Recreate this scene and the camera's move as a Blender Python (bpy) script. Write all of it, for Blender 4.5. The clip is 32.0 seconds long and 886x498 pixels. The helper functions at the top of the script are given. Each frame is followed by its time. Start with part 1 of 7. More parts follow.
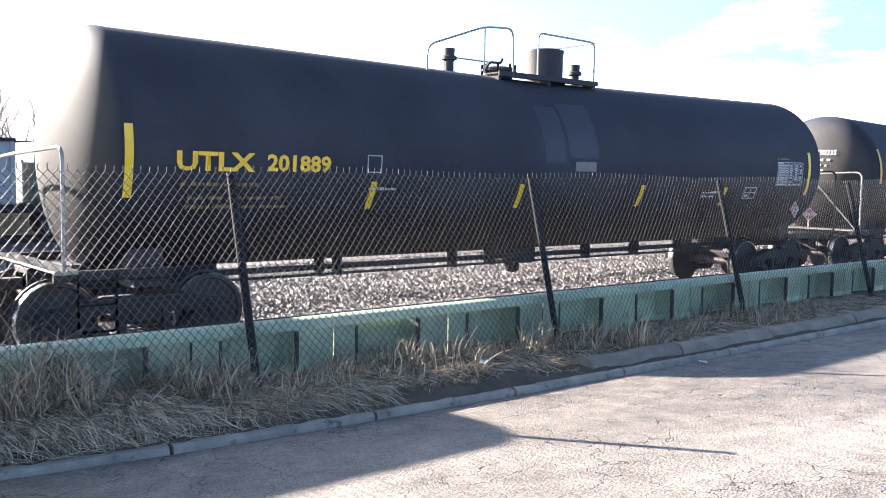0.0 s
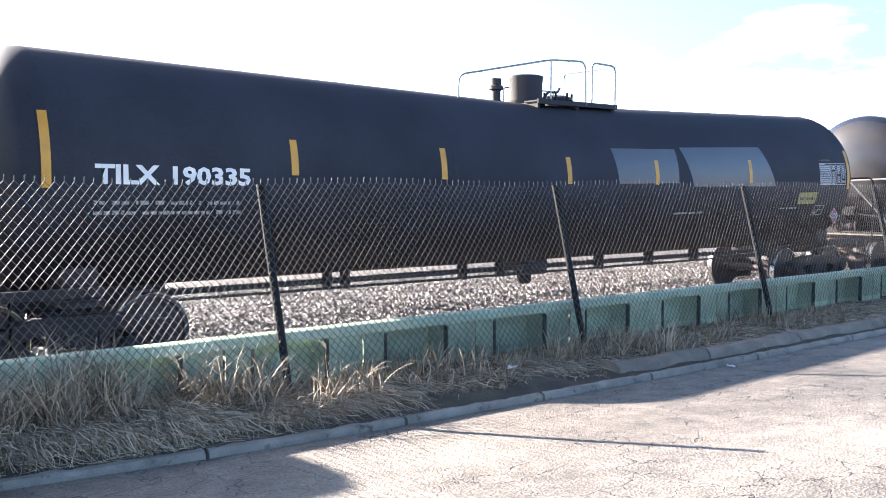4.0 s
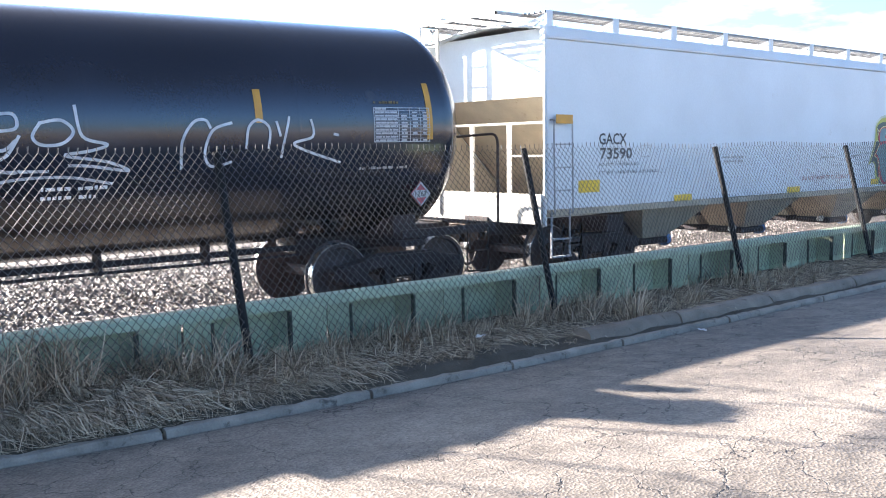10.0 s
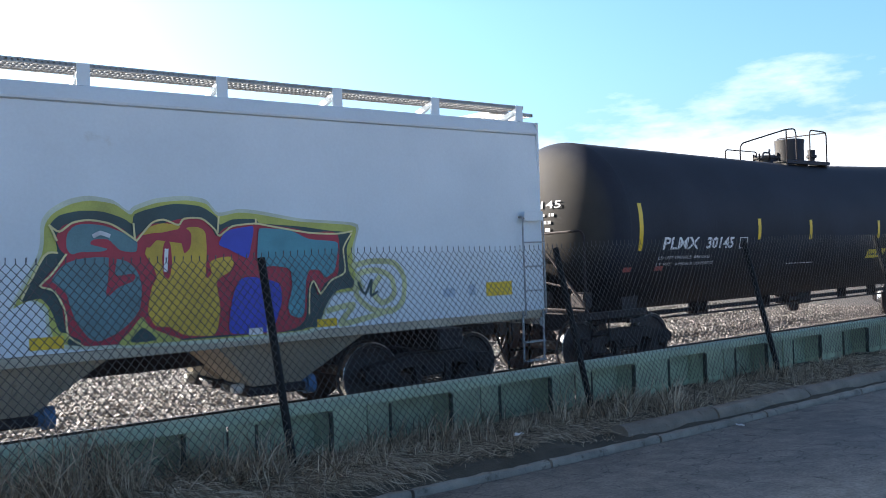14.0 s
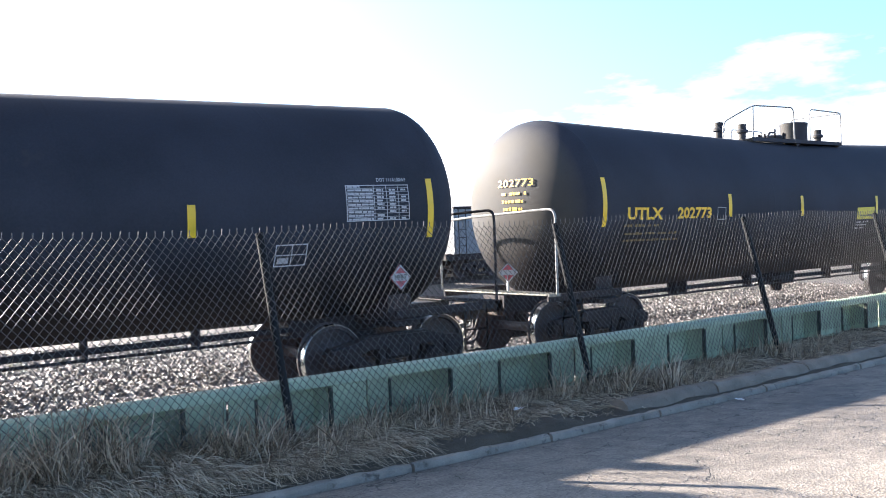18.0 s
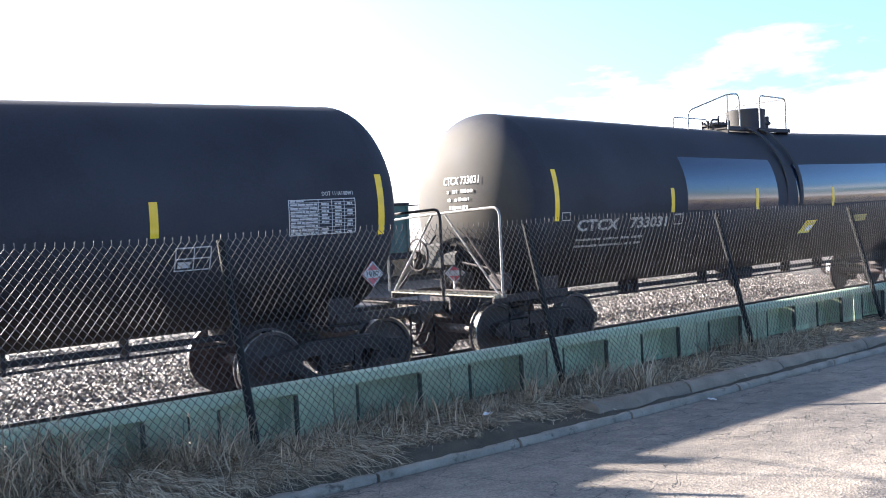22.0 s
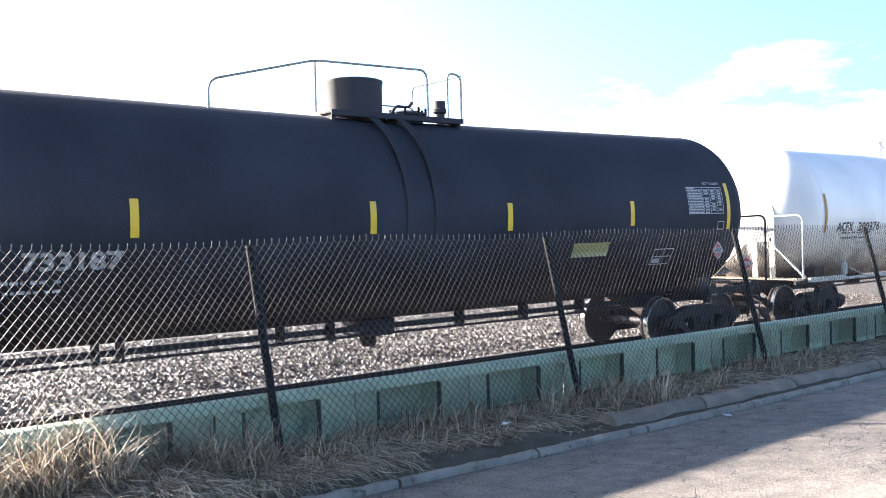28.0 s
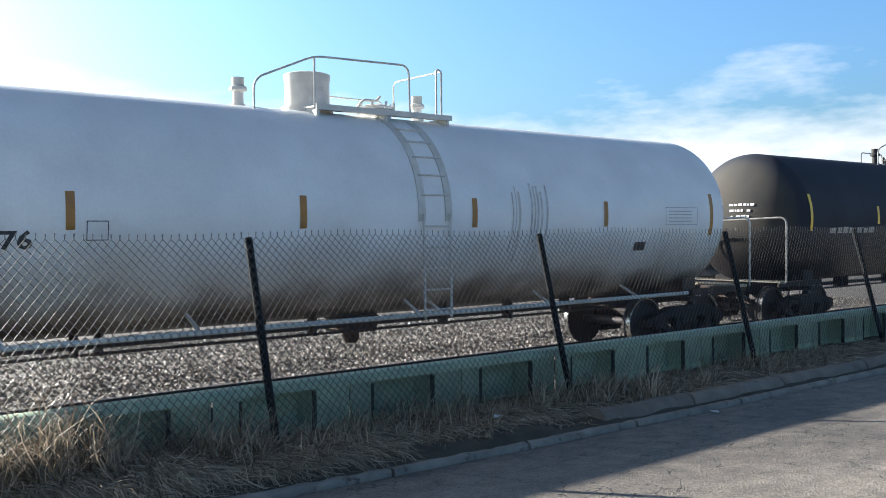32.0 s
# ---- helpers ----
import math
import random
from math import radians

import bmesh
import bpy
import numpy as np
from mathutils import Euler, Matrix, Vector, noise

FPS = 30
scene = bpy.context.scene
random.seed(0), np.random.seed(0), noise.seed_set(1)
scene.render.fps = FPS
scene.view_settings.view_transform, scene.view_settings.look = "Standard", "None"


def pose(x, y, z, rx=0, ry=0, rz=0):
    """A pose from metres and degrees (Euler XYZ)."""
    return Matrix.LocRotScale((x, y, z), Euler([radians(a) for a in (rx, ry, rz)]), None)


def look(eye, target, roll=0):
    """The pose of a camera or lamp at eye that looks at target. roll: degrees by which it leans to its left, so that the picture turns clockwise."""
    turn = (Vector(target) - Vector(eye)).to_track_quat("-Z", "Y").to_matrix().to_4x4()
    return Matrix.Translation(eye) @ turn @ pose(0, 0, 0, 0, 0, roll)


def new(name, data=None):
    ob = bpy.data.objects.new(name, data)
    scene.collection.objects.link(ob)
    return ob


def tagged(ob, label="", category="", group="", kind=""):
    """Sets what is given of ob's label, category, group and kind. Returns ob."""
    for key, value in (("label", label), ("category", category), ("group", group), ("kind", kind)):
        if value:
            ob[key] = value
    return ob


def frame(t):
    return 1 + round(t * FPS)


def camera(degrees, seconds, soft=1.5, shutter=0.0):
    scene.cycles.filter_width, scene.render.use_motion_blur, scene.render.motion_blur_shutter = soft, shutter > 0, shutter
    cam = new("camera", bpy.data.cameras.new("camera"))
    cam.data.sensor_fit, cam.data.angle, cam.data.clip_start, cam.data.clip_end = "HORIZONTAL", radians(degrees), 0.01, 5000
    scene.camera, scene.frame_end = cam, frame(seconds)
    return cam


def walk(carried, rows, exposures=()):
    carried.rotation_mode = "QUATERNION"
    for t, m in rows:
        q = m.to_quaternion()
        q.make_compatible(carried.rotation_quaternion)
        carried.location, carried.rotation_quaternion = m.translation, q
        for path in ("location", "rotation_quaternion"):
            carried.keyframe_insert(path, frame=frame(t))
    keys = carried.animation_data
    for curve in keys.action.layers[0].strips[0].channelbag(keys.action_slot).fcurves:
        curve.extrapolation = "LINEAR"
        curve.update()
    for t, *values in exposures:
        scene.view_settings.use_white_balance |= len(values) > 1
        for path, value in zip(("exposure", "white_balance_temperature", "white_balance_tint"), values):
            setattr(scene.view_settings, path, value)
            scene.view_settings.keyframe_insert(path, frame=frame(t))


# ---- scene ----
cam = camera(52.0, 32.0, soft=0.95)
CAMERA_ROWS = [
    (0, pose(-0.000, -11.472, 2.200, 85.421, -0.942, -39.715)),
    (0.5, pose(0.080, -11.577, 2.208, 86.045, -0.711, -39.024)),
    (1, pose(0.146, -11.652, 2.215, 86.576, -0.669, -38.390)),
    (1.5, pose(0.116, -11.519, 2.188, 86.930, -0.418, -39.384)),
    (2, pose(0.143, -11.458, 2.181, 86.881, -0.369, -38.929)),
    (2.5, pose(0.144, -11.517, 2.179, 86.736, 0.553, -37.426)),
    (3, pose(-0.006, -11.659, 2.171, 86.711, -0.025, -36.306)),
    (3.5, pose(-0.073, -11.559, 2.147, 86.611, 0.014, -37.323)),
    (5.5, pose(0.061, -11.515, 2.201, 86.126, -0.005, -38.985)),
    (6, pose(0.283, -11.643, 2.236, 86.341, -0.102, -39.039)),
    (6.5, pose(-0.013, -11.580, 2.213, 86.764, 0.319, -39.156)),
    (7, pose(-0.103, -11.636, 2.237, 86.750, 0.675, -38.78)),
    (7.5, pose(0.061, -11.614, 2.226, 86.573, 1.053, -38.758)),
    (8, pose(0.122, -11.643, 2.203, 86.360, 1.586, -38.573)),
    (8.5, pose(-0.001, -11.714, 2.205, 86.070, 1.170, -38.256)),
    (9, pose(0.007, -11.796, 2.249, 84.83, 0.265, -37.652)),
    (9.5, pose(0.008, -11.610, 2.213, 84.347, 0.220, -38.682)),
    (10, pose(0.100, -11.430, 2.177, 83.931, 0.728, -39.884)),
    (10.5, pose(0.018, -11.464, 2.168, 83.934, 0.925, -39.484)),
    (11, pose(-0.048, -11.422, 2.158, 84.254, 1.055, -38.963)),
    (11.5, pose(0.072, -11.401, 2.174, 85.671, 1.531, -38.275)),
    (12, pose(-0.044, -11.449, 2.189, 88.70, 2.488, -36.904)),
    (12.5, pose(0.002, -11.506, 2.221, 90.175, 2.079, -37.546)),
    (13, pose(0.161, -11.495, 2.229, 90.319, 1.549, -38.342)),
    (13.5, pose(0.073, -11.515, 2.247, 90.162, 1.777, -38.266)),
    (14, pose(-0.053, -11.548, 2.228, 89.971, 1.803, -38.043)),
    (14.5, pose(0.028, -11.509, 2.215, 89.378, 2.548, -37.293)),
    (15, pose(-0.005, -11.493, 2.224, 88.649, 2.193, -37.515)),
    (15.5, pose(-0.217, -11.480, 2.234, 88.276, 1.509, -38.412)),
    (17.5, pose(-0.075, -11.368, 2.189, 88.697, 2.004, -38.940)),
    (18, pose(-0.045, -11.517, 2.177, 88.799, 2.006, -38.191)),
    (18.5, pose(-0.150, -11.476, 2.146, 88.936, 2.345, -38.825)),
    (19, pose(-0.154, -11.710, 2.182, 88.829, 2.247, -37.309)),
    (19.5, pose(-0.181, -11.639, 2.188, 88.876, 2.722, -37.774)),
    (20, pose(-0.147, -11.587, 2.186, 89.095, 2.904, -38.139)),
    (20.5, pose(-0.108, -11.664, 2.197, 89.140, 2.698, -37.777)),
    (21, pose(-0.074, -11.601, 2.210, 88.939, 2.660, -38.167)),
    (21.5, pose(0.010, -11.543, 2.230, 88.659, 2.532, -38.446)),
    (22, pose(0.130, -11.522, 2.240, 88.386, 2.760, -39.172)),
    (22.5, pose(0.026, -11.510, 2.251, 88.333, 1.728, -39.196)),
    (23, pose(0.044, -11.431, 2.247, 88.588, 2.046, -38.787)),
    (23.5, pose(-0.011, -11.528, 2.242, 88.922, 1.817, -37.908)),
    (24, pose(-0.057, -11.542, 2.224, 89.046, 1.858, -37.800)),
    (24.5, pose(-0.073, -11.474, 2.211, 88.875, 1.716, -38.550)),
    (25, pose(-0.017, -11.522, 2.238, 88.588, 1.583, -38.245)),
    (25.5, pose(0.033, -11.552, 2.261, 88.490, 1.443, -38.219)),
    (26, pose(0.068, -11.518, 2.256, 88.632, 1.429, -38.667)),
    (26.5, pose(0.060, -11.564, 2.259, 88.895, 1.607, -38.401)),
    (28.5, pose(-0.044, -11.526, 2.282, 88.917, 1.088, -38.748)),
    (29, pose(0.069, -11.544, 2.301, 88.975, 0.871, -38.694)),
    (29.5, pose(0.115, -11.513, 2.303, 88.946, 1.229, -38.790)),
    (30, pose(0.152, -11.545, 2.293, 89.073, 1.341, -38.603)),
    (30.5, pose(0.119, -11.609, 2.299, 89.397, 1.200, -37.893)),
    (31, pose(0.086, -11.570, 2.285, 89.140, 0.913, -38.002)),
    (31.5, pose(-0.015, -11.602, 2.253, 88.991, 0.746, -38.345)),
    (32, pose(-0.113, -11.632, 2.247, 88.792, 0.479, -38.948)),
]
# how far the train has come, by the second
TRAIN = [(0, 0.000), (0.5, 2.415), (1, 4.837), (1.5, 7.268), (2, 9.694), (2.5, 12.103), (3, 14.499), (3.5, 16.904), (5.5, 26.456), (6, 28.838), (6.5, 31.220), (7, 33.609), (7.5, 36.029), (8, 38.459), (8.5, 40.884), (9, 43.302), (9.5, 45.722), (10, 48.122), (10.5, 50.482), (11, 52.822), (11.5, 55.160), (12, 57.507), (12.5, 59.877), (13, 62.261), (13.5, 64.640), (14, 67.014), (14.5, 69.383), (15, 71.744), (15.5, 74.100), (17.5, 83.512), (18, 85.861), (18.5, 88.219), (19, 90.569), (19.5, 92.931), (20, 95.287), (20.5, 97.631), (21, 99.971), (21.5, 102.305), (22, 104.642), (22.5, 106.977), (23, 109.310), (23.5, 111.641), (24, 113.977), (24.5, 116.316), (25, 118.652), (25.5, 120.992), (26, 123.335), (26.5, 125.675), (28.5, 135.005), (29, 137.331), (29.5, 139.645), (30, 141.943), (30.5, 144.232), (31, 146.503), (31.5, 148.751), (32, 150.993)]

EXPOSURES = [(0.0, 3.0, 6500, 18), (3.5, 3.1, 6500, 18), (5.5, 3.1, 6500, 18), (7.2, 2.87, 6450, 17), (8.6, 2.83, 6450, 17), (10.0, 3.0, 6550, 18), (10.9, 2.95, 6550, 18), (12.2, 2.78, 6600, 17), (13.5, 2.14, 6420, 14), (15.2, 2.36, 6550, 17), (17.5, 2.85, 6500, 17), (19.0, 2.7, 6300, 14), (22.0, 2.85, 6500, 17), (23.0, 2.7, 6300, 13), (24.0, 2.58, 6280, 12), (25.0, 2.9, 6550, 18), (26.0, 2.95, 6550, 18), (28.5, 2.85, 6520, 17), (29.2, 2.46, 6350, 13), (30.2, 1.97, 6220, 10), (31.0, 1.6, 6260, 10), (32.0, 1.64, 6260, 10)]
walk(cam, CAMERA_ROWS, EXPOSURES)

# ---- sky and sun ----
SUN_TO = Vector((-0.84, 2.34, 1.0)).normalized()
world = bpy.data.worlds.new("sky")
scene.world = world
world.use_nodes = True
wn, wl = world.node_tree.nodes, world.node_tree.links
bg = wn["Background"]
sky = wn.new("ShaderNodeTexSky")
sky.sky_type, sky.sun_disc = "NISHITA", False
sky.sun_elevation = math.asin(SUN_TO.z)
sky.sun_rotation = math.atan2(SUN_TO.x, SUN_TO.y)
sky.air_density, sky.dust_density, sky.ozone_density = 1.2, 3.0, 3.0
tc = wn.new("ShaderNodeTexCoord")
mp = wn.new("ShaderNodeMapping")
mp.inputs["Scale"].default_value = (1.3, 1.3, 4.2)
mp.inputs["Location"].default_value = (0.35, 0.1, 0.3)
nz = wn.new("ShaderNodeTexNoise")
nz.inputs["Scale"].default_value, nz.inputs["Detail"].default_value, nz.inputs["Roughness"].default_value = 2.2, 8.0, 0.56
rp = wn.new("ShaderNodeValToRGB")
rp.color_ramp.elements[0].position, rp.color_ramp.elements[1].position = 0.45, 0.66
mx = wn.new("ShaderNodeMix")
mx.data_type = "RGBA"
mx.inputs[7].default_value = (17.5, 17.7, 18.0, 1)
wl.new(tc.outputs["Generated"], mp.inputs["Vector"])
wl.new(mp.outputs["Vector"], nz.inputs["Vector"])
# clouds bank up towards the horizon and thin out overhead
sp = wn.new("ShaderNodeSeparateXYZ")
bank = wn.new("ShaderNodeMapRange")
bank.inputs["From Min"].default_value, bank.inputs["From Max"].default_value = 0.04, 0.25
bank.inputs["To Min"].default_value, bank.inputs["To Max"].default_value = 0.16, -0.3
both = wn.new("ShaderNodeMath")
both.operation = "ADD"
wl.new(tc.outputs["Generated"], sp.inputs["Vector"])
wl.new(sp.outputs["Z"], bank.inputs["Value"])
wl.new(bank.outputs["Result"], both.inputs[0])
wl.new(nz.outputs["Fac"], both.inputs[1])
# and gather on the sunny side; the sky behind is clear
side = wn.new("ShaderNodeMath")
side.operation, side.inputs[1].default_value = "MULTIPLY_ADD", 0.07
wl.new(sp.outputs["Y"], side.inputs[0])
wl.new(both.outputs[0], side.inputs[2])
wl.new(side.outputs[0], rp.inputs["Fac"])
wl.new(rp.outputs["Color"], mx.inputs[0])
tint = wn.new("ShaderNodeMix")
tint.data_type, tint.blend_type = "RGBA", "MULTIPLY"
tint.inputs[0].default_value = 1.0
# the low sky is bright with haze, the zenith deep and clear
haze = wn.new("ShaderNodeValToRGB")
haze.color_ramp.elements[0].position, haze.color_ramp.elements[0].color = 0.25, (1.8, 2.65, 3.55, 1)
haze.color_ramp.elements[1].position, haze.color_ramp.elements[1].color = 0.7, (1.25, 1.12, 1.0, 1)
wl.new(sp.outputs["Z"], haze.inputs["Fac"])
wl.new(haze.outputs["Color"], tint.inputs[7])
wl.new(sky.outputs["Color"], tint.inputs[6])
wl.new(tint.outputs[2], mx.inputs[6])
wl.new(mx.outputs[2], bg.inputs["Color"])
bg.inputs["Strength"].default_value = 0.024

sun_data = bpy.data.lights.new("sun", "SUN")
sun_data.energy, sun_data.angle, sun_data.color = 5.0, radians(0.53), (1.0, 0.94, 0.84)
sun = new("sun", sun_data)
sun.matrix_world = look(SUN_TO * 60, (0, 0, 0))

# ---- mesh tools ----
class Shape:
    """A mesh in the making: plain lists of corners and faces."""

    def __init__(self):
        self.v, self.f = [], []

    def add(self, verts, faces):
        n = len(self.v)
        self.v += [tuple(p) for p in verts]
        self.f += [tuple(i + n for i in q) for q in faces]
        return self

    def box(self, x0, x1, y0, y1, z0, z1, bevel=0.0, m=None):
        b = min(bevel, (x1 - x0) / 2.1, (y1 - y0) / 2.1, (z1 - z0) / 2.1)
        if b <= 0:
            v = [(x, y, z) for z in (z0, z1) for y in (y0, y1) for x in (x0, x1)]
            f = [(0, 2, 3, 1), (4, 5, 7, 6), (0, 1, 5, 4), (2, 6, 7, 3), (0, 4, 6, 2), (1, 3, 7, 5)]
        else:
            bm = bmesh.new()
            bmesh.ops.create_cube(bm, size=1, matrix=Matrix.LocRotScale(((x0 + x1) / 2, (y0 + y1) / 2, (z0 + z1) / 2), None, (x1 - x0, y1 - y0, z1 - z0)))
            bmesh.ops.bevel(bm, geom=bm.edges[:], offset=b, segments=1, affect="EDGES")
            bm.verts.ensure_lookup_table()
            v = [p.co.copy() for p in bm.verts]
            f = [tuple(p.index for p in q.verts) for q in bm.faces]
            bm.free()
        if m is not None:
            v = [m @ Vector(p) for p in v]
        return self.add(v, f)

    def tube(self, path, r, n=8, closed=False):
        pts = [Vector(p) for p in path]
        rings, up = [], None
        count = len(pts)
        for i, p in enumerate(pts):
            a = pts[i - 1] if i else (pts[-1] if closed else p)
            b = pts[i + 1] if i + 1 < count else (pts[0] if closed else p)
            d = (b - a).normalized()
            if up is None:
                up = d.orthogonal().normalized()
            up = (up - d * up.dot(d)).normalized()
            side = d.cross(up)
            rings.append([p + r * (math.cos(k * math.tau / n) * up + math.sin(k * math.tau / n) * side) for k in range(n)])
        v = [q for ring in rings for q in ring]
        f = []
        last = count if closed else count - 1
        for i in range(last):
            j = (i + 1) % count
            f += [(i * n + k, i * n + (k + 1) % n, j * n + (k + 1) % n, j * n + k) for k in range(n)]
        if not closed:
            f += [tuple(range(n - 1, -1, -1)), tuple(range((count - 1) * n, count * n))]
        return self.add(v, f)

    def lathe(self, profile, n=24, axis="x", at=(0, 0, 0)):
        """profile: (place along the axis, radius) from end to end."""
        v, f = [], []
        for a, r in profile:
            for k in range(n):
                c, s = r * math.cos(k * math.tau / n), r * math.sin(k * math.tau / n)
                p = {"x": (a, c, s), "y": (s, a, c), "z": (c, s, a)}[axis]
                v.append((p[0] + at[0], p[1] + at[1], p[2] + at[2]))
        for i in range(len(profile) - 1):
            f += [(i * n + k, (i + 1) * n + k, (i + 1) * n + (k + 1) % n, i * n + (k + 1) % n) for k in range(n)]
        f += [tuple(range(n)), tuple(range(len(profile) * n - 1, (len(profile) - 1) * n - 1, -1))]
        return self.add(v, f)

    def prism(self, outline, y0, y1, hole=()):
        """An outline in x and z pushed from y0 to y1."""
        bm = bmesh.new()
        loops = []
        for ring in (outline, *hole):
            vs = [bm.verts.new((x, y0, z)) for x, z in ring]
            loops += [bm.edges.new((vs[i - 1], vs[i])) for i in range(len(vs))]
        made = bmesh.ops.triangle_fill(bm, use_beauty=True, edges=loops)
        faces = [g for g in made["geom"] if isinstance(g, bmesh.types.BMFace)]
        out = bmesh.ops.extrude_face_region(bm, geom=faces)
        bmesh.ops.translate(bm, vec=(0, y1 - y0, 0), verts=[g for g in out["geom"] if isinstance(g, bmesh.types.BMVert)])
        bmesh.ops.recalc_face_normals(bm, faces=bm.faces[:])
        bm.verts.index_update()
        v = [p.co.copy() for p in bm.verts]
        f = [tuple(p.index for p in q.verts) for q in bm.faces]
        bm.free()
        return self.add(v, f)

    def mesh(self, name, material=None, smooth=None):
        me = bpy.data.meshes.new(name)
        me.from_pydata(self.v, [], self.f)
        bm = bmesh.new()
        bm.from_mesh(me)
        bmesh.ops.recalc_face_normals(bm, faces=bm.faces[:])
        bm.to_mesh(me)
        bm.free()
        if material:
            me.materials.append(material)
        if smooth:
            me.shade_smooth()
            me.set_sharp_from_angle(angle=radians(smooth))
        return me


def part(name, shape, material, parent, label="", smooth=35, at=None):
    me = shape if isinstance(shape, bpy.types.Mesh) else shape.mesh(name, material, smooth)
    ob = new(name, me)
    ob.parent = parent
    if at is not None:
        ob.matrix_basis = at
    return tagged(ob, label)


def thing(name, label, category, group="", kind="", at=None):
    ob = new(name)
    ob.empty_display_size = 0.2
    if at is not None:
        ob.matrix_basis = at
    return tagged(ob, label, category, group, kind)


def solid(name, shape, material, label, category, group="", kind="", smooth=35):
    ob = new(name, shape if isinstance(shape, bpy.types.Mesh) else shape.mesh(name, material, smooth))
    return tagged(ob, label, category, group, kind)


def arc(cx, cz, r, a0, a1, n=6):
    return [(cx + r * math.cos(radians(a0 + (a1 - a0) * i / n)), cz + r * math.sin(radians(a0 + (a1 - a0) * i / n))) for i in range(n + 1)]


def bend(points, r=0.12, n=5):
    """A path of straight runs with its corners rounded."""
    pts = [Vector(p) for p in points]
    out = [pts[0]]
    for a, b, c in zip(pts, pts[1:], pts[2:]):
        u, w = (a - b), (c - b)
        k = min(r, u.length / 2.1, w.length / 2.1)
        p, q = b + u.normalized() * k, b + w.normalized() * k
        out += [p * (1 - t) ** 2 + b * 2 * t * (1 - t) + q * t * t for t in (i / n for i in range(n + 1))]
    return out + [pts[-1]]


# ---- materials ----
def surface(name, color, rough=0.6, metal=0.0, vary=0.25, scale=3.0, grain=60.0, bump=0.1, second=None, spots=0.0, coat=0.0, depth=0.01, by_object=0.0, shine=0.5):
    """A paint, metal or stone: two scales of noise on the colour, a fine bump, and wear in a second colour."""
    m = bpy.data.materials.new(name)
    m.use_nodes = True
    n, l = m.node_tree.nodes, m.node_tree.links
    p = n["Principled BSDF"]
    co = n.new("ShaderNodeTexCoord")
    big, fine = n.new("ShaderNodeTexNoise"), n.new("ShaderNodeTexNoise")
    big.inputs["Scale"].default_value, big.inputs["Detail"].default_value = scale, 6
    fine.inputs["Scale"].default_value, fine.inputs["Detail"].default_value = grain, 4
    for t in (big, fine):
        l.new(co.outputs["Object"], t.inputs["Vector"])
    add = n.new("ShaderNodeMath")
    add.operation = "MULTIPLY_ADD"
    add.inputs[1].default_value = 0.35
    l.new(fine.outputs["Fac"], add.inputs[0])
    l.new(big.outputs["Fac"], add.inputs[2])
    ramp = n.new("ShaderNodeMapRange")
    ramp.inputs["From Min"].default_value, ramp.inputs["From Max"].default_value = 0.4, 0.95
    ramp.inputs["To Min"].default_value, ramp.inputs["To Max"].default_value = 1 - vary, 1 + vary
    l.new(add.outputs[0], ramp.inputs["Value"])
    hsv = n.new("ShaderNodeHueSaturation")
    hsv.inputs["Color"].default_value = (*color, 1)
    value = ramp.outputs["Result"]
    if by_object:
        info = n.new("ShaderNodeObjectInfo")
        r2 = n.new("ShaderNodeMapRange")
        r2.inputs["To Min"].default_value, r2.inputs["To Max"].default_value = 1 - by_object, 1 + by_object
        l.new(info.outputs["Random"], r2.inputs["Value"])
        mul = n.new("ShaderNodeMath")
        mul.operation = "MULTIPLY"
        l.new(r2.outputs["Result"], mul.inputs[0])
        l.new(value, mul.inputs[1])
        value = mul.outputs[0]
    l.new(value, hsv.inputs["Value"])
    col = hsv.outputs["Color"]
    if second:
        sp = n.new("ShaderNodeTexNoise")
        sp.inputs["Scale"].default_value, sp.inputs["Detail"].default_value, sp.inputs["Roughness"].default_value = scale * 2.3, 9, 0.62
        l.new(co.outputs["Object"], sp.inputs["Vector"])
        cut = n.new("ShaderNodeMapRange")
        cut.inputs["From Min"].default_value, cut.inputs["From Max"].default_value = 0.68 - spots, 0.78 - spots
        l.new(sp.outputs["Fac"], cut.inputs["Value"])
        mix = n.new("ShaderNodeMix")
        mix.data_type = "RGBA"
        mix.inputs[7].default_value = (*second, 1)
        l.new(cut.outputs["Result"], mix.inputs[0])
        l.new(col, mix.inputs[6])
        col = mix.outputs[2]
    l.new(col, p.inputs["Base Color"])
    p.inputs["Metallic"].default_value = metal
    rr = n.new("ShaderNodeMapRange")
    rr.inputs["To Min"].default_value, rr.inputs["To Max"].default_value = max(0.02, rough - 0.12), min(1, rough + 0.12)
    l.new(big.outputs["Fac"], rr.inputs["Value"])
    l.new(rr.outputs["Result"], p.inputs["Roughness"])
    p.inputs["Coat Weight"].default_value = coat
    p.inputs["Specular IOR Level"].default_value = shine
    if bump:
        b = n.new("ShaderNodeBump")
        b.inputs["Strength"].default_value, b.inputs["Distance"].default_value = bump, depth
        l.new(fine.outputs["Fac"], b.inputs["Height"])
        l.new(b.outputs["Normal"], p.inputs["Normal"])
    return m


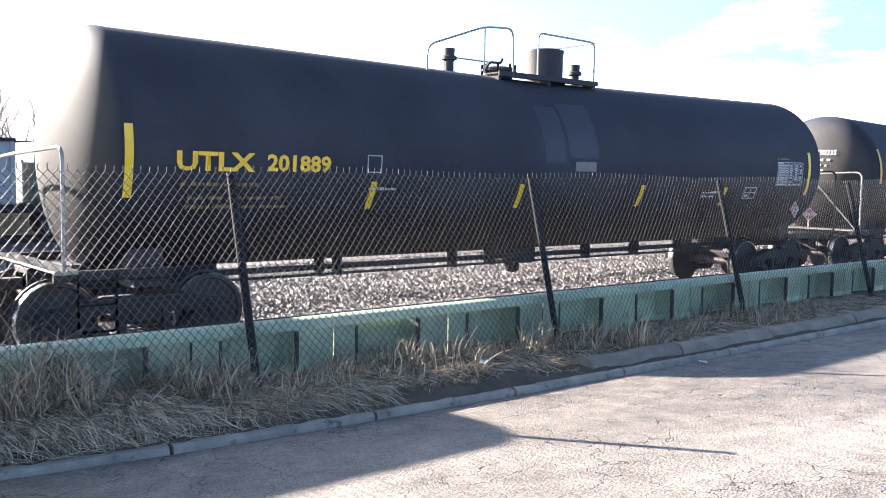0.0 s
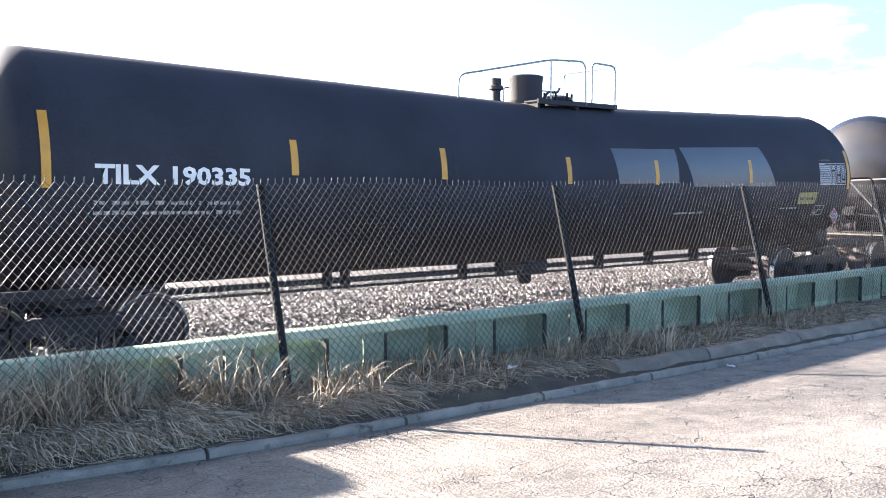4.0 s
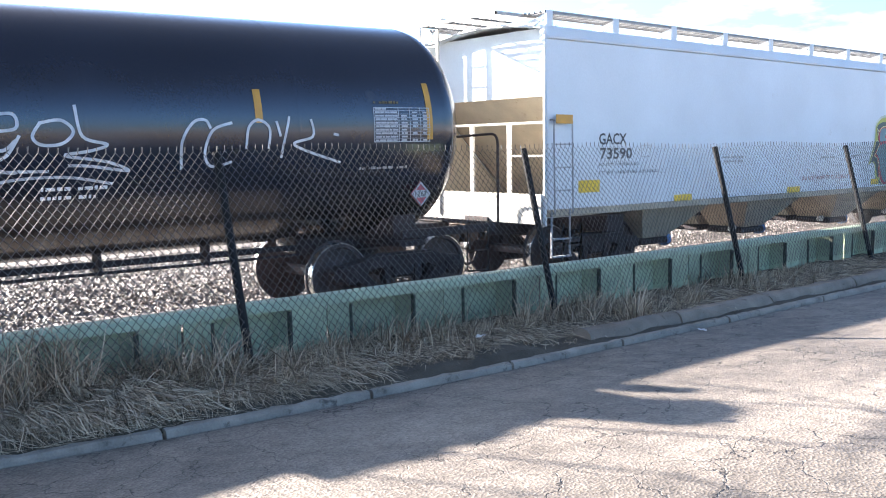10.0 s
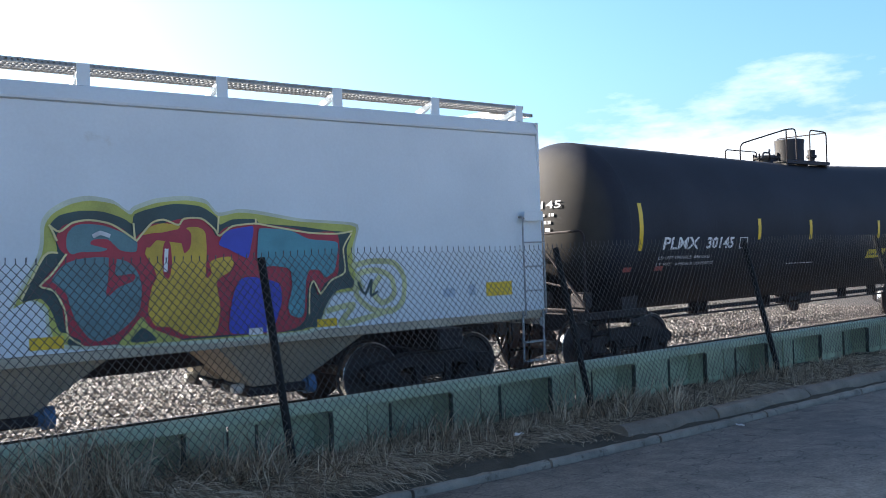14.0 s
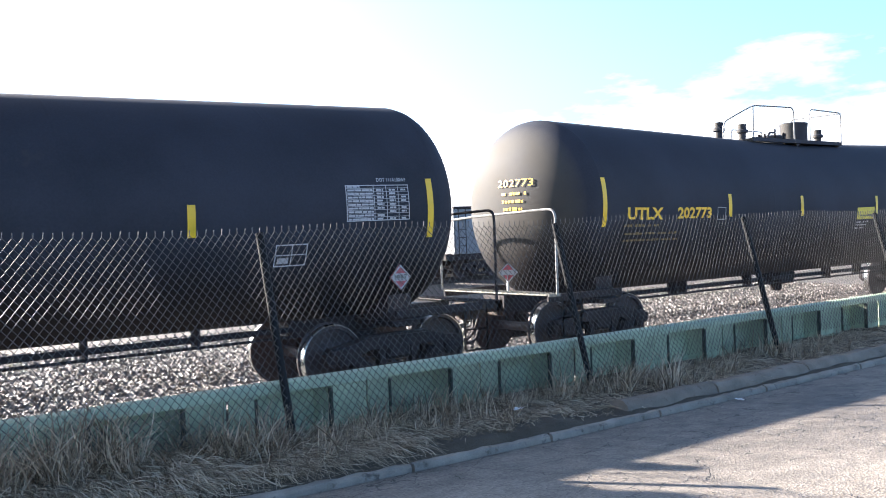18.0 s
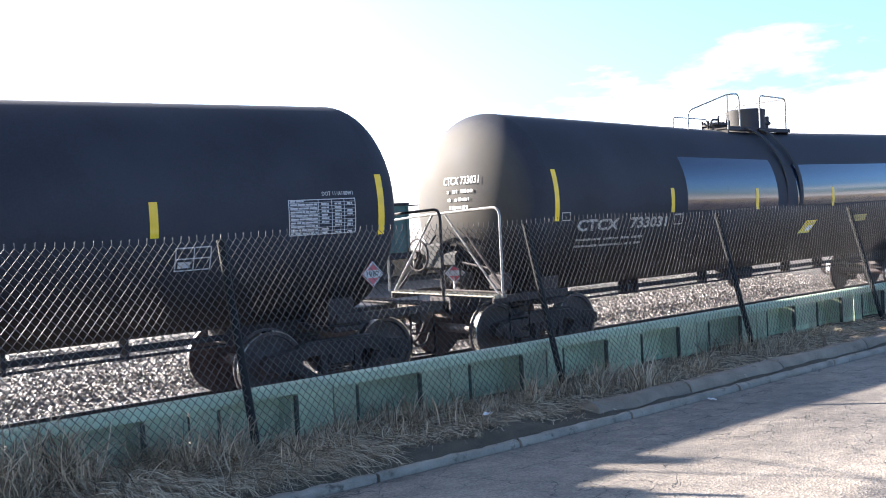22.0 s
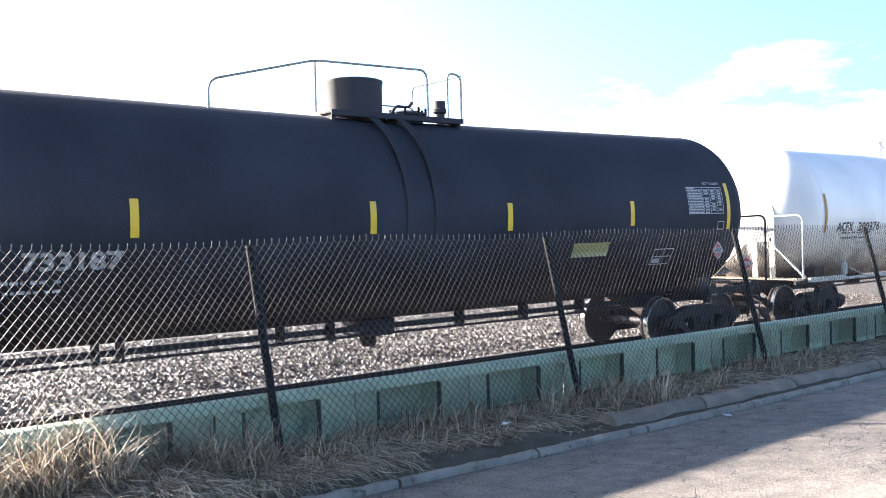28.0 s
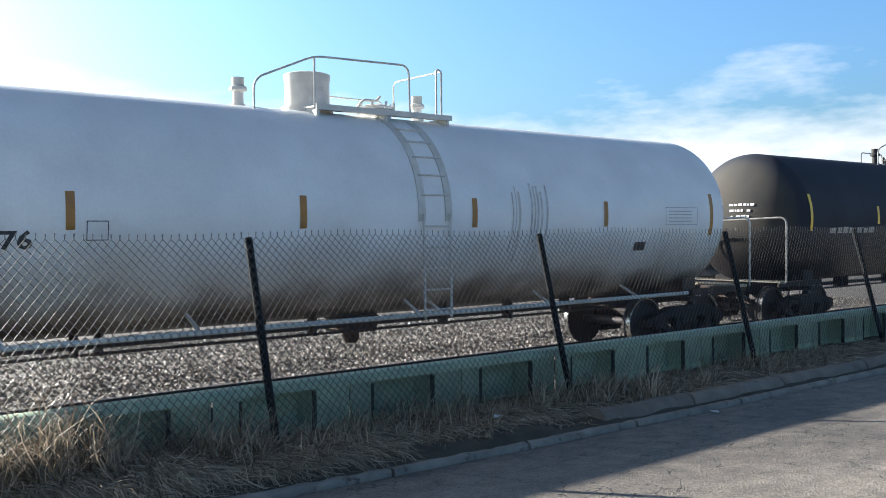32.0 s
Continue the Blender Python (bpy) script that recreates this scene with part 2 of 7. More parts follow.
PATCH_SATIN = surface("satin_black_paint", (0.032, 0.037, 0.05), 0.55, vary=0.2, scale=1.2, grain=40, bump=0.02, shine=0.26)
BLACK_PAINT = surface("black_tank_paint", (0.033, 0.037, 0.049), 0.66, vary=0.3, scale=0.8, grain=40, bump=0.03, second=(0.042, 0.042, 0.048), spots=0.02, shine=0.12)
BLUE_BLACK = surface("glossy_black_paint", (0.014, 0.018, 0.03), 0.22, vary=0.3, scale=0.7, grain=40, bump=0.02, second=(0.04, 0.04, 0.042), spots=0.0, coat=0.3)
PATCH_GREY = surface("fresh_grey_paint", (0.075, 0.085, 0.1), 0.4, vary=0.15, scale=1.2, grain=40, bump=0.02)
PATCH_GLOSS = surface("fresh_glossy_paint", (0.007, 0.013, 0.034), 0.16, vary=0.15, scale=1.2, grain=40, bump=0.0, coat=0.45)
WHITE_TANK = surface("white_tank_paint", (0.82, 0.82, 0.81), 0.38, vary=0.12, scale=0.9, grain=30, bump=0.03, second=(0.42, 0.36, 0.28), spots=-0.02)


def belly_grime_shade(m, low, high, color):
    """Oily dirt and spill along a tank's foot, ragged edge; black tanks add painted shade."""
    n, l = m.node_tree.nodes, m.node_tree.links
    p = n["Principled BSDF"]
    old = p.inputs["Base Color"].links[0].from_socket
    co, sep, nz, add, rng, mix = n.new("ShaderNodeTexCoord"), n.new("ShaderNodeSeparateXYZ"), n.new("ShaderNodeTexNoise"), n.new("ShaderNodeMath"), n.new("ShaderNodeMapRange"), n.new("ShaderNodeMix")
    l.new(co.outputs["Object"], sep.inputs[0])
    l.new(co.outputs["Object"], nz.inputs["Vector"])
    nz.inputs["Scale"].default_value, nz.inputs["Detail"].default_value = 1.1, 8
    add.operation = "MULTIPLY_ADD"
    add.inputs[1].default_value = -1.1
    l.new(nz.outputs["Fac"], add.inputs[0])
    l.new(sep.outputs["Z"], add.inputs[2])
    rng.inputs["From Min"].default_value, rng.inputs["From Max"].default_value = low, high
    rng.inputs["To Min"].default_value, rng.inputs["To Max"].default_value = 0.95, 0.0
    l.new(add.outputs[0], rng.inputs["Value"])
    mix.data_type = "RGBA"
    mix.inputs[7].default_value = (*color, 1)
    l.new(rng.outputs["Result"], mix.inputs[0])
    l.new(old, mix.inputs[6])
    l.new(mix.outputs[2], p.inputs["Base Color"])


def end_dust_sunlight(m, color, most):
    """Pale streaky, uneven tan on the domed ends: dust plus painted sun brightness."""
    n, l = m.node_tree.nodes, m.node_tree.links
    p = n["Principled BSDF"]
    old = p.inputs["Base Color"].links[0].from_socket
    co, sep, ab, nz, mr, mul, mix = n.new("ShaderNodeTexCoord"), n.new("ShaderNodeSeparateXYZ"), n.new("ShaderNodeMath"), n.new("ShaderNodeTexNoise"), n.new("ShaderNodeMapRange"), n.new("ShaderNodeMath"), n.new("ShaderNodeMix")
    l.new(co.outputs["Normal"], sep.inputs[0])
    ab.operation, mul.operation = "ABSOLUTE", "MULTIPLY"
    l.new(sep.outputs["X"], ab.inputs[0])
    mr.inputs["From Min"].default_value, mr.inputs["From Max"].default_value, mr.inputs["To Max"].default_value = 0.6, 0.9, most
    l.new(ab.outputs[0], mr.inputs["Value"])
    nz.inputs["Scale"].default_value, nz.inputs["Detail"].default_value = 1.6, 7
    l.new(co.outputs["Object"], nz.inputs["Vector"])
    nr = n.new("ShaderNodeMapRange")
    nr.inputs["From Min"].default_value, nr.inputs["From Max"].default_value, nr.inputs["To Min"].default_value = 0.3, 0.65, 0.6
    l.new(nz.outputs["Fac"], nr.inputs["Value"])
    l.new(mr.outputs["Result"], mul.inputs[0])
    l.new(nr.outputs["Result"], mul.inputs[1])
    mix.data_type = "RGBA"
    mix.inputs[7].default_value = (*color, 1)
    # the pale, dusty part is matt
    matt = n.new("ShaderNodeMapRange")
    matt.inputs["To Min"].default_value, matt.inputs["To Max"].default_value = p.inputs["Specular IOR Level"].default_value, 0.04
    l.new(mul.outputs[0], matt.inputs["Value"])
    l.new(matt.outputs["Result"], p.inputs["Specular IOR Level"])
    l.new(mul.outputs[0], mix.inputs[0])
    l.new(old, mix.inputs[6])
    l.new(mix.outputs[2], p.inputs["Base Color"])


# brightness of the sunlit heads is put into their colour along with dust
end_dust_sunlight(BLACK_PAINT, (0.09, 0.082, 0.069), 0.85)
end_dust_sunlight(BLUE_BLACK, (0.07, 0.064, 0.055), 0.6)
# black tanks: the belly's shade is put into this dark foot colour
belly_grime_shade(BLACK_PAINT, 0.95, 1.75, (0.019, 0.016, 0.016))
belly_grime_shade(BLUE_BLACK, 0.85, 1.45, (0.022, 0.018, 0.017))
belly_grime_shade(WHITE_TANK, 0.5, 1.75, (0.4, 0.32, 0.23))
belly_grime_shade(WHITE_TANK, 0.6, 1.06, (0.035, 0.026, 0.021))
HOPPER_GREY = surface("pale_grey_car_paint", (0.62, 0.67, 0.7), 0.45, vary=0.1, scale=0.7, grain=30, bump=0.03, second=(0.5, 0.5, 0.48), spots=0.0)
LADDER_GREY = surface("scuffed_grey_ladder_paint", (0.3, 0.31, 0.32), 0.5, vary=0.3, scale=6, grain=60, second=(0.12, 0.1, 0.085), spots=0.05)
HOPPER_TAN = surface("tan_dust_and_shade_paint", (0.42, 0.36, 0.27), 0.7, vary=0.2, scale=2.0, second=(0.25, 0.2, 0.14), spots=0.05)
BLACK_IRON = surface("grimy_black_steel", (0.034, 0.026, 0.026), 0.65, metal=0.0, vary=0.5, scale=4, grain=50, bump=0.2, second=(0.055, 0.042, 0.036), spots=0.07, shine=0.25)
RUST_IRON = surface("rusty_brown_steel", (0.07, 0.042, 0.028), 0.75, vary=0.5, scale=5, grain=60, bump=0.25, second=(0.03, 0.025, 0.022), spots=0.1)
WHEEL_STEEL = surface("worn_wheel_steel", (0.052, 0.037, 0.036), 0.6, metal=0.1, vary=0.4, scale=6, grain=70, bump=0.15)
TREAD_STEEL = surface("bright_tread_steel", (0.55, 0.54, 0.52), 0.28, metal=1.0, vary=0.15, scale=6, grain=80, bump=0.05)
RAIL_GREY = surface("galvanised_handrail", (0.27, 0.265, 0.255), 0.45, metal=0.4, vary=0.25, scale=8, grain=60, bump=0.05)
RAIL_WHITE = surface("worn_white_handrail", (0.6, 0.58, 0.53), 0.5, vary=0.2, scale=6, second=(0.25, 0.16, 0.1), spots=0.02)
YELLOW = surface("yellow_reflective_tape", (0.72, 0.47, 0.02), 0.4, vary=0.15, scale=5, grain=120, bump=0.05)
ORANGE = surface("faded_orange_tape", (0.55, 0.27, 0.03), 0.45, vary=0.2, scale=5, grain=120, bump=0.05)
BROWN_TAPE = surface("brown_amber_tape", (0.36, 0.17, 0.035), 0.45, vary=0.2, scale=5, grain=120, bump=0.05)
LETTER_YELLOW = surface("yellow_stencil_paint", (0.75, 0.45, 0.03), 0.5, vary=0.2, scale=9, grain=90)
LETTER_WHITE = surface("white_stencil_paint", (0.72, 0.72, 0.72), 0.5, vary=0.15, scale=9, grain=90)
LETTER_DULL = surface("weathered_stencil_paint", (0.3, 0.3, 0.29), 0.6, vary=0.35, scale=9, grain=90)
LETTER_OCHRE = surface("faded_ochre_stencil", (0.15, 0.105, 0.035), 0.6, vary=0.3, scale=9, grain=90)
LETTER_BLACK = surface("black_stencil_paint", (0.03, 0.032, 0.035), 0.5, vary=0.3, scale=9, grain=90)
LETTER_RED = surface("red_stencil_paint", (0.3, 0.06, 0.05), 0.5, vary=0.3, scale=9, grain=90)
TABLE_GREY = surface("stencil_table_paint", (0.4, 0.41, 0.43), 0.5, vary=0.15, scale=9, grain=90)
SIGN_RED = surface("faded_red_placard", (0.42, 0.075, 0.1), 0.5, vary=0.15, scale=9, grain=90)
SIGN_YELLOW = surface("yellow_label", (0.66, 0.52, 0.05), 0.5, vary=0.15, scale=9, grain=90)
SIGN_OLIVE = surface("olive_label", (0.3, 0.28, 0.1), 0.5, vary=0.2, scale=9, grain=90)
DECK = surface("weathered_deck_steel", (0.26, 0.24, 0.19), 0.6, vary=0.3, scale=6, grain=60, second=(0.09, 0.07, 0.055), spots=0.06)
CREAM = surface("rust_stained_cream_paint", (0.56, 0.47, 0.34), 0.55, vary=0.25, scale=5, second=(0.2, 0.11, 0.06), spots=0.06)
POST_BLACK = surface("black_fence_post_paint", (0.006, 0.0065, 0.007), 0.6, vary=0.3, scale=9, grain=60, bump=0.1, shine=0.2)
WIRE = surface("dark_worn_wire", (0.014, 0.014, 0.014), 0.42, metal=0.0, shine=1.0, vary=0.2, scale=9, grain=60, bump=0.0)
GREEN_WALL = surface("pale_green_pile_paint", (0.25, 0.325, 0.225), 0.55, vary=0.35, scale=4, grain=50, bump=0.15, second=(0.1, 0.125, 0.09), spots=0.06, by_object=0.16)
GREEN_CAP = surface("pale_green_cap_paint", (0.3, 0.4, 0.285), 0.5, vary=0.2, scale=5, grain=50, bump=0.1, second=(0.2, 0.26, 0.2), spots=0.03)
KERB_BROWN = surface("dirty_brown_concrete", (0.205, 0.172, 0.138), 0.9, vary=0.35, scale=5, grain=90, bump=0.5, second=(0.09, 0.07, 0.055), spots=0.08, by_object=0.1)
KERB = surface("worn_concrete", (0.26, 0.228, 0.19), 0.85, vary=0.4, scale=5, grain=90, bump=0.6, second=(0.1, 0.085, 0.07), spots=0.1, by_object=0.08)
SOIL = surface("verge_soil", (0.075, 0.063, 0.046), 0.95, vary=0.4, scale=6, grain=80, bump=0.6, depth=0.03)
CAR_GREEN = surface("dull_green_car_paint", (0.045, 0.1, 0.085), 0.6, vary=0.35, scale=1.5, grain=40, second=(0.05, 0.04, 0.03), spots=0.03)
BARK = surface("winter_bark", (0.12, 0.1, 0.085), 0.9, vary=0.3, scale=5, grain=60, bump=0.3)
SLEEPER = surface("weathered_timber", (0.07, 0.055, 0.045), 0.9, vary=0.4, scale=6, grain=70, bump=0.4)
RAIL_STEEL = surface("rusty_rail_steel", (0.03, 0.022, 0.019), 0.6, metal=0.3, vary=0.3, scale=8, grain=60, bump=0.2)

# ---- ground, road, kerb, verge, wall ----
ROAD_Z, VERGE_Z, WALL_Y, CAP_Z = 0.65, 0.74, -5.8, 1.155


def kerb_y(x):
    """The kerb bends away from the wall and then runs beside it."""
    return -6.59 - 0.38 * (1 - math.exp(-max(0.0, x - 0.73) / 2.36)) + 0.055 * max(0.0, 0.73 - x) / (1 + max(0.0, 0.73 - x))


def sheet(name, xs, ys, height, material, label, kind="structure"):
    s = Shape()
    nx, ny = len(xs), len(ys)
    s.v = [(x, y, height(x, y)) for x in xs for y in ys]
    s.f = [(i * ny + j, (i + 1) * ny + j, (i + 1) * ny + j + 1, i * ny + j + 1) for i in range(nx - 1) for j in range(ny - 1)]
    me = s.mesh(name, material, 60)
    return tagged(new(name, me), label, name, kind=kind)


def asphalt():
    m = bpy.data.materials.new("old_cracked_asphalt")
    m.use_nodes = True
    n, l = m.node_tree.nodes, m.node_tree.links
    p = n["Principled BSDF"]
    co = n.new("ShaderNodeTexCoord")

    def tex(kind, scale, **more):
        t = n.new(kind)
        t.inputs["Scale"].default_value = scale
        for k, v in more.items():
            t.inputs[k].default_value = v
        l.new(co.outputs["Object"], t.inputs["Vector"])
        return t

    big = tex("ShaderNodeTexNoise", 0.7, Detail=6)
    mid = tex("ShaderNodeTexNoise", 6.0, Detail=5)
    grit = tex("ShaderNodeTexVoronoi", 70.0)
    # crack network: cell borders with a wandering line
    warp = n.new("ShaderNodeMix")
    warp.data_type = "VECTOR"
    warp.inputs[0].default_value = 0.34
    l.new(co.outputs["Object"], warp.inputs[4])
    wn2 = tex("ShaderNodeTexNoise", 3.0, Detail=6)
    l.new(wn2.outputs["Color"], warp.inputs[5])
    crack = n.new("ShaderNodeTexVoronoi")
    crack.feature = "DISTANCE_TO_EDGE"
    crack.inputs["Scale"].default_value = 3.4
    l.new(warp.outputs[1], crack.inputs["Vector"])
    line = n.new("ShaderNodeMapRange")
    line.inputs["From Min"].default_value, line.inputs["From Max"].default_value = 0.002, 0.012
    l.new(crack.outputs["Distance"], line.inputs["Value"])
    gate = n.new("ShaderNodeMapRange")
    gate.inputs["From Min"].default_value, gate.inputs["From Max"].default_value = 0.56, 0.66
    l.new(big.outputs["Fac"], gate.inputs["Value"])
    keep = n.new("ShaderNodeMath")
    keep.operation = "MAXIMUM"
    l.new(line.outputs["Result"], keep.inputs[0])
    l.new(gate.outputs["Result"], keep.inputs[1])
    ramp = n.new("ShaderNodeValToRGB")
    e = ramp.color_ramp.elements
    e[0].position, e[0].color = 0.34, (0.06, 0.054, 0.047, 1)
    e[1].position, e[1].color = 0.75, (0.265, 0.232, 0.192, 1)
    mixn = n.new("ShaderNodeMath")
    mixn.operation = "MULTIPLY_ADD"
    mixn.inputs[1].default_value = 0.45
    l.new(mid.outputs["Fac"], mixn.inputs[0])
    half = n.new("ShaderNodeMath")
    half.operation = "MULTIPLY"
    half.inputs[1].default_value = 0.6
    l.new(big.outputs["Fac"], half.inputs[0])
    l.new(half.outputs[0], mixn.inputs[2])
    l.new(mixn.outputs[0], ramp.inputs["Fac"])
    stone = n.new("ShaderNodeMix")
    stone.data_type, stone.blend_type = "RGBA", "MULTIPLY"
    stone.inputs[0].default_value = 0.8
    grey = n.new("ShaderNodeMapRange")
    grey.inputs["To Min"].default_value, grey.inputs["To Max"].default_value = 0.55, 1.45
    l.new(grit.outputs["Color"], grey.inputs["Value"])
    l.new(ramp.outputs["Color"], stone.inputs[6])
    l.new(grey.outputs["Result"], stone.inputs[7])
    dark = n.new("ShaderNodeMix")
    dark.data_type = "RGBA"
    dark.inputs[6].default_value = (0.028, 0.026, 0.024, 1)
    l.new(keep.outputs[0], dark.inputs[0])
    l.new(stone.outputs[2], dark.inputs[7])
    l.new(dark.outputs[2], p.inputs["Base Color"])
    p.inputs["Roughness"].default_value = 0.58
    b = n.new("ShaderNodeBump")
    b.inputs["Strength"].default_value, b.inputs["Distance"].default_value = 0.6, 0.012
    hsum = n.new("ShaderNodeMath")
    hsum.operation = "MULTIPLY_ADD"
    hsum.inputs[1].default_value = 0.5
    l.new(grit.outputs["Distance"], hsum.inputs[0])
    l.new(keep.outputs[0], hsum.inputs[2])
    l.new(hsum.outputs[0], b.inputs["Height"])
    l.new(b.outputs["Normal"], p.inputs["Normal"])
    return m


def gravel_material(name, low, high, scale):
    m = bpy.data.materials.new(name)
    m.use_nodes = True
    n, l = m.node_tree.nodes, m.node_tree.links
    p = n["Principled BSDF"]
    co = n.new("ShaderNodeTexCoord")
    v = n.new("ShaderNodeTexVoronoi")
    v.inputs["Scale"].default_value = scale
    l.new(co.outputs["Object"], v.inputs["Vector"])
    r = n.new("ShaderNodeValToRGB")
    r.color_ramp.elements[0].color, r.color_ramp.elements[1].color = (*low, 1), (*high, 1)
    sep = n.new("ShaderNodeSeparateColor")
    l.new(v.outputs["Color"], sep.inputs["Color"])
    l.new(sep.outputs["Red"], r.inputs["Fac"])
    big = n.new("ShaderNodeTexNoise")
    big.inputs["Scale"].default_value = 1.5
    l.new(co.outputs["Object"], big.inputs["Vector"])
    mr = n.new("ShaderNodeMapRange")
    mr.inputs["To Min"].default_value, mr.inputs["To Max"].default_value = 0.65, 1.3
    l.new(big.outputs["Fac"], mr.inputs["Value"])
    mul = n.new("ShaderNodeMix")
    mul.data_type, mul.blend_type = "RGBA", "MULTIPLY"
    mul.inputs[0].default_value = 1.0
    l.new(r.outputs["Color"], mul.inputs[6])
    l.new(mr.outputs["Result"], mul.inputs[7])
    l.new(mul.outputs[2], p.inputs["Base Color"])
    p.inputs["Roughness"].default_value = 0.7
    b = n.new("ShaderNodeBump")
    b.inputs["Strength"].default_value, b.inputs["Distance"].default_value = 1.0, 0.04
    b.invert = True
    l.new(v.outputs["Distance"], b.inputs["Height"])
    l.new(b.outputs["Normal"], p.inputs["Normal"])
    return m


def stone_material():
    m = bpy.data.materials.new("crushed_ballast_stone")
    m.use_nodes = True
    n, l = m.node_tree.nodes, m.node_tree.links
    p = n["Principled BSDF"]
    g = n.new("ShaderNodeNewGeometry")
    r = n.new("ShaderNodeValToRGB")
    e = r.color_ramp.elements
    e[0].color, e[1].color = (0.06, 0.052, 0.047, 1), (0.38, 0.35, 0.32, 1)
    e.new(0.5).color = (0.13, 0.108, 0.094, 1)
    l.new(g.outputs["Random Per Island"], r.inputs["Fac"])
    l.new(r.outputs["Color"], p.inputs["Base Color"])
    p.inputs["Roughness"].default_value = 0.6
    return m


ASPHALT = asphalt()
BALLAST = gravel_material("ballast_bed", (0.045, 0.04, 0.036), (0.17, 0.15, 0.133), 22)
STONE = stone_material()

# one ground sheet under everything, out to the horizon
def ground_height(x, y):
    if y < -17.5:
        return ROAD_Z + 0.13
    return ROAD_Z - 0.3 if y < WALL_Y else -0.32

far = [-2500, -600, -150, -60, -30, -15, -5, 5, 15, 30, 60, 120, 300, 800, 2500]
sheet("ground", far, [-2500, -500, -120, -40, -18, -17, -9, -6.12, -6.05, -3, 0, 4, 8, 14, 25, 60, 150, 500, 2500], ground_height,
      gravel_material("dry_yard_ground", (0.2, 0.155, 0.105), (0.42, 0.335, 0.225), 9), "dry tan yard ground reaching to the horizon")

xs_road = [-60, -30, -14, -8] + [-5 + 0.5 * i for i in range(61)] + [28, 34, 42, 60, 90]


def strip(name, xs, y_of, z_of, material, label, kind="structure"):
    """A sheet along the kerb: for every x, rows of y and z."""
    s = Shape()
    ny = len(y_of(0.0))
    for x in xs:
        for j, y in enumerate(y_of(x)):
            s.v.append((x, y, z_of(x, y, j)))
    s.f = [(i * ny + j, (i + 1) * ny + j, (i + 1) * ny + j + 1, i * ny + j + 1) for i in range(len(xs) - 1) for j in range(ny - 1)]
    return tagged(new(name, s.mesh(name, material, 60)), label, name, kind=kind)


strip("road", xs_road, lambda x: [-18.5, -16, -13, -11, -10, -9.6, -9.2, -8.6, -8.2, -7.8, -7.5, -7.25, kerb_y(x) - 0.02],
      lambda x, y, j: ROAD_Z - 0.004 + 0.08 * max(0.0, min(2.2, -7.0 - y)) + 0.01 * noise.noise(Vector((x * 0.7, y * 0.7, 3.0))), ASPHALT, "old pale asphalt road with cracks, partly in shade")

def bank_z(x):
    """Height of the crumbling soil edge at the kerb, before the second row of stones begins."""
    return 0.725 if x < 5 else 0.69


# verge: soil rising from the kerb to the wall
strip("verge", [-30, -14, -6] + [-4 + 0.15 * i for i in range(214)] + [34, 60],
      lambda x: [kerb_y(x) + 0.05, kerb_y(x) + 0.13 + 0.04 * noise.noise(Vector((x * 4, 0, 6)))] + [kerb_y(x) + 0.31 + (WALL_Y + 0.1 - kerb_y(x) - 0.31) * k / 7 for k in range(8)],
      lambda x, y, j: (0.66 if j == 0 else bank_z(x) if j == 1 else bank_z(x) + 0.01 + (VERGE_Z - bank_z(x)) * ((j - 2) / 7) ** 0.8) + 0.03 * noise.noise(Vector((x * 3, y * 3, 0))) * (0.3 if j in (0, 9) else 1),
      SOIL, "brown soil verge with matted dead grass")

# ballast between and beyond the rails
def ballast_height(x, y):
    base = -0.17 + 0.03 * noise.noise(Vector((x * 1.3, y * 1.3, 5)))
    if y < -1.4:
        base -= 0.1 * min(1.0, (-1.4 - y) / 2)
    if 1.6 < y < 3.2:
        base -= 0.12 * math.sin((y - 1.6) / 1.6 * math.pi)
    return base

sheet("ballast", [-30, -15, -6] + [-4 + 0.5 * i for i in range(90)] + [46, 56, 75, 110], [-5.9, -4.5, -3, -2, -1.2, -0.5, 0, 0.5, 1.0, 1.4, 1.8, 2.2, 2.6, 3.0, 3.6, 4.4, 5.4, 7, 9, 12, 15, 18, 21, 24], ballast_height, BALLAST, "grey and brown crushed stone ballast bed")


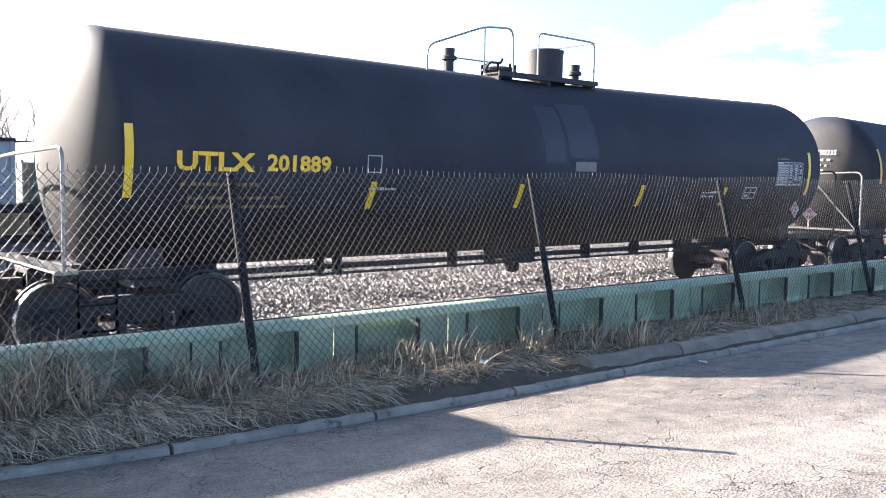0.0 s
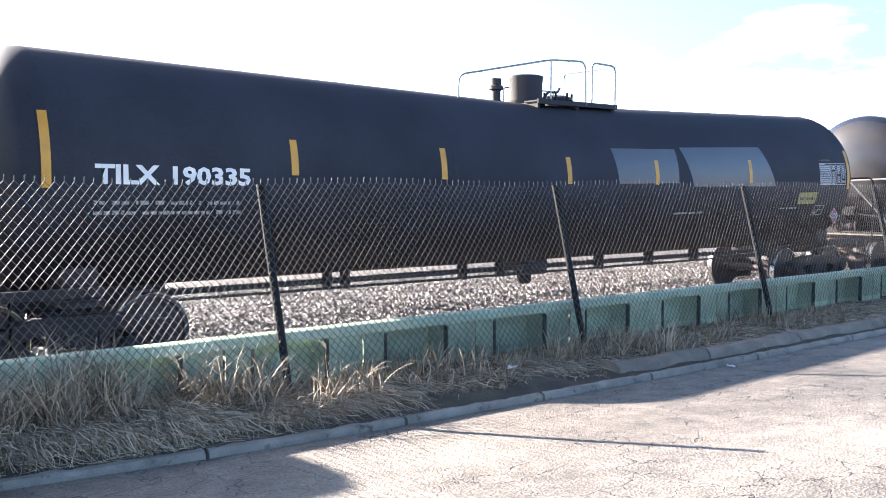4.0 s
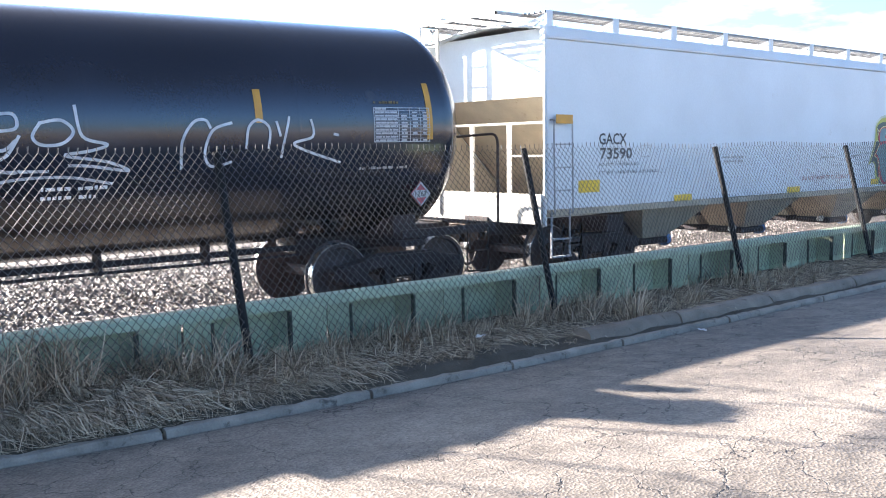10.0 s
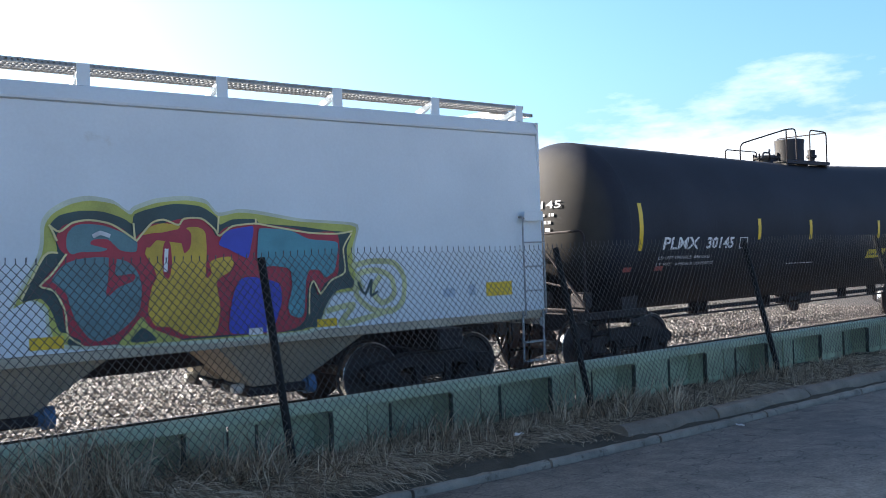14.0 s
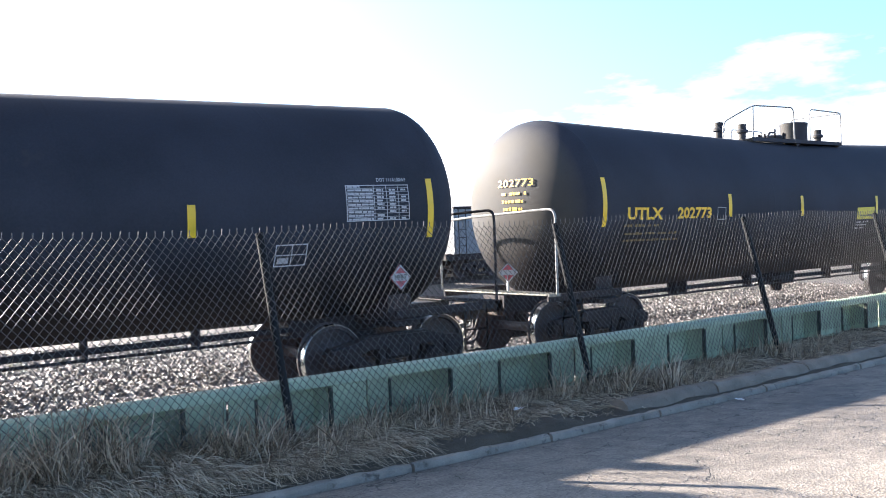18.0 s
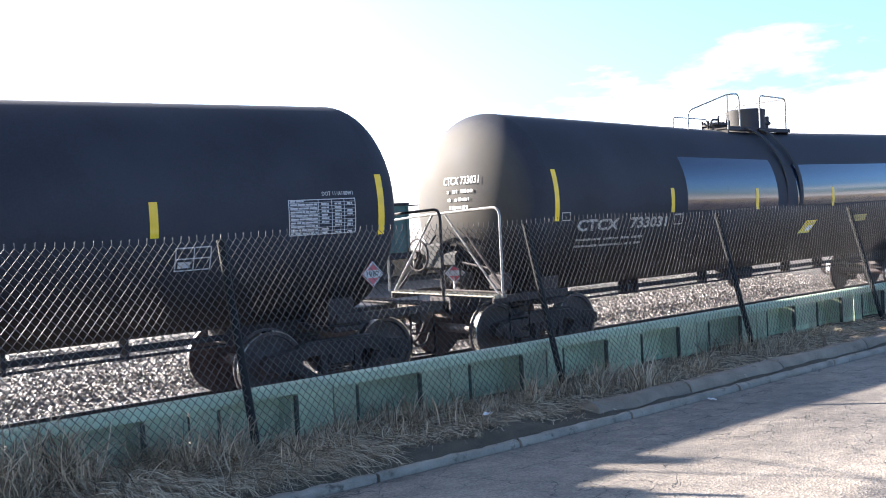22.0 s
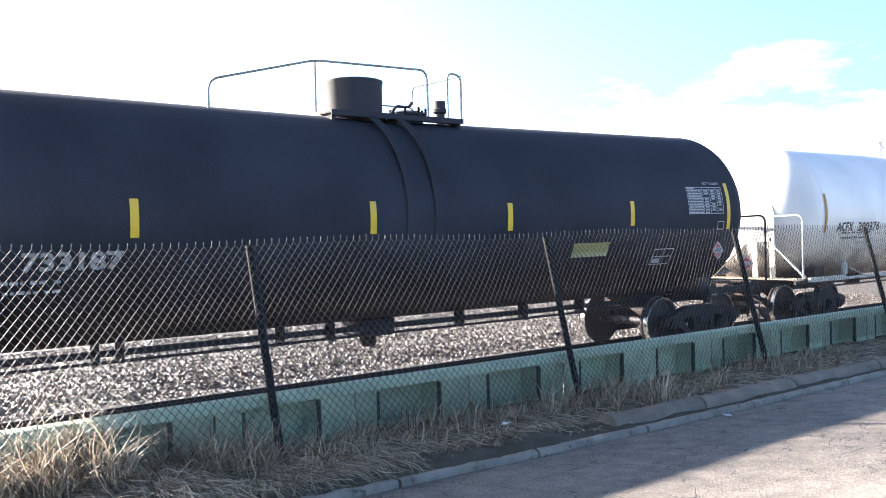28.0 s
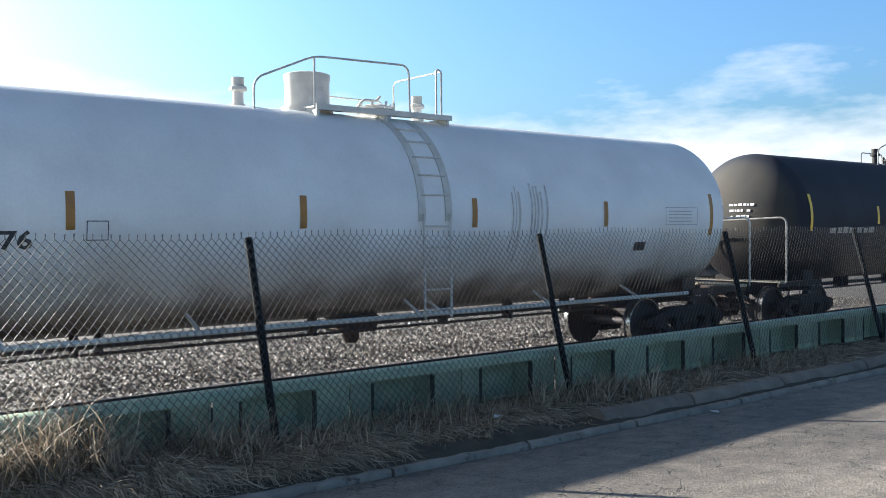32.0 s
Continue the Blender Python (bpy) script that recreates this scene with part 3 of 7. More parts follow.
def stones(name, count, x0, x1, y0, y1, size, seed):
    rng = np.random.default_rng(seed)
    base = np.array([(1, 0, 0), (-1, 0, 0), (0, 1, 0), (0, -1, 0), (0, 0, 1), (0, 0, -1)], float)
    tri = np.array([(0, 2, 4), (2, 1, 4), (1, 3, 4), (3, 0, 4), (2, 0, 5), (1, 2, 5), (3, 1, 5), (0, 3, 5)])
    x = rng.uniform(x0, x1, count)
    y = y0 + (y1 - y0) * rng.uniform(0, 1, count) ** 1.25
    z = np.array([ballast_height(a, b) for a, b in zip(x, y)])
    r = size * rng.uniform(0.6, 1.35, (count, 1, 1))
    shape = base[None] * rng.uniform(0.65, 1.25, (count, 6, 1)) + rng.normal(0, 0.16, (count, 6, 3))
    q = rng.normal(size=(count, 4))
    q /= np.linalg.norm(q, axis=1, keepdims=True)
    w, a, b, c = q.T
    rot = np.stack([np.stack([1 - 2 * (b * b + c * c), 2 * (a * b - c * w), 2 * (a * c + b * w)], 1),
                    np.stack([2 * (a * b + c * w), 1 - 2 * (a * a + c * c), 2 * (b * c - a * w)], 1),
                    np.stack([2 * (a * c - b * w), 2 * (b * c + a * w), 1 - 2 * (a * a + b * b)], 1)], 1)
    v = np.einsum("nij,nkj->nki", rot, shape) * r
    v += np.stack([x, y, z + size * 0.35], 1)[:, None]
    f = tri[None] + (np.arange(count) * 6)[:, None, None]
    me = bpy.data.meshes.new(name)
    me.from_pydata(v.reshape(-1, 3).tolist(), [], f.reshape(-1, 3).tolist())
    me.materials.append(STONE)
    return tagged(new(name, me), "loose crushed grey and brown ballast stones", "gravel", kind="stuff")


stones("ballast_stones", 42000, -1, 30, 0.75, 9.5, 0.034, 4)

# rails and sleepers of the running track and of the siding behind
def rail(name, y, x0, x1):
    prof = [(-0.07, -0.17), (0.07, -0.17), (0.07, -0.155), (0.012, -0.13), (0.012, -0.045), (0.036, -0.035), (0.036, -0.006), (0.028, 0.0), (-0.028, 0.0), (-0.036, -0.006), (-0.036, -0.035), (-0.012, -0.045), (-0.012, -0.13), (-0.07, -0.155)]
    s = Shape()
    n = len(prof)
    s.v = [(x, y + a, b) for x in (x0, x1) for a, b in prof]
    s.f = [(k, (k + 1) % n, n + (k + 1) % n, n + k) for k in range(n)] + [tuple(range(n)), tuple(range(2 * n - 1, n - 1, -1))]
    return solid(name, s, RAIL_STEEL, "rusty steel running rail with a polished head", "rail", "rails", "structure")

SIDING_Y = 20.5
for y in (-0.75, 0.75, SIDING_Y - 0.75, SIDING_Y + 0.75):
    rail("rail", y, -40, 110)
s0 = Shape().box(-0.11, 0.11, -1.3, 1.3, -0.24, -0.155, 0.01).mesh("sleeper", SLEEPER)
for i in range(60):
    ob = tagged(new("sleeper", s0), "weathered dark timber sleeper bedded in ballast", "sleeper", "sleepers of the running track", "structure")
    ob.location = (-4 + 0.56 * i, 0, 0)

# green sheet-pile wall with its cap
wall = thing("wall_green", "low pale green sheet-pile wall with a steel cap", "wall", kind="structure")
cap = Shape()
cap.prism([(-0.075, -0.072), (-0.075, -0.022), (-0.066, -0.007), (-0.05, 0.0), (0.05, 0.0), (0.066, -0.007), (0.075, -0.022), (0.075, -0.072), (0.062, -0.072), (0.062, -0.014), (-0.062, -0.014), (-0.062, -0.072)], 0, 1)
cap.v = [(-14 + (60 + 14) * y, WALL_Y + 0.02 + x, CAP_Z + z) for x, y, z in cap.v]
part("cap", cap, GREEN_CAP, wall, "pale green folded steel cap")
PILE = 1.115
pile = Shape()
zig = [(0.0, -0.03), (0.205, -0.03), (0.235, 0.15), (0.75, 0.15), (0.8, -0.03), (PILE - 0.016, -0.03)]
back = [(x, d + 0.012) for x, d in reversed(zig)]
pile.v = [(x, d, z) for z in (-0.75, 0.0) for x, d in zig + back]
npf = len(zig) * 2
pile.f = [(k, (k + 1) % npf, npf + (k + 1) % npf, npf + k) for k in range(npf)] + [tuple(range(npf - 1, -1, -1)), tuple(range(npf, 2 * npf))]
pile_mesh = pile.mesh("pile", GREEN_WALL, 20)
# dark ribs paint the shade in the corners of the pile recesses
GROOVE_SHADE = surface("dark_groove_shade", (0.03, 0.04, 0.03), 0.8, vary=0.4, scale=8, grain=60, second=(0.05, 0.035, 0.025), spots=0.06)
shade_rib_mesh = Shape().box(-0.012, 0.012, -0.012, 0.03, -0.75, -0.012, 0.006).mesh("interlock", GROOVE_SHADE, 20)
for i in range(-8, 44):
    p = new("pile", pile_mesh)
    p.parent = wall
    p.location = (3.66 + i * PILE, WALL_Y + 0.006 * math.sin(i * 2.3), CAP_Z - 0.078)
    for dx in (0.2, 0.8):
        q = new("interlock", shade_rib_mesh)
        q.parent = wall
        q.location = (3.66 + i * PILE + dx, WALL_Y - 0.03, CAP_Z - 0.078)

# kerb stones
kerb = thing("kerb", "worn pale concrete kerb with open joints", "kerb", kind="structure")
KERB_EDGES = [-14, -11, -8.4, -5.9, -3.4, -1.1, 0.41, 2.01, 3.33, 4.52, 5.7, 7.15, 8.8, 10.6, 12.6, 14.8, 17.2, 20, 22.7, 25.4, 29, 33]
for a, b in zip(KERB_EDGES, KERB_EDGES[1:]):
    s = Shape()
    rows = 18
    ring = [(0.0, -0.2), (0.004, 0.018), (0.016, 0.036), (0.05, 0.042), (0.062, 0.03), (0.062, -0.2)]
    for i in range(rows + 1):
        x = a + 0.012 + (b - a - 0.024) * i / rows
        y = kerb_y(x)
        for d, z in ring:
            s.v.append((x, y + d + 0.009 * noise.noise(Vector((x * 7, z * 9, 1))), ROAD_Z + z + 0.012 * noise.noise(Vector((x * 8, d * 20, 7)))))
    k = len(ring)
    s.f = [(i * k + j, i * k + (j + 1) % k, (i + 1) * k + (j + 1) % k, (i + 1) * k + j) for i in range(rows) for j in range(k)]
    s.f += [tuple(range(k)), tuple(range((rows + 1) * k - 1, rows * k - 1, -1))]
    part("kerb_stone", s, KERB, kerb)

# the taller kerb behind it
for a, b in zip(KERB_EDGES[9:], KERB_EDGES[10:]):
    s = Shape()
    rows, a, b = 8, a + 0.95, b + 0.95
    ring = [(0.13, -0.2), (0.14, 0.04), (0.155, 0.08), (0.19, 0.11), (0.24, 0.12), (0.33, 0.1), (0.33, -0.2)]
    for i in range(rows + 1):
        x = a + 0.01 + (b - a - 0.02) * i / rows
        y = kerb_y(x)
        for d, z in ring:
            s.v.append((x, y + d + 0.03 * noise.noise(Vector((x * 3, z * 9, 11))), ROAD_Z + z + 0.034 * noise.noise(Vector((x * 2.5, d * 9, 17)))))
    k = len(ring)
    s.f = [(i * k + j, i * k + (j + 1) % k, (i + 1) * k + (j + 1) % k, (i + 1) * k + j) for i in range(rows) for j in range(k)]
    s.f += [tuple(range(k)), tuple(range((rows + 1) * k - 1, rows * k - 1, -1))]
    part("kerb_stone", s, KERB_BROWN, kerb, "dirty brown kerb stone")
strip("gutter", xs_road, lambda x: [kerb_y(x) + 0.062, kerb_y(x) + 0.33], lambda x, y, j: ROAD_Z + 0.02, SOIL, "dark soil-filled gap between the kerb stones")

# ---- chain-link fence, leaning back from the road ----
FENCE_Y, FENCE_Z0, FENCE_H, LEAN = -6.0, 0.86, 1.38, 0.27
fence = thing("chain_link_fence", "black chain-link fence leaning back towards the wall", "fence")
POSTS = [2.92 + 2.955 * i for i in range(-4, 12)]


def fence_point(x, h):
    return (x, FENCE_Y + LEAN * h, FENCE_Z0 + h)


post = Shape().tube([fence_point(0, -0.3), fence_point(0, FENCE_H - 0.04)], 0.029, 10)
post_mesh = post.mesh("post", POST_BLACK, 40)
for i, x in enumerate(POSTS):
    p = new("post", post_mesh)
    p.parent = fence
    p.location = (x, 0, 0)
    p.rotation_euler = (0, 0, 0)


def chain_link(x0, x1, pitch=0.029, rise=0.0335, r=0.0025):
    """Zigzag wires hooked into their neighbours, every straight run a four-sided rod, twisted to spikes at the top edge."""
    count, steps = int((x1 - x0) / pitch), int(FENCE_H / rise) - 1
    k = np.arange(count)[:, None]
    j = np.arange(steps + 1)[None, :]
    cx, odd = x0 + k * pitch, (j + k) % 2
    h = 0.01 + j * rise
    bulge = 0.018 * np.sin(cx * 2.13 + 0.7) * np.sin(h * 2.2) + 0.006 * np.sin(cx * 9.1) * np.sin(h * 5)
    x = cx + np.where(odd, pitch * 1.05, -pitch * 0.05) + 0 * h
    y = FENCE_Y - 0.036 + LEAN * h + np.where(odd, 0.0025, -0.0025) + bulge
    z = FENCE_Z0 + h + 0.012 * np.sin(cx * 2.07)
    p = np.stack([x, y, z], 2)
    tip = p[:, -1] + np.stack([0.003 + 0.004 * ((np.arange(count) * 7) % 5 - 2) / 2, np.full(count, 0.004), 0.03 + 0.008 * ((np.arange(count) * 3) % 4) / 3], 1)
    p = np.concatenate([p, tip[:, None]], 1)
    a, b = p[:, :-1].reshape(-1, 3), p[:, 1:].reshape(-1, 3)
    d = (b - a) / np.linalg.norm(b - a, axis=1, keepdims=True)
    u = np.cross(d, (0.0, 1.0, 0.0))
    u /= np.linalg.norm(u, axis=1, keepdims=True)
    w = np.cross(d, u)
    offs = [u * r, w * r, -u * r, -w * r]
    v = np.stack([a + o for o in offs] + [b + o for o in offs], 1)
    q = np.array([(i, (i + 1) % 4, 4 + (i + 1) % 4, 4 + i) for i in range(4)])
    f = q[None] + (np.arange(len(a)) * 8)[:, None, None]
    me = bpy.data.meshes.new("wire_mesh")
    me.from_pydata(v.reshape(-1, 3).tolist(), [], f.reshape(-1, 4).tolist())
    me.materials.append(WIRE)
    me.shade_smooth()
    return me


mesh_ob = new("wire_mesh", chain_link(-1.5, 30.0))
mesh_ob.parent = fence
tagged(mesh_ob, "black diamond wire mesh with twisted top spikes", kind="stuff")

# litter by the kerb
def litter(x, y, z, size, turn):
    s = Shape()
    rng = random.Random(int(x * 100))
    n = 5
    s.v = [(size * (i / n - 0.5), size * 0.6 * (j / n - 0.5), size * 0.16 * rng.random()) for i in range(n + 1) for j in range(n + 1)]
    s.f = [(i * (n + 1) + j, (i + 1) * (n + 1) + j, (i + 1) * (n + 1) + j + 1, i * (n + 1) + j + 1) for i in range(n) for j in range(n)]
    m = pose(x, y, z, 0, 0, turn)
    s.v = [tuple(m @ Vector(p)) for p in s.v]
    return solid("litter", s, LETTER_WHITE, "crumpled scrap of white paper litter by the kerb", "litter")


litter(4.55, -6.5, 0.81, 0.1, 20)
litter(6.62, -7.02, ROAD_Z + 0.004, 0.08, 60)

# ---- the train ----
def tank_size(r):
    """A tank's radius and the height of its middle; all bellies hang equally high."""
    return r, 0.965 + r


R, ZC = tank_size(1.465)
SAG, SAG_HALF = 0.0, 9.0   # how far a funnel-shaped tank dips towards its middle
WHEEL_R, AXLE = 0.47, 0.92   # wheel radius, half the wheelbase of a truck


def dip(x):
    return SAG * max(0.0, 1 - abs(x) / SAG_HALF)


def wrap(x, z, off=0.006):
    """A flat point of a decal (along the car, height) laid on the near side of the tank, by its arc."""
    r = R
    a = (z - ZC) / r
    return (x, -(r + off) * math.cos(a), ZC + (r + off) * math.sin(a) - dip(x) * (a + 1.57) / 3.14)


def flat(x, z, off=0.006):
    """The same for the hopper car's leaning side."""
    return (x, hopper_y(z) - off, z)


def decal(name, polys, material, parent, label="", on=wrap, off=0.006, cut=0.12):
    """Thin painted shapes: each poly is a flat outline of (x, z), cut into short strips so that it follows the curve."""
    bm = bmesh.new()
    for poly in polys:
        vs = [bm.verts.new((x, 0, z)) for x, z in poly]
        try:
            bm.faces.new(vs)
        except ValueError:
            pass
    zs = [p.co.z for p in bm.verts]
    if on is wrap and zs:
        z = math.floor(min(zs) / cut) * cut + cut
        while z < max(zs):
            bmesh.ops.bisect_plane(bm, geom=bm.verts[:] + bm.edges[:] + bm.faces[:], plane_co=(0, 0, z), plane_no=(0, 0, 1))
            z += cut
    for p in bm.verts:
        p.co = on(p.co.x, p.co.z, off)
    bmesh.ops.triangulate(bm, faces=bm.faces[:])
    me = bpy.data.meshes.new(name)
    bm.to_mesh(me)
    bm.free()
    me.materials.append(material)
    if on is wrap:
        me.shade_smooth()
    ob = new(name, me)
    ob.parent = parent
    return tagged(ob, label)


def rect(x0, x1, z0, z1, slant=0.0):
    return [(x0, z0), (x1, z0), (x1 + slant, z1), (x0 + slant, z1)]


def lettering(name, words, x0, x1, z0, z1, material, parent, label="", on=wrap, off=0.007, bold=0.0, italic=0.0):
    """Words fitted into a box on the car's side."""
    cu = bpy.data.curves.new(name, "FONT")
    cu.body, cu.size, cu.resolution_u, cu.offset = words, 1.0, 2, bold
    tmp = bpy.data.objects.new(name, cu)
    scene.collection.objects.link(tmp)
    me = bpy.data.meshes.new_from_object(tmp.evaluated_get(bpy.context.evaluated_depsgraph_get()))
    bpy.data.objects.remove(tmp)
    bpy.data.curves.remove(cu)
    xs, ys = [p.co.x for p in me.vertices], [p.co.y for p in me.vertices]
    a, b, c, d = min(xs), max(xs), min(ys), max(ys)
    for p in me.vertices:
        u, w = (p.co.x - a) / (b - a), (p.co.y - c) / (d - c)
        z = z0 + (z1 - z0) * w
        p.co = on(x0 + (x1 - x0) * u + italic * (z - z0), z, off)
    me.materials.clear()
    me.materials.append(material)
    ob = new(name, me)
    ob.parent = parent
    return tagged(ob, label, kind="stuff" if " " in words else "")


def bars(name, x0, x1, z, h, material, parent, label="", seed=0, on=wrap, off=0.007):
    """A line of small writing that cannot be read."""
    rng = random.Random(seed)
    polys, x = [], x0
    while x < x1:
        w = rng.uniform(0.35, 1.7) * h
        polys.append(rect(x, min(x + w, x1), z, z + h * rng.uniform(0.6, 0.85)))
        x += w + h * rng.choice((0.3, 0.35, 0.4, 1.3))
    return tagged(decal(name, polys, material, parent, label, on, off), label, kind="stuff")


def smooth_line(points, n=6):
    """A hand-drawn curve through the points."""
    out = []
    p = [points[0], *points, points[-1]]
    for a, b, c, d in zip(p, p[1:], p[2:], p[3:]):
        for i in range(n):
            t = i / n
            out.append(tuple(0.5 * (2 * b[k] + (c[k] - a[k]) * t + (2 * a[k] - 5 * b[k] + 4 * c[k] - d[k]) * t * t + (3 * b[k] - a[k] - 3 * c[k] + d[k]) * t ** 3) for k in (0, 1)))
    return out + [points[-1]]


def stroke(points, w):
    """A painted line of some width as quads."""
    out = []
    for (x0, z0), (x1, z1) in zip(points, points[1:]):
        dx, dz = x1 - x0, z1 - z0
        k = math.hypot(dx, dz) or 1
        nx, nz, ex, ez = -dz / k * w / 2, dx / k * w / 2, dx / k * w * 0.3, dz / k * w * 0.3
        out.append([(x0 - ex + nx, z0 - ez + nz), (x0 - ex - nx, z0 - ez - nz), (x1 + ex - nx, z1 + ez - nz), (x1 + ex + nx, z1 + ez + nz)])
    return out


CACHE = {}


def cached(key, make):
    if key not in CACHE:
        CACHE[key] = make()
    return CACHE[key]


# --- trucks ---
def wheelset_mesh():
    s = Shape()
    for side in (-1, 1):
        y = 0.685 * side
        prof = [(y - side * 0.0, WHEEL_R + 0.028), (y + side * 0.03, WHEEL_R + 0.026), (y + side * 0.045, WHEEL_R + 0.003), (y + side * 0.14, WHEEL_R - 0.004)]
        s.lathe(prof + [(y + side * 0.142, WHEEL_R - 0.06), (y + side * 0.1, WHEEL_R - 0.075), (y + side * 0.07, 0.25), (y + side * 0.09, 0.15), (y + side * 0.16, 0.13), (y + side * 0.16, 0.0)][::1], 40, "y")
    s.lathe([(-1.05, 0.075), (1.05, 0.075)], 14, "y")
    return s.mesh("wheelset", WHEEL_STEEL, 30)


def tread_mesh(side):
    s = Shape()
    if side:
        y = 0.685 * side
        ring = [(y + side * 0.047, WHEEL_R + 0.0045), (y + side * 0.142, WHEEL_R - 0.002), (y + side * 0.147, WHEEL_R - 0.008), (y + side * 0.146, WHEEL_R - 0.016)]
        n = 40
        v = [(r * math.sin(k * math.tau / n), a, r * math.cos(k * math.tau / n)) for a, r in ring for k in range(n)]
        f = [(i * n + k, (i + 1) * n + k, (i + 1) * n + (k + 1) % n, i * n + (k + 1) % n) for i in range(3) for k in range(n)]
        s.add(v, f)
    return s.mesh("tread", TREAD_STEEL, 30)


def cap_mesh(side):
    s = Shape()
    for side in (side,):
        s.lathe([(side * 1.0, 0.11), (side * 1.1, 0.11), (side * 1.12, 0.095), (side * 1.125, 0.0)], 16, "y")
        for k in range(3):
            a = k * math.tau / 3
            s.lathe([(side * 1.12, 0.022), (side * 1.14, 0.018), (side * 1.142, 0.0)], 6, "y", (0.06 * math.cos(a), 0, 0.06 * math.sin(a)))
    return s.mesh("bearing_cap", BLACK_IRON, 30)


def side_frame_mesh():
    s = Shape()
    out = [(-1.16, 0.43), (-1.18, 0.56), (-1.08, 0.64), (-0.78, 0.66), (-0.5, 0.76), (0.5, 0.76), (0.78, 0.66), (1.08, 0.64), (1.18, 0.56), (1.16, 0.43),
           (1.02, 0.43), (1.02, 0.53), (0.8, 0.53), (0.8, 0.40), (0.68, 0.36), (0.42, 0.16), (-0.42, 0.16), (-0.68, 0.36), (-0.8, 0.40), (-0.8, 0.53), (-1.02, 0.53), (-1.02, 0.43)]
    holes = [[(-0.64, 0.5), (-0.34, 0.62), (-0.3, 0.3), (-0.38, 0.3)], [(0.64, 0.5), (0.38, 0.3), (0.3, 0.3), (0.34, 0.62)], [(-0.22, 0.27), (-0.22, 0.63), (0.22, 0.63), (0.22, 0.27)]]
    s.prism(out, -0.07, 0.07, holes)
    s.prism([(-1.12, 0.6), (-0.5, 0.73), (0.5, 0.73), (1.12, 0.6), (1.12, 0.57), (-1.12, 0.57)], -0.12, 0.12)
    s.box(-0.42, 0.42, -0.11, 0.11, 0.14, 0.2, 0.02)
    for x in (-AXLE, AXLE):
        s.box(x - 0.13, x + 0.13, -0.1, 0.1, 0.5, 0.62, 0.02)
    return s.mesh("side_frame", BLACK_IRON, 30)


def spring_mesh():
    s = Shape()
    for i in range(3):
        x = (i - 1) * 0.13
        turns = [(x + 0.055 * math.cos(k * 0.9), 0.055 * math.sin(k * 0.9), 0.2 + 0.2 * k / 34) for k in range(35)]
        s.tube(turns, 0.014, 5)
    return s.mesh("spring_nest", RUST_IRON, 40)


def bolster_mesh():
    s = Shape()
    s.box(-0.2, 0.2, -1.1, 1.1, 0.4, 0.62, 0.04)
    s.lathe([(0.6, 0.3), (0.74, 0.28)], 20, "z")
    for y in (-0.72, 0.72):
        for x in (-0.62, 0.62):
            s.box(x - 0.035, x + 0.035, y - 0.08, y + 0.08, 0.3, 0.66, 0.015)
    for x in (-0.5, 0.5):
        s.box(x - 0.06, x + 0.06, -0.8, 0.8, 0.36, 0.46, 0.02)
    return s.mesh("truck_bolster", BLACK_IRON, 30)


WHEELSETS = []


def truck(car, x):
    t = part("truck", cached("bolster", bolster_mesh), None, car, "grimy black cast-steel two-axle truck", at=pose(x, 0, 0))
    for y in (-1.0, 1.0):
        part("side_frame", cached("frame", side_frame_mesh), None, t, at=pose(0, y, 0))
        part("spring_nest", cached("spring", spring_mesh), None, t, at=pose(0, y, 0.03))
    for dx in (-AXLE, AXLE):
        w = part("wheelset", cached("wheels", wheelset_mesh), None, t, "worn steel wheels on an axle", at=pose(dx, 0, WHEEL_R))
        b = None
        for side in (-1, 1):
            part("wheel_tread", cached(("tread", side), lambda: tread_mesh(side)), None, t, "bright polished wheel rim", at=pose(dx, 0, WHEEL_R))
        caps = [part("bearing_cap", cached(("cap", side), lambda: cap_mesh(side)), None, t, at=pose(dx, 0, WHEEL_R)) for side in (-1, 1)]
        WHEELSETS.append((car, dx, (w, *caps)))
    return t


# --- pieces shared by the cars ---
def coupler_mesh():
    s = Shape()
    s.box(-0.1, 0.42, -0.08, 0.08, 0.78, 0.92, 0.02)
    s.prism([(0.38, 0.7), (0.38, 1.0), (0.6, 1.0), (0.68, 0.94), (0.68, 0.76), (0.6, 0.7)], -0.2, 0.06)
    s.box(0.5, 0.72, 0.02, 0.2, 0.72, 0.98, 0.04)
    s.box(-0.08, 0.0, -0.24, 0.24, 0.7, 1.0, 0.02)
    return s.mesh("coupler", RUST_IRON, 30)


def hose_mesh():
    s = Shape()
    s.tube(bend([(0.05, -0.3, 0.8), (0.12, -0.32, 0.55), (0.35, -0.25, 0.32), (0.62, -0.15, 0.36), (0.72, -0.1, 0.5)], 0.15), 0.022, 8)
    s.tube(bend([(0.4, -0.28, 0.98), (0.42, -0.3, 0.6), (0.2, -0.3, 0.62)], 0.1), 0.013, 6)
    return s.mesh("air_hose", BLACK_IRON, 40)


def mirrored(mesh_maker, key, end):
    """The same piece for the other end of the car."""
    me = cached(key, mesh_maker)
    return me, (pose(0, 0, 0) if end > 0 else pose(0, 0, 0, 0, 0, 180))


def ladder_step_mesh(r=0.016):
    s = Shape()
    s.tube(bend([(0, 0, 1.05), (0, 0, 0.42), (0.42, 0, 0.42), (0.42, 0, 1.05)], 0.05), r, 6)
    s.tube([(0, 0, 0.72), (0.42, 0, 0.72)], r * 0.9, 6)
    return s


HEAD_N = 2.05   # how full the dished heads are
HEAD = 0.74      # how deep


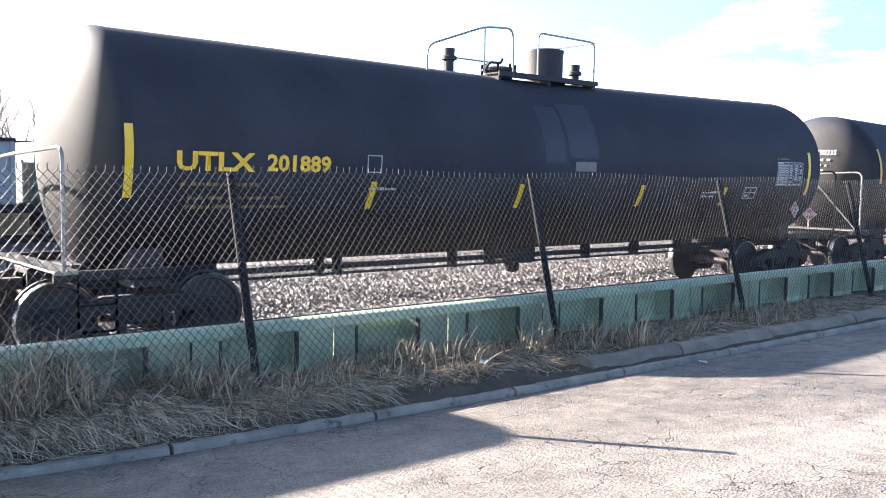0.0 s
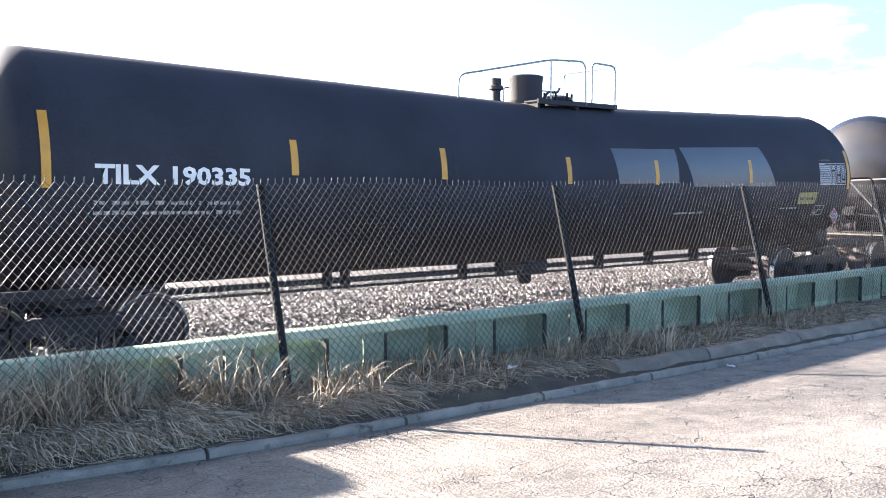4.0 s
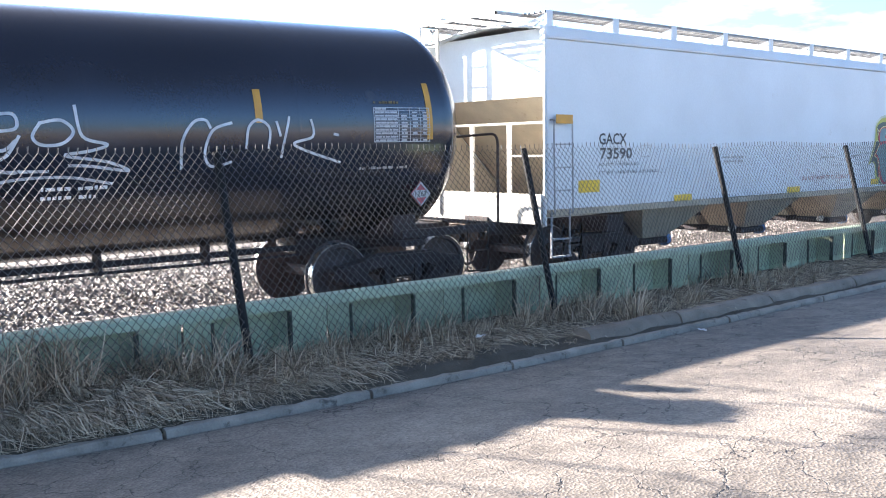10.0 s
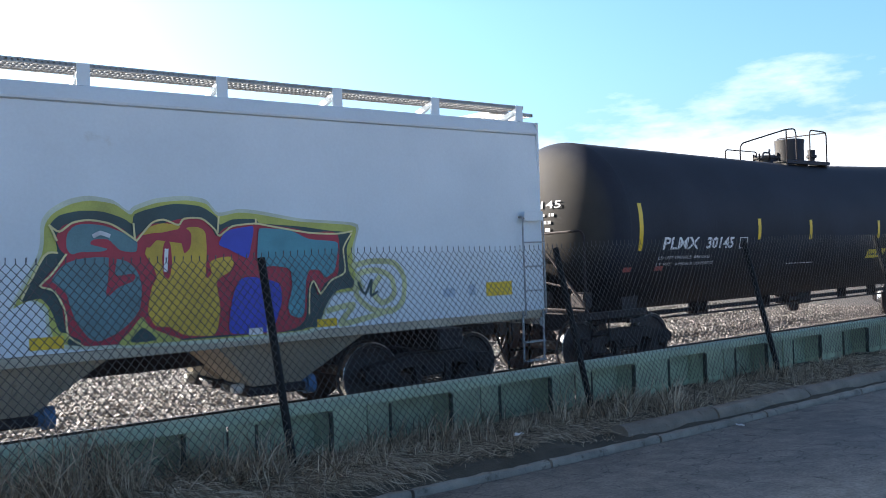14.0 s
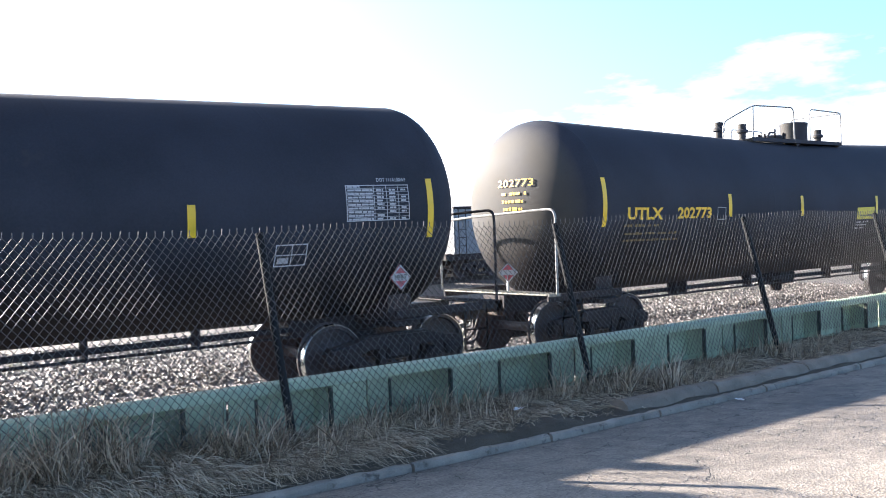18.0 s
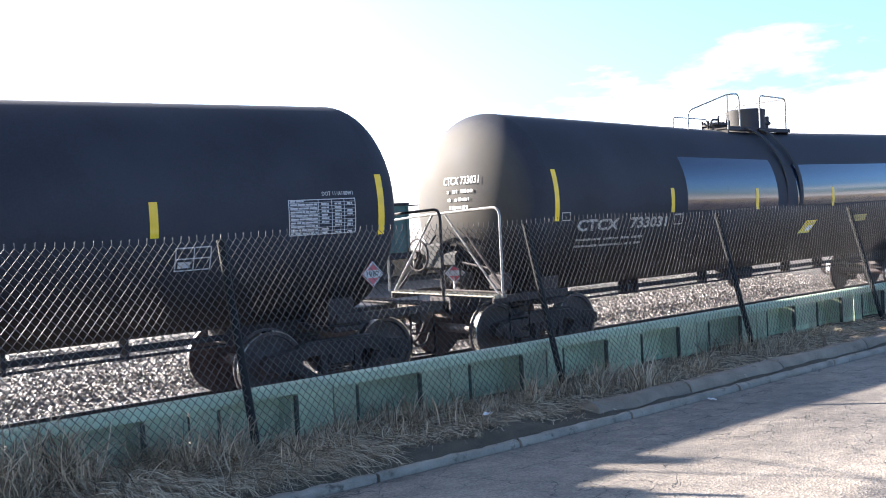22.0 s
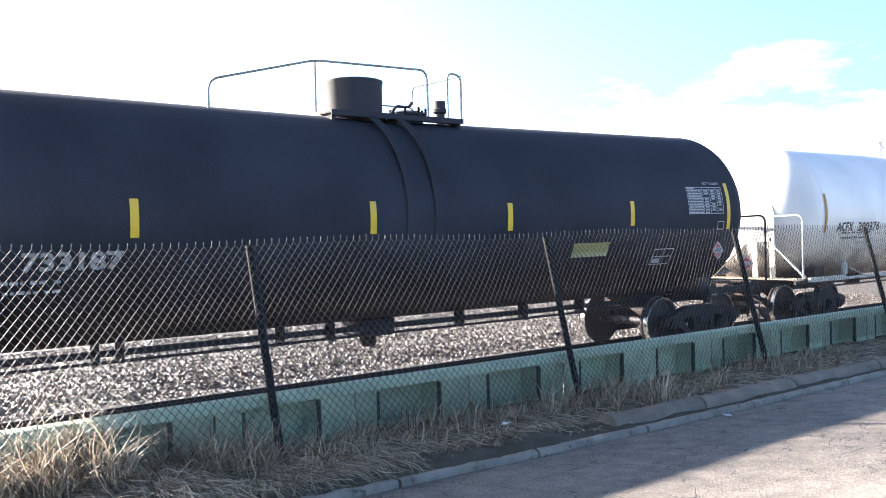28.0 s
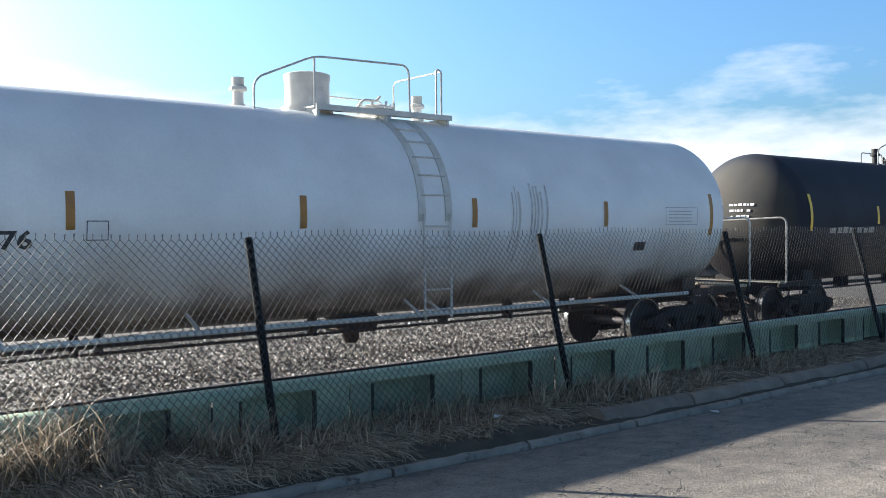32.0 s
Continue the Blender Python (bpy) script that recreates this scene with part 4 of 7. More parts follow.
def tank_mesh(half, material, cut):
    head, n = HEAD, 20
    prof = [(half * -1 + head - head * max(0.0, math.cos(radians(90 * i / n))) ** (2 / HEAD_N), R * math.sin(radians(90 * i / n)) ** (2 / HEAD_N)) for i in range(n + 1)]
    prof[0] = (-half, 0.01)
    rings = [(-half + cut + head + 0.02, R)] + [(-half + head + (2 * half - 2 * head) * i / 20, R) for i in range(2, 20)] + [(half - head - 0.02, R)]
    prof = [(a + cut, r) for a, r in prof] + rings + [(-a, r) for a, r in reversed(prof)]
    s = Shape().lathe(prof, 72, "x", (0, 0, ZC))
    s.v = [(x, y, z - dip(x) * (math.asin(max(-1, min(1, (z - ZC) / R))) + 1.57) / 3.14) for x, y, z in s.v]
    # weld beads round the shell
    return s.mesh("tank", material, 45)


def tank_car(spec):
    half = spec.get("half", 8.1)              # middle of the tank to the tip of its head
    tcx = half - 1.17                          # middle to truck centre
    cut = spec.get("cut", 0.0)                # how much shorter the leading end is
    ends = {-1: half - cut + spec.get("porch", 0.34), 1: half + 0.4}   # middle to the striker
    paint, iron, hand = spec.get("paint", BLACK_PAINT), spec.get("iron", BLACK_IRON), spec.get("hand", RAIL_GREY)
    car = thing("tank_car", spec["label"], "tank car", "cars of the freight train")
    part("tank", cached(("tank", half, cut, R, SAG, paint.name), lambda: tank_mesh(half, paint, cut)), None, car, spec.get("tank_label", ""))
    for x in (-tcx, tcx):
        truck(car, x)
    # weld seams
    for x in (-half * 0.62, -half * 0.3, half * 0.3, half * 0.62, -half + cut + HEAD, half - HEAD):
        s = Shape()
        s.lathe([(x - 0.025, R + 0.0005), (x - 0.008, R + 0.0025), (x + 0.008, R + 0.0025), (x + 0.025, R + 0.0005)], 60, "x", (0, 0, ZC))
        s.f = [q for q in s.f if len(q) == 4]
        s.v = [(x, y, z - dip(x) * (math.asin(max(-1, min(1, (z - ZC) / R))) + 1.57) / 3.14) for x, y, z in s.v]
        part("weld_seam", s, paint, car)
    for e in (-1, 1):
        end = ends[e]
        s = Shape()
        a, b = sorted((e * (tcx - 1.3), e * end))
        s.box(a, b, -0.28, 0.28, 0.76, 1.06, 0.02)
        part("stub_sill", s, iron, car)
        s = Shape()
        c0 = e * tcx
        for y0, y1, z1 in ((-1.12, -0.5, 1.3), (0.5, 1.12, 1.3)):
            s.add([(c0 + dx, y, z) for dx in (-0.2, 0.2) for y, z in ((y0, 0.92), (y1, 0.92), (y1, 1.12), (y0, z1))],
                  [(0, 1, 2, 3), (7, 6, 5, 4), (0, 4, 5, 1), (1, 5, 6, 2), (2, 6, 7, 3), (3, 7, 4, 0)])
        s.box(c0 - 0.22, c0 + 0.22, -1.3, 1.3, 0.86, 0.94, 0.01)
        part("body_bolster", s, iron, car)
        a, b = sorted((e * (tcx - 0.2), e * (end + 0.02)))
        for y in (-1.34, 1.28):
            part("side_sill", Shape().box(a, b, y, y + 0.06, 0.98, 1.1, 0.01), iron, car)
        # crossover platform with its handrail
        s = Shape()
        a, b = sorted((e * (end - 0.24), e * (end + 0.02)))
        s.box(a, b, -1.32, 1.32, 1.075, 1.1, 0.006)
        s.box(a, b, -1.35, -1.32, 1.06, 1.115, 0.006)
        for k in range(20):
            yy = -1.28 + k * 0.131
            s.box(a, b, yy, yy + 0.02, 1.1, 1.118)
        part("end_platform", s, spec.get("deck", DECK if e < 0 else BLACK_IRON), car, "worn steel crossover grating")
        rr = Shape()
        x = e * (end - 0.05)
        for rail_path in ([(x, -1.46, 1.1), (x, -1.46, 2.45), (x, -0.55, 2.42), (x, 0.55, 2.38), (x, 1.46, 2.32), (x, 1.46, 1.1)],):
            rr.tube(bend(rail_path, 0.16), 0.021, 7)
        part("end_handrail", rr, hand if e < 0 or "hand" in spec else BLACK_IRON, car, "bent tube handrail across the car end")
        if e < 0 and spec.get("brace"):
            for foot in (-1.34, 1.34):
                part("handrail_brace", Shape().tube([(x, foot * 0.12, 2.38), (x + 0.03, foot, 1.12)], 0.018, 6), hand, car)
        for y in (-1.41, 1.41):
            st = ladder_step_mesh()
            st.v = [(e * (end - 0.42) + (px - 0.21), y, pz) for px, py, pz in st.v]
            part("sill_step", st, spec.get("step", RAIL_GREY), car, "bent steel sill step")
        me, m = mirrored(coupler_mesh, "coupler", e)
        part("coupler", me, None, car, "rusty cast knuckle coupler", at=pose(e * end, 0, 0) @ m)
        me, m = mirrored(hose_mesh, "hose", e)
        part("air_hose", me, None, car, at=pose(e * end, 0, 0) @ m)
    if spec.get("end_posts"):
        end_frame(car, -1, ends[-1], spec)
    elif spec.get("brake"):
        brake_gear(car, -1, ends[-1], spec)
    top_fittings(car, spec, paint, hand, iron)
    under_fittings(car, spec, tcx, iron)
    return car


def brake_gear(car, e, end, spec):
    x0 = e * (end - 0.2)
    iron = spec.get("iron", BLACK_IRON)
    s = Shape()
    rim = [(x0, 0.8 + 0.27 * math.cos(k * math.tau / 20), 1.72 + 0.27 * math.sin(k * math.tau / 20)) for k in range(20)]
    s.tube(rim, 0.015, 6, closed=True)
    for k in range(4):
        a = k * math.tau / 4 + 0.4
        s.tube([(x0 - e * 0.03, 0.8, 1.72), (x0, 0.8 + 0.26 * math.cos(a), 1.72 + 0.26 * math.sin(a))], 0.012, 5)
    s.lathe([(x0 - 0.08, 0.07), (x0 + 0.04, 0.06)], 10, "x", (0, 0.8, 1.72))
    part("brake_wheel", s, iron, car, "spoked hand-brake wheel")
    s = Shape()
    s.box(min(x0, x0 - e * 0.2), max(x0, x0 - e * 0.2), 0.1, 0.72, 1.46, 1.92, 0.05)
    s.box(min(x0, x0 - e * 0.16), max(x0, x0 - e * 0.16), -0.25, 0.16, 1.5, 1.78, 0.06)
    part("brake_housing", s, POST_BLACK, car, "black hand-brake gear housing")
    if spec.get("rods", True):
        s = Shape()
        s.tube([(x0, -1.36, 1.14), (x0 - e * 0.05, -0.45, 2.05)], 0.022, 6)
        s.tube([(x0, -1.3, 1.14), (x0 - e * 0.02, 0.1, 1.14), (x0 - e * 0.1, 0.2, 1.9)], 0.018, 6)
        s.tube([(x0, 1.36, 1.14), (x0 - e * 0.05, 0.35, 2.05)], 0.022, 6)
        s.tube([(x0 - e * 0.06, -0.95, 1.5), (x0 - e * 0.06, 0.6, 1.72)], 0.02, 6)
        s.tube(bend([(x0 - e * 0.1, -0.2, 1.15), (x0 - e * 0.1, -0.2, 1.55), (x0 - e * 0.1, 0.3, 1.6), (x0 - e * 0.1, 0.3, 1.15)], 0.08), 0.025, 6)
        part("brake_rod", s, iron, car)
        s = Shape()
        s.lathe([(-0.3, 0.0), (-0.29, 0.13), (0.2, 0.14), (0.26, 0.09), (0.3, 0.0)], 16, "y", (x0 - e * 0.26, 0.1, 1.3))
        part("brake_cylinder", s, iron, car)
        part("air_reservoir", Shape().box(*sorted((x0 - e * 0.1, x0 - e * 0.32)), -1.2, -0.85, 1.14, 1.42, 0.04), iron, car)


def end_frame(car, e, end, spec):
    """Upright posts and braces on the end platform in place of a brake wheel, and plates along the sill."""
    x0, paint = e * (end - 0.28), spec["hand"]
    for y in (-0.62, -0.2):
        s = Shape().prism([(-0.06, 1.1), (0.06, 1.1), (0.06, 2.5), (0.0, 2.68), (-0.06, 2.5)], -0.02, 0.02)
        s.v = [(x0 + b, y + a, z) for a, b, z in s.v]
        part("end_post", s, RAIL_WHITE, car, "upright steel post on the end platform")
    for y0, y1 in ((-1.38, -0.5), (0.9, -0.1)):
        part("brace", Shape().tube([(x0, y0, 1.12), (x0, y1, 1.95)], 0.028, 7), paint, car)
    part("cross_bar", Shape().box(x0 - 0.02, x0 + 0.02, -0.62, -0.2, 1.88, 1.98, 0.008), RAIL_WHITE, car)
    a, b = sorted((e * (end - 0.4), e * (end - 1.9)))
    part("sill_channel", Shape().box(a, b, -1.44, -1.36, 1.02, 1.12, 0.008), RAIL_WHITE, car)
    a, b = sorted((e * (end - 0.55), e * (end - 1.95)))
    part("hand_brake_box", Shape().box(b - 0.22, b - 0.04, -1.46, -1.36, 1.12, 1.4, 0.03), RAIL_WHITE, car)
    part("grab_rod", Shape().tube([(b - 0.12, -1.42, 1.38), (b - 0.2, -1.5, 1.85)], 0.018, 6), RAIL_WHITE, car)


def top_fittings(car, spec, paint, hand, iron):
    """Walkway, valve housing, manway, vents and bent handrails on the crown of the tank."""
    top, fit = ZC + R - SAG * 0.95, spec.get("fit", BLACK_PAINT if iron is BLACK_IRON else iron)
    w0, w1 = spec.get("deck_from", -1.0), spec.get("deck_to", 1.4)
    for sy in (-1, 1):
        plank = Shape().prism([(0.3, 0.0), (0.62, 0.0), (0.62, -0.035), (0.645, -0.035), (0.645, 0.045), (0.62, 0.045), (0.62, 0.025), (0.3, 0.025)], 0, 1)
        plank.v = [(w0 + (w1 - w0) * b, sy * a, top + z) for a, b, z in plank.v]
        part("top_walkway", plank, fit, car, "narrow steel walkway on top of the tank")
    for x in (w0 + 0.05, (w0 + w1) / 2, w1 - 0.05):
        part("walkway_beam", Shape().box(x - 0.025, x + 0.025, -0.6, 0.6, top - 0.12, top - 0.002), fit, car)
    d, dr, dh = spec.get("dome", 0.72), spec.get("dome_r", 0.31), spec.get("dome_h", 0.6)
    s = Shape().lathe([(top - 0.06, dr + 0.05), (top + 0.06, dr + 0.05), (top + 0.06, dr), (top + dh - 0.12, dr), (top + dh - 0.05, dr + 0.015), (top + dh - 0.02, dr + 0.012), (top + dh, dr - 0.05), (top + dh + 0.005, 0.0)], 28, "z", (d, 0, 0))
    part("valve_dome", s, fit, car, "cylindrical protective valve housing")
    mx = spec.get("manway", -0.42)
    s = Shape()
    s.lathe([(top - 0.06, 0.24), (top + 0.12, 0.24), (top + 0.12, 0.29), (top + 0.16, 0.29), (top + 0.2, 0.16), (top + 0.21, 0.0)], 24, "z", (mx, 0, 0))
    cover = part("manway", s, fit, car, "bolted round manway cover")
    bolt = cached(("bolt", fit.name), lambda: Shape().lathe([(0.06, 0.022), (0.23, 0.022), (0.24, 0.0)], 6, "z").mesh("bolt", fit))
    for k in range(8):
        a = k * math.tau / 8
        part("bolt", bolt, None, cover, at=pose(mx + 0.28 * math.cos(a), 0.28 * math.sin(a), top))
    s = Shape()
    s.tube(bend([(mx - 0.45, -0.15, top + 0.1), (mx - 0.34, -0.15, top + 0.24), (mx - 0.05, -0.1, top + 0.25), (mx + 0.04, -0.05, top + 0.33)], 0.06), 0.024, 6)
    part("manway_hinge", s, fit, car)
    for vx in spec.get("valves", (-1.52, 1.5)):
        s = Shape().lathe([(top - 0.06, 0.11), (top + 0.03, 0.11), (top + 0.03, 0.075), (top + 0.2, 0.075), (top + 0.22, 0.125), (top + 0.27, 0.12), (top + 0.29, 0.085), (top + 0.4, 0.09), (top + 0.41, 0.0)], 16, "z", (vx, 0, 0))
        part("safety_valve", s, fit, car, "small vent valve")
    # bent handrails: one loop rising to an arch, one short loop beyond the housing
    a, b, c, g, h = spec.get("rails", (-2.35, -1.32, -0.68, -0.11, 1.3))
    y, z = -0.63, top + 0.74
    s = Shape()
    if a is not None:
        s.tube(bend([(a, y * 0.75, top - 0.12), (a, y * 0.75, top + 0.33), (b, y, z - 0.04), (c - 0.02, y, z), (c, y, top - 0.02)], 0.15), 0.016, 7)
    else:
        s.tube(bend([(b, y, top - 0.02), (b, y, z), (c - 0.03, y, z - 0.02), (c, y, top - 0.02)], 0.13), 0.016, 7)
    s.tube([(b, y, top - 0.02), (b, y, z - 0.05)], 0.016, 6)
    part("top_handrail", s, hand, car, "bent tube handrail on the tank top")
    s = Shape().tube(bend([(g, y, top - 0.02), (g, y, z), (h, y, z - 0.02), (h, y, top - 0.02)], 0.12), 0.016, 7)
    part("top_handrail", s, hand, car, "bent tube handrail on the tank top")
    s = Shape().tube(bend([(h, y, z - 0.03), (h, -y, z - 0.03), (h, -y, top - 0.02)], 0.1), 0.014, 6)
    part("cross_rail", s, hand, car)
    s = Shape().tube(bend([(mx - 0.75, 0.55, top - 0.05), (mx - 0.75, 0.55, top + 0.36), (mx + 0.55, 0.6, top + 0.36), (mx + 0.55, 0.6, top - 0.02)], 0.09), 0.014, 6)
    part("guard_rail", s, hand, car)
    # straps or ladder that follow the shell
    lx, lw = spec.get("ladder", 0.2), 0.24
    if lx is None:
        return
    rung_paint = spec.get("ladder_paint", paint)
    full = spec.get("full_ladder")
    last = 96 if full else 118
    for x in (lx - lw, lx + lw):
        s = Shape()
        angles = [radians(v) for v in range(24, last, 5)]
        for v in angles:
            for rr, dx in ((R + 0.002, -0.06), (R + 0.02, -0.06), (R + 0.02, 0.06), (R + 0.002, 0.06)):
                s.v.append((x + dx, -rr * math.sin(v), ZC + rr * math.cos(v)))
        n = len(angles)
        s.f = [(4 * i + k, 4 * i + (k + 1) % 4, 4 * i + 4 + (k + 1) % 4, 4 * i + 4 + k) for i in range(n - 1) for k in range(4)] + [(0, 1, 2, 3), (4 * n - 1, 4 * n - 2, 4 * n - 3, 4 * n - 4)]
        if full:
            s.tube([(x, -(R + 0.05), ZC), (x, -(R + 0.06), 1.0)], 0.02, 6)
        elif spec.get("brackets"):
            e = radians(79)
            s.box(x - 0.06, x + 0.06, -(R + 0.09), -(R + 0.0), ZC + R * math.cos(e) - 0.1, ZC + R * math.cos(e) + 0.06, 0.01)
        rail = part("side_ladder", s, rung_paint, car, "curved steel strap up the tank side")
    for k in range(5 if full else 0):
        v = radians(36 + k * (11 if full else 26))
        yy, zz = -(R + 0.03) * math.sin(v), ZC + (R + 0.03) * math.cos(v)
        part("rung", Shape().tube([(lx - lw, yy, zz), (lx + lw, yy, zz)], 0.014, 6), rung_paint, rail)
    if full:
        for zz in (2.3, 2.0, 1.7, 1.4, 1.12):
            part("rung", Shape().tube([(lx - lw, -(R + 0.055), zz), (lx + lw, -(R + 0.055), zz)], 0.014, 6), rung_paint, rail)


def under_fittings(car, spec, tcx, iron):
    s = Shape()
    s.box(-0.32, 0.32, -0.3, 0.3, 0.72, 1.02, 0.05)
    s.lathe([(0.55, 0.1), (0.6, 0.13), (0.75, 0.13)], 14, "z")
    part("bottom_outlet", s, iron, car, "bottom outlet valve in its skid")
    s = Shape()
    L0 = tcx - 1.25
    s.box(-L0, L0, -0.36, -0.28, 0.83, 0.91, 0.01)
    part("train_line_channel", s, spec.get("pipe", iron), car, "long steel channel under the tank")
    s = Shape()
    s.tube([(-L0 - 0.3, -0.46, 0.78), (L0 + 0.3, -0.46, 0.78)], 0.02, 7)
    part("brake_pipe", s, spec.get("pipe", iron), car)
    for x in (-4.2, -3.9, -1.7, -0.9, 1.5, 2.9, 4.3):
        s = Shape().box(x - 0.022, x + 0.022, -0.48, -0.26, 0.75, 1.06, 0.006)
        part("pipe_hanger", s, iron, car)
    if spec.get("walk_pipe"):
        s = Shape().tube([(-tcx + 0.3, -1.3, 1.03), (tcx - 0.3, -1.3, 1.03)], 0.035, 7)
        for x in (-5.2, -3, 0.35, 0.75, 3, 5.2):
            s.tube([(x, -1.3, 1.03), (x, -0.9, 1.22)], 0.025, 6)
        part("running_sill", s, hand_or(spec), car, "long pale pipe along the foot of the tank")


def hand_or(spec):
    return spec.get("hand", RAIL_GREY)


def stripes(car, rows, material):
    for x, z0, z1, slant in rows:
        decal("reflective_stripe", [rect(x - 0.05, x + 0.05, z0, z1, slant)], material, car, "vertical reflective tape stripe")


def stencil_table(car, x0, x1, z0, z1, dim=TABLE_GREY, on=wrap, seed=1, heading=""):
    """The qualification table: ruled rows, a column of close small writing and three of dates."""
    t, rows, cols = 0.012, 10, (0.43, 0.63, 0.82)
    polys = [rect(x0, x1, z1 - t, z1), rect(x0, x1, z0, z0 + t), rect(x0, x0 + t, z0, z1), rect(x1 - t, x1, z0, z1)]
    polys += [rect(x0 + (x1 - x0) * k, x0 + (x1 - x0) * k + 0.009, z0, z1) for k in cols]
    rng = random.Random(seed)
    dz = (z1 - z0) / rows
    for r in range(rows):
        zz = z0 + dz * r
        if r:
            polys.append(rect(x0, x1, zz, zz + 0.006))
        for a, b in zip((0.01, *cols), (*cols, 0.99)):
            xa, xb = x0 + (x1 - x0) * a + 0.016, x0 + (x1 - x0) * b - 0.012
            if a > 0.1:
                if rng.random() < 0.2 or r == rows - 1:
                    continue
                xa += 0.03
                xb -= 0.03
            elif r == rows - 1:
                xb = xa + (xb - xa) * 0.5
            while xa < xb - 0.012:
                w = min(rng.uniform(0.04, 0.12), xb - xa)
                polys.append(rect(xa, xa + w, zz + dz * 0.3, zz + dz * 0.8))
                xa += w + 0.009
    tagged(decal("stencil_table", polys, dim, car, "pale ruled test-date table", on), "pale ruled test-date table", kind="stuff")
    if heading:
        lettering("stencil_heading", heading, x0 + (x1 - x0) * 0.5, x1 - 0.03, z1 + 0.04, z1 + 0.095, dim, car, "small white heading", on, bold=0.01)
    else:
        bars("stencil_heading", x0 + (x1 - x0) * 0.02, x0 + (x1 - x0) * 0.45, z1 + 0.05, 0.045, LETTER_OCHRE if seed % 2 else dim, car, seed=seed + 3, on=on)


def outline_box(x0, x1, z0, z1, t=0.016, slant=0.0):
    return [rect(x0, x1, z1 - t, z1), rect(x0, x1, z0, z0 + t), rect(x0, x0 + t, z0, z1), rect(x1 - t, x1, z0, z1)]


def small_frame(car, x0, x1, z0, z1, material=LETTER_DULL):
    polys = outline_box(x0, x1, z0, z1) + [rect((x0 + x1) / 2, (x0 + x1) / 2 + 0.015, z0, z1), rect(x0, x1, (z0 + z1) / 2, (z0 + z1) / 2 + 0.015)]
    polys += [rect(x0 + 0.04, (x0 + x1) / 2 - 0.03, z0 + 0.04, (z0 + z1) / 2 - 0.03)]
    decal("ruled_box", polys, material, car, "small ruled stencil box")


def placard(car, x, z, number="1987", size=0.175):
    y = -math.sqrt(max(0.04, R * R - (z + size - ZC) ** 2)) - 0.03
    s = Shape()
    s.add([(x - size, y, z), (x, y, z - size), (x + size, y, z), (x, y, z + size), (x - size, y + 0.02, z), (x, y + 0.02, z - size), (x + size, y + 0.02, z), (x, y + 0.02, z + size)],
          [(0, 1, 2, 3), (7, 6, 5, 4), (0, 4, 5, 1), (1, 5, 6, 2), (2, 6, 7, 3), (3, 7, 4, 0)])
    s.box(x - 0.02, x + 0.02, y + 0.02, y + 0.16, z - 0.02, z + 0.02)
    pl = part("placard", s, SIGN_RED, car, "faded red and white diamond hazard placard")
    flat_on = lambda a, b, off: (a, y - off, b)
    k = size
    decal("placard_border", [[(x - k, z), (x - k + 0.03, z), (x, z + k - 0.03), (x, z + k)], [(x, z + k), (x, z + k - 0.03), (x + k - 0.03, z), (x + k, z)],
                             [(x + k, z), (x + k - 0.03, z), (x, z - k + 0.03), (x, z - k)], [(x, z - k), (x, z - k + 0.03), (x - k + 0.03, z), (x - k, z)],
                             rect(x - 0.13, x + 0.13, z - 0.05, z + 0.055)], TABLE_GREY, pl, "", flat_on, 0.004)
    lettering("placard_number", number, x - 0.105, x + 0.105, z - 0.035, z + 0.04, LETTER_BLACK, pl, "", flat_on, 0.008, 0.01)


def head_placard(car, half, z=1.42):
    x = -half - 0.1
    s = Shape()
    k = 0.17
    m = pose(x, -0.12, z, 0, 0, -58)
    v = [m @ Vector(p) for p in [(-k, 0, 0), (0, 0, -k), (k, 0, 0), (0, 0, k), (-k, 0.02, 0), (0, 0.02, -k), (k, 0.02, 0), (0, 0.02, k)]]
    s.add(v, [(0, 1, 2, 3), (7, 6, 5, 4), (0, 4, 5, 1), (1, 5, 6, 2), (2, 6, 7, 3), (3, 7, 4, 0)])
    s.box(x - 0.015, x + 0.015, -0.115, -0.085, 1.08, z)
    p = part("placard", s, TABLE_GREY, car, "faded red and white diamond hazard placard on the car end")
    k = 0.14
    q = Shape().add([m @ Vector(a) for a in [(-k, -0.003, 0), (0, -0.003, -k), (k, -0.003, 0), (0, -0.003, k)]], [(0, 1, 2, 3)])
    part("placard_field", q, SIGN_RED, p)
    q = Shape()
    v = [m @ Vector(a) for a in [(-0.12, -0.007, -0.045), (0.12, -0.007, -0.045), (0.12, -0.007, 0.045), (-0.12, -0.007, 0.045)]]
    q.add(v, [(0, 1, 2, 3)])
    part("placard_panel", q, TABLE_GREY, p)


def head_on(half, e=-1):
    """Lays flat points (across the car, height) on the tank's end."""
    def put(y, z, off):
        rr = min(1.0, (y * y + (z - ZC) ** 2) / (R * R))
        return (e * (half - HEAD + HEAD * (1 - rr ** (HEAD_N / 2)) ** (1 / HEAD_N) + off), e * y, z)
    return put


def head_marks(car, half, words, seed, paint=LETTER_WHITE):
    """Small white lettering on the sunlit end of the tank."""
    if words:
        lettering("end_lettering", words, -0.2, 0.62, 2.86, 2.99, paint, car, "", head_on(half), 0.012, 0.01)
    for i, (a, b) in enumerate(((-0.1, 0.5), (-0.08, 0.42), (-0.05, 0.4))):
        bars("end_lettering", a, b, 2.72 - 0.13 * i, 0.07, paint, car, seed=seed + i, on=head_on(half), off=0.012)


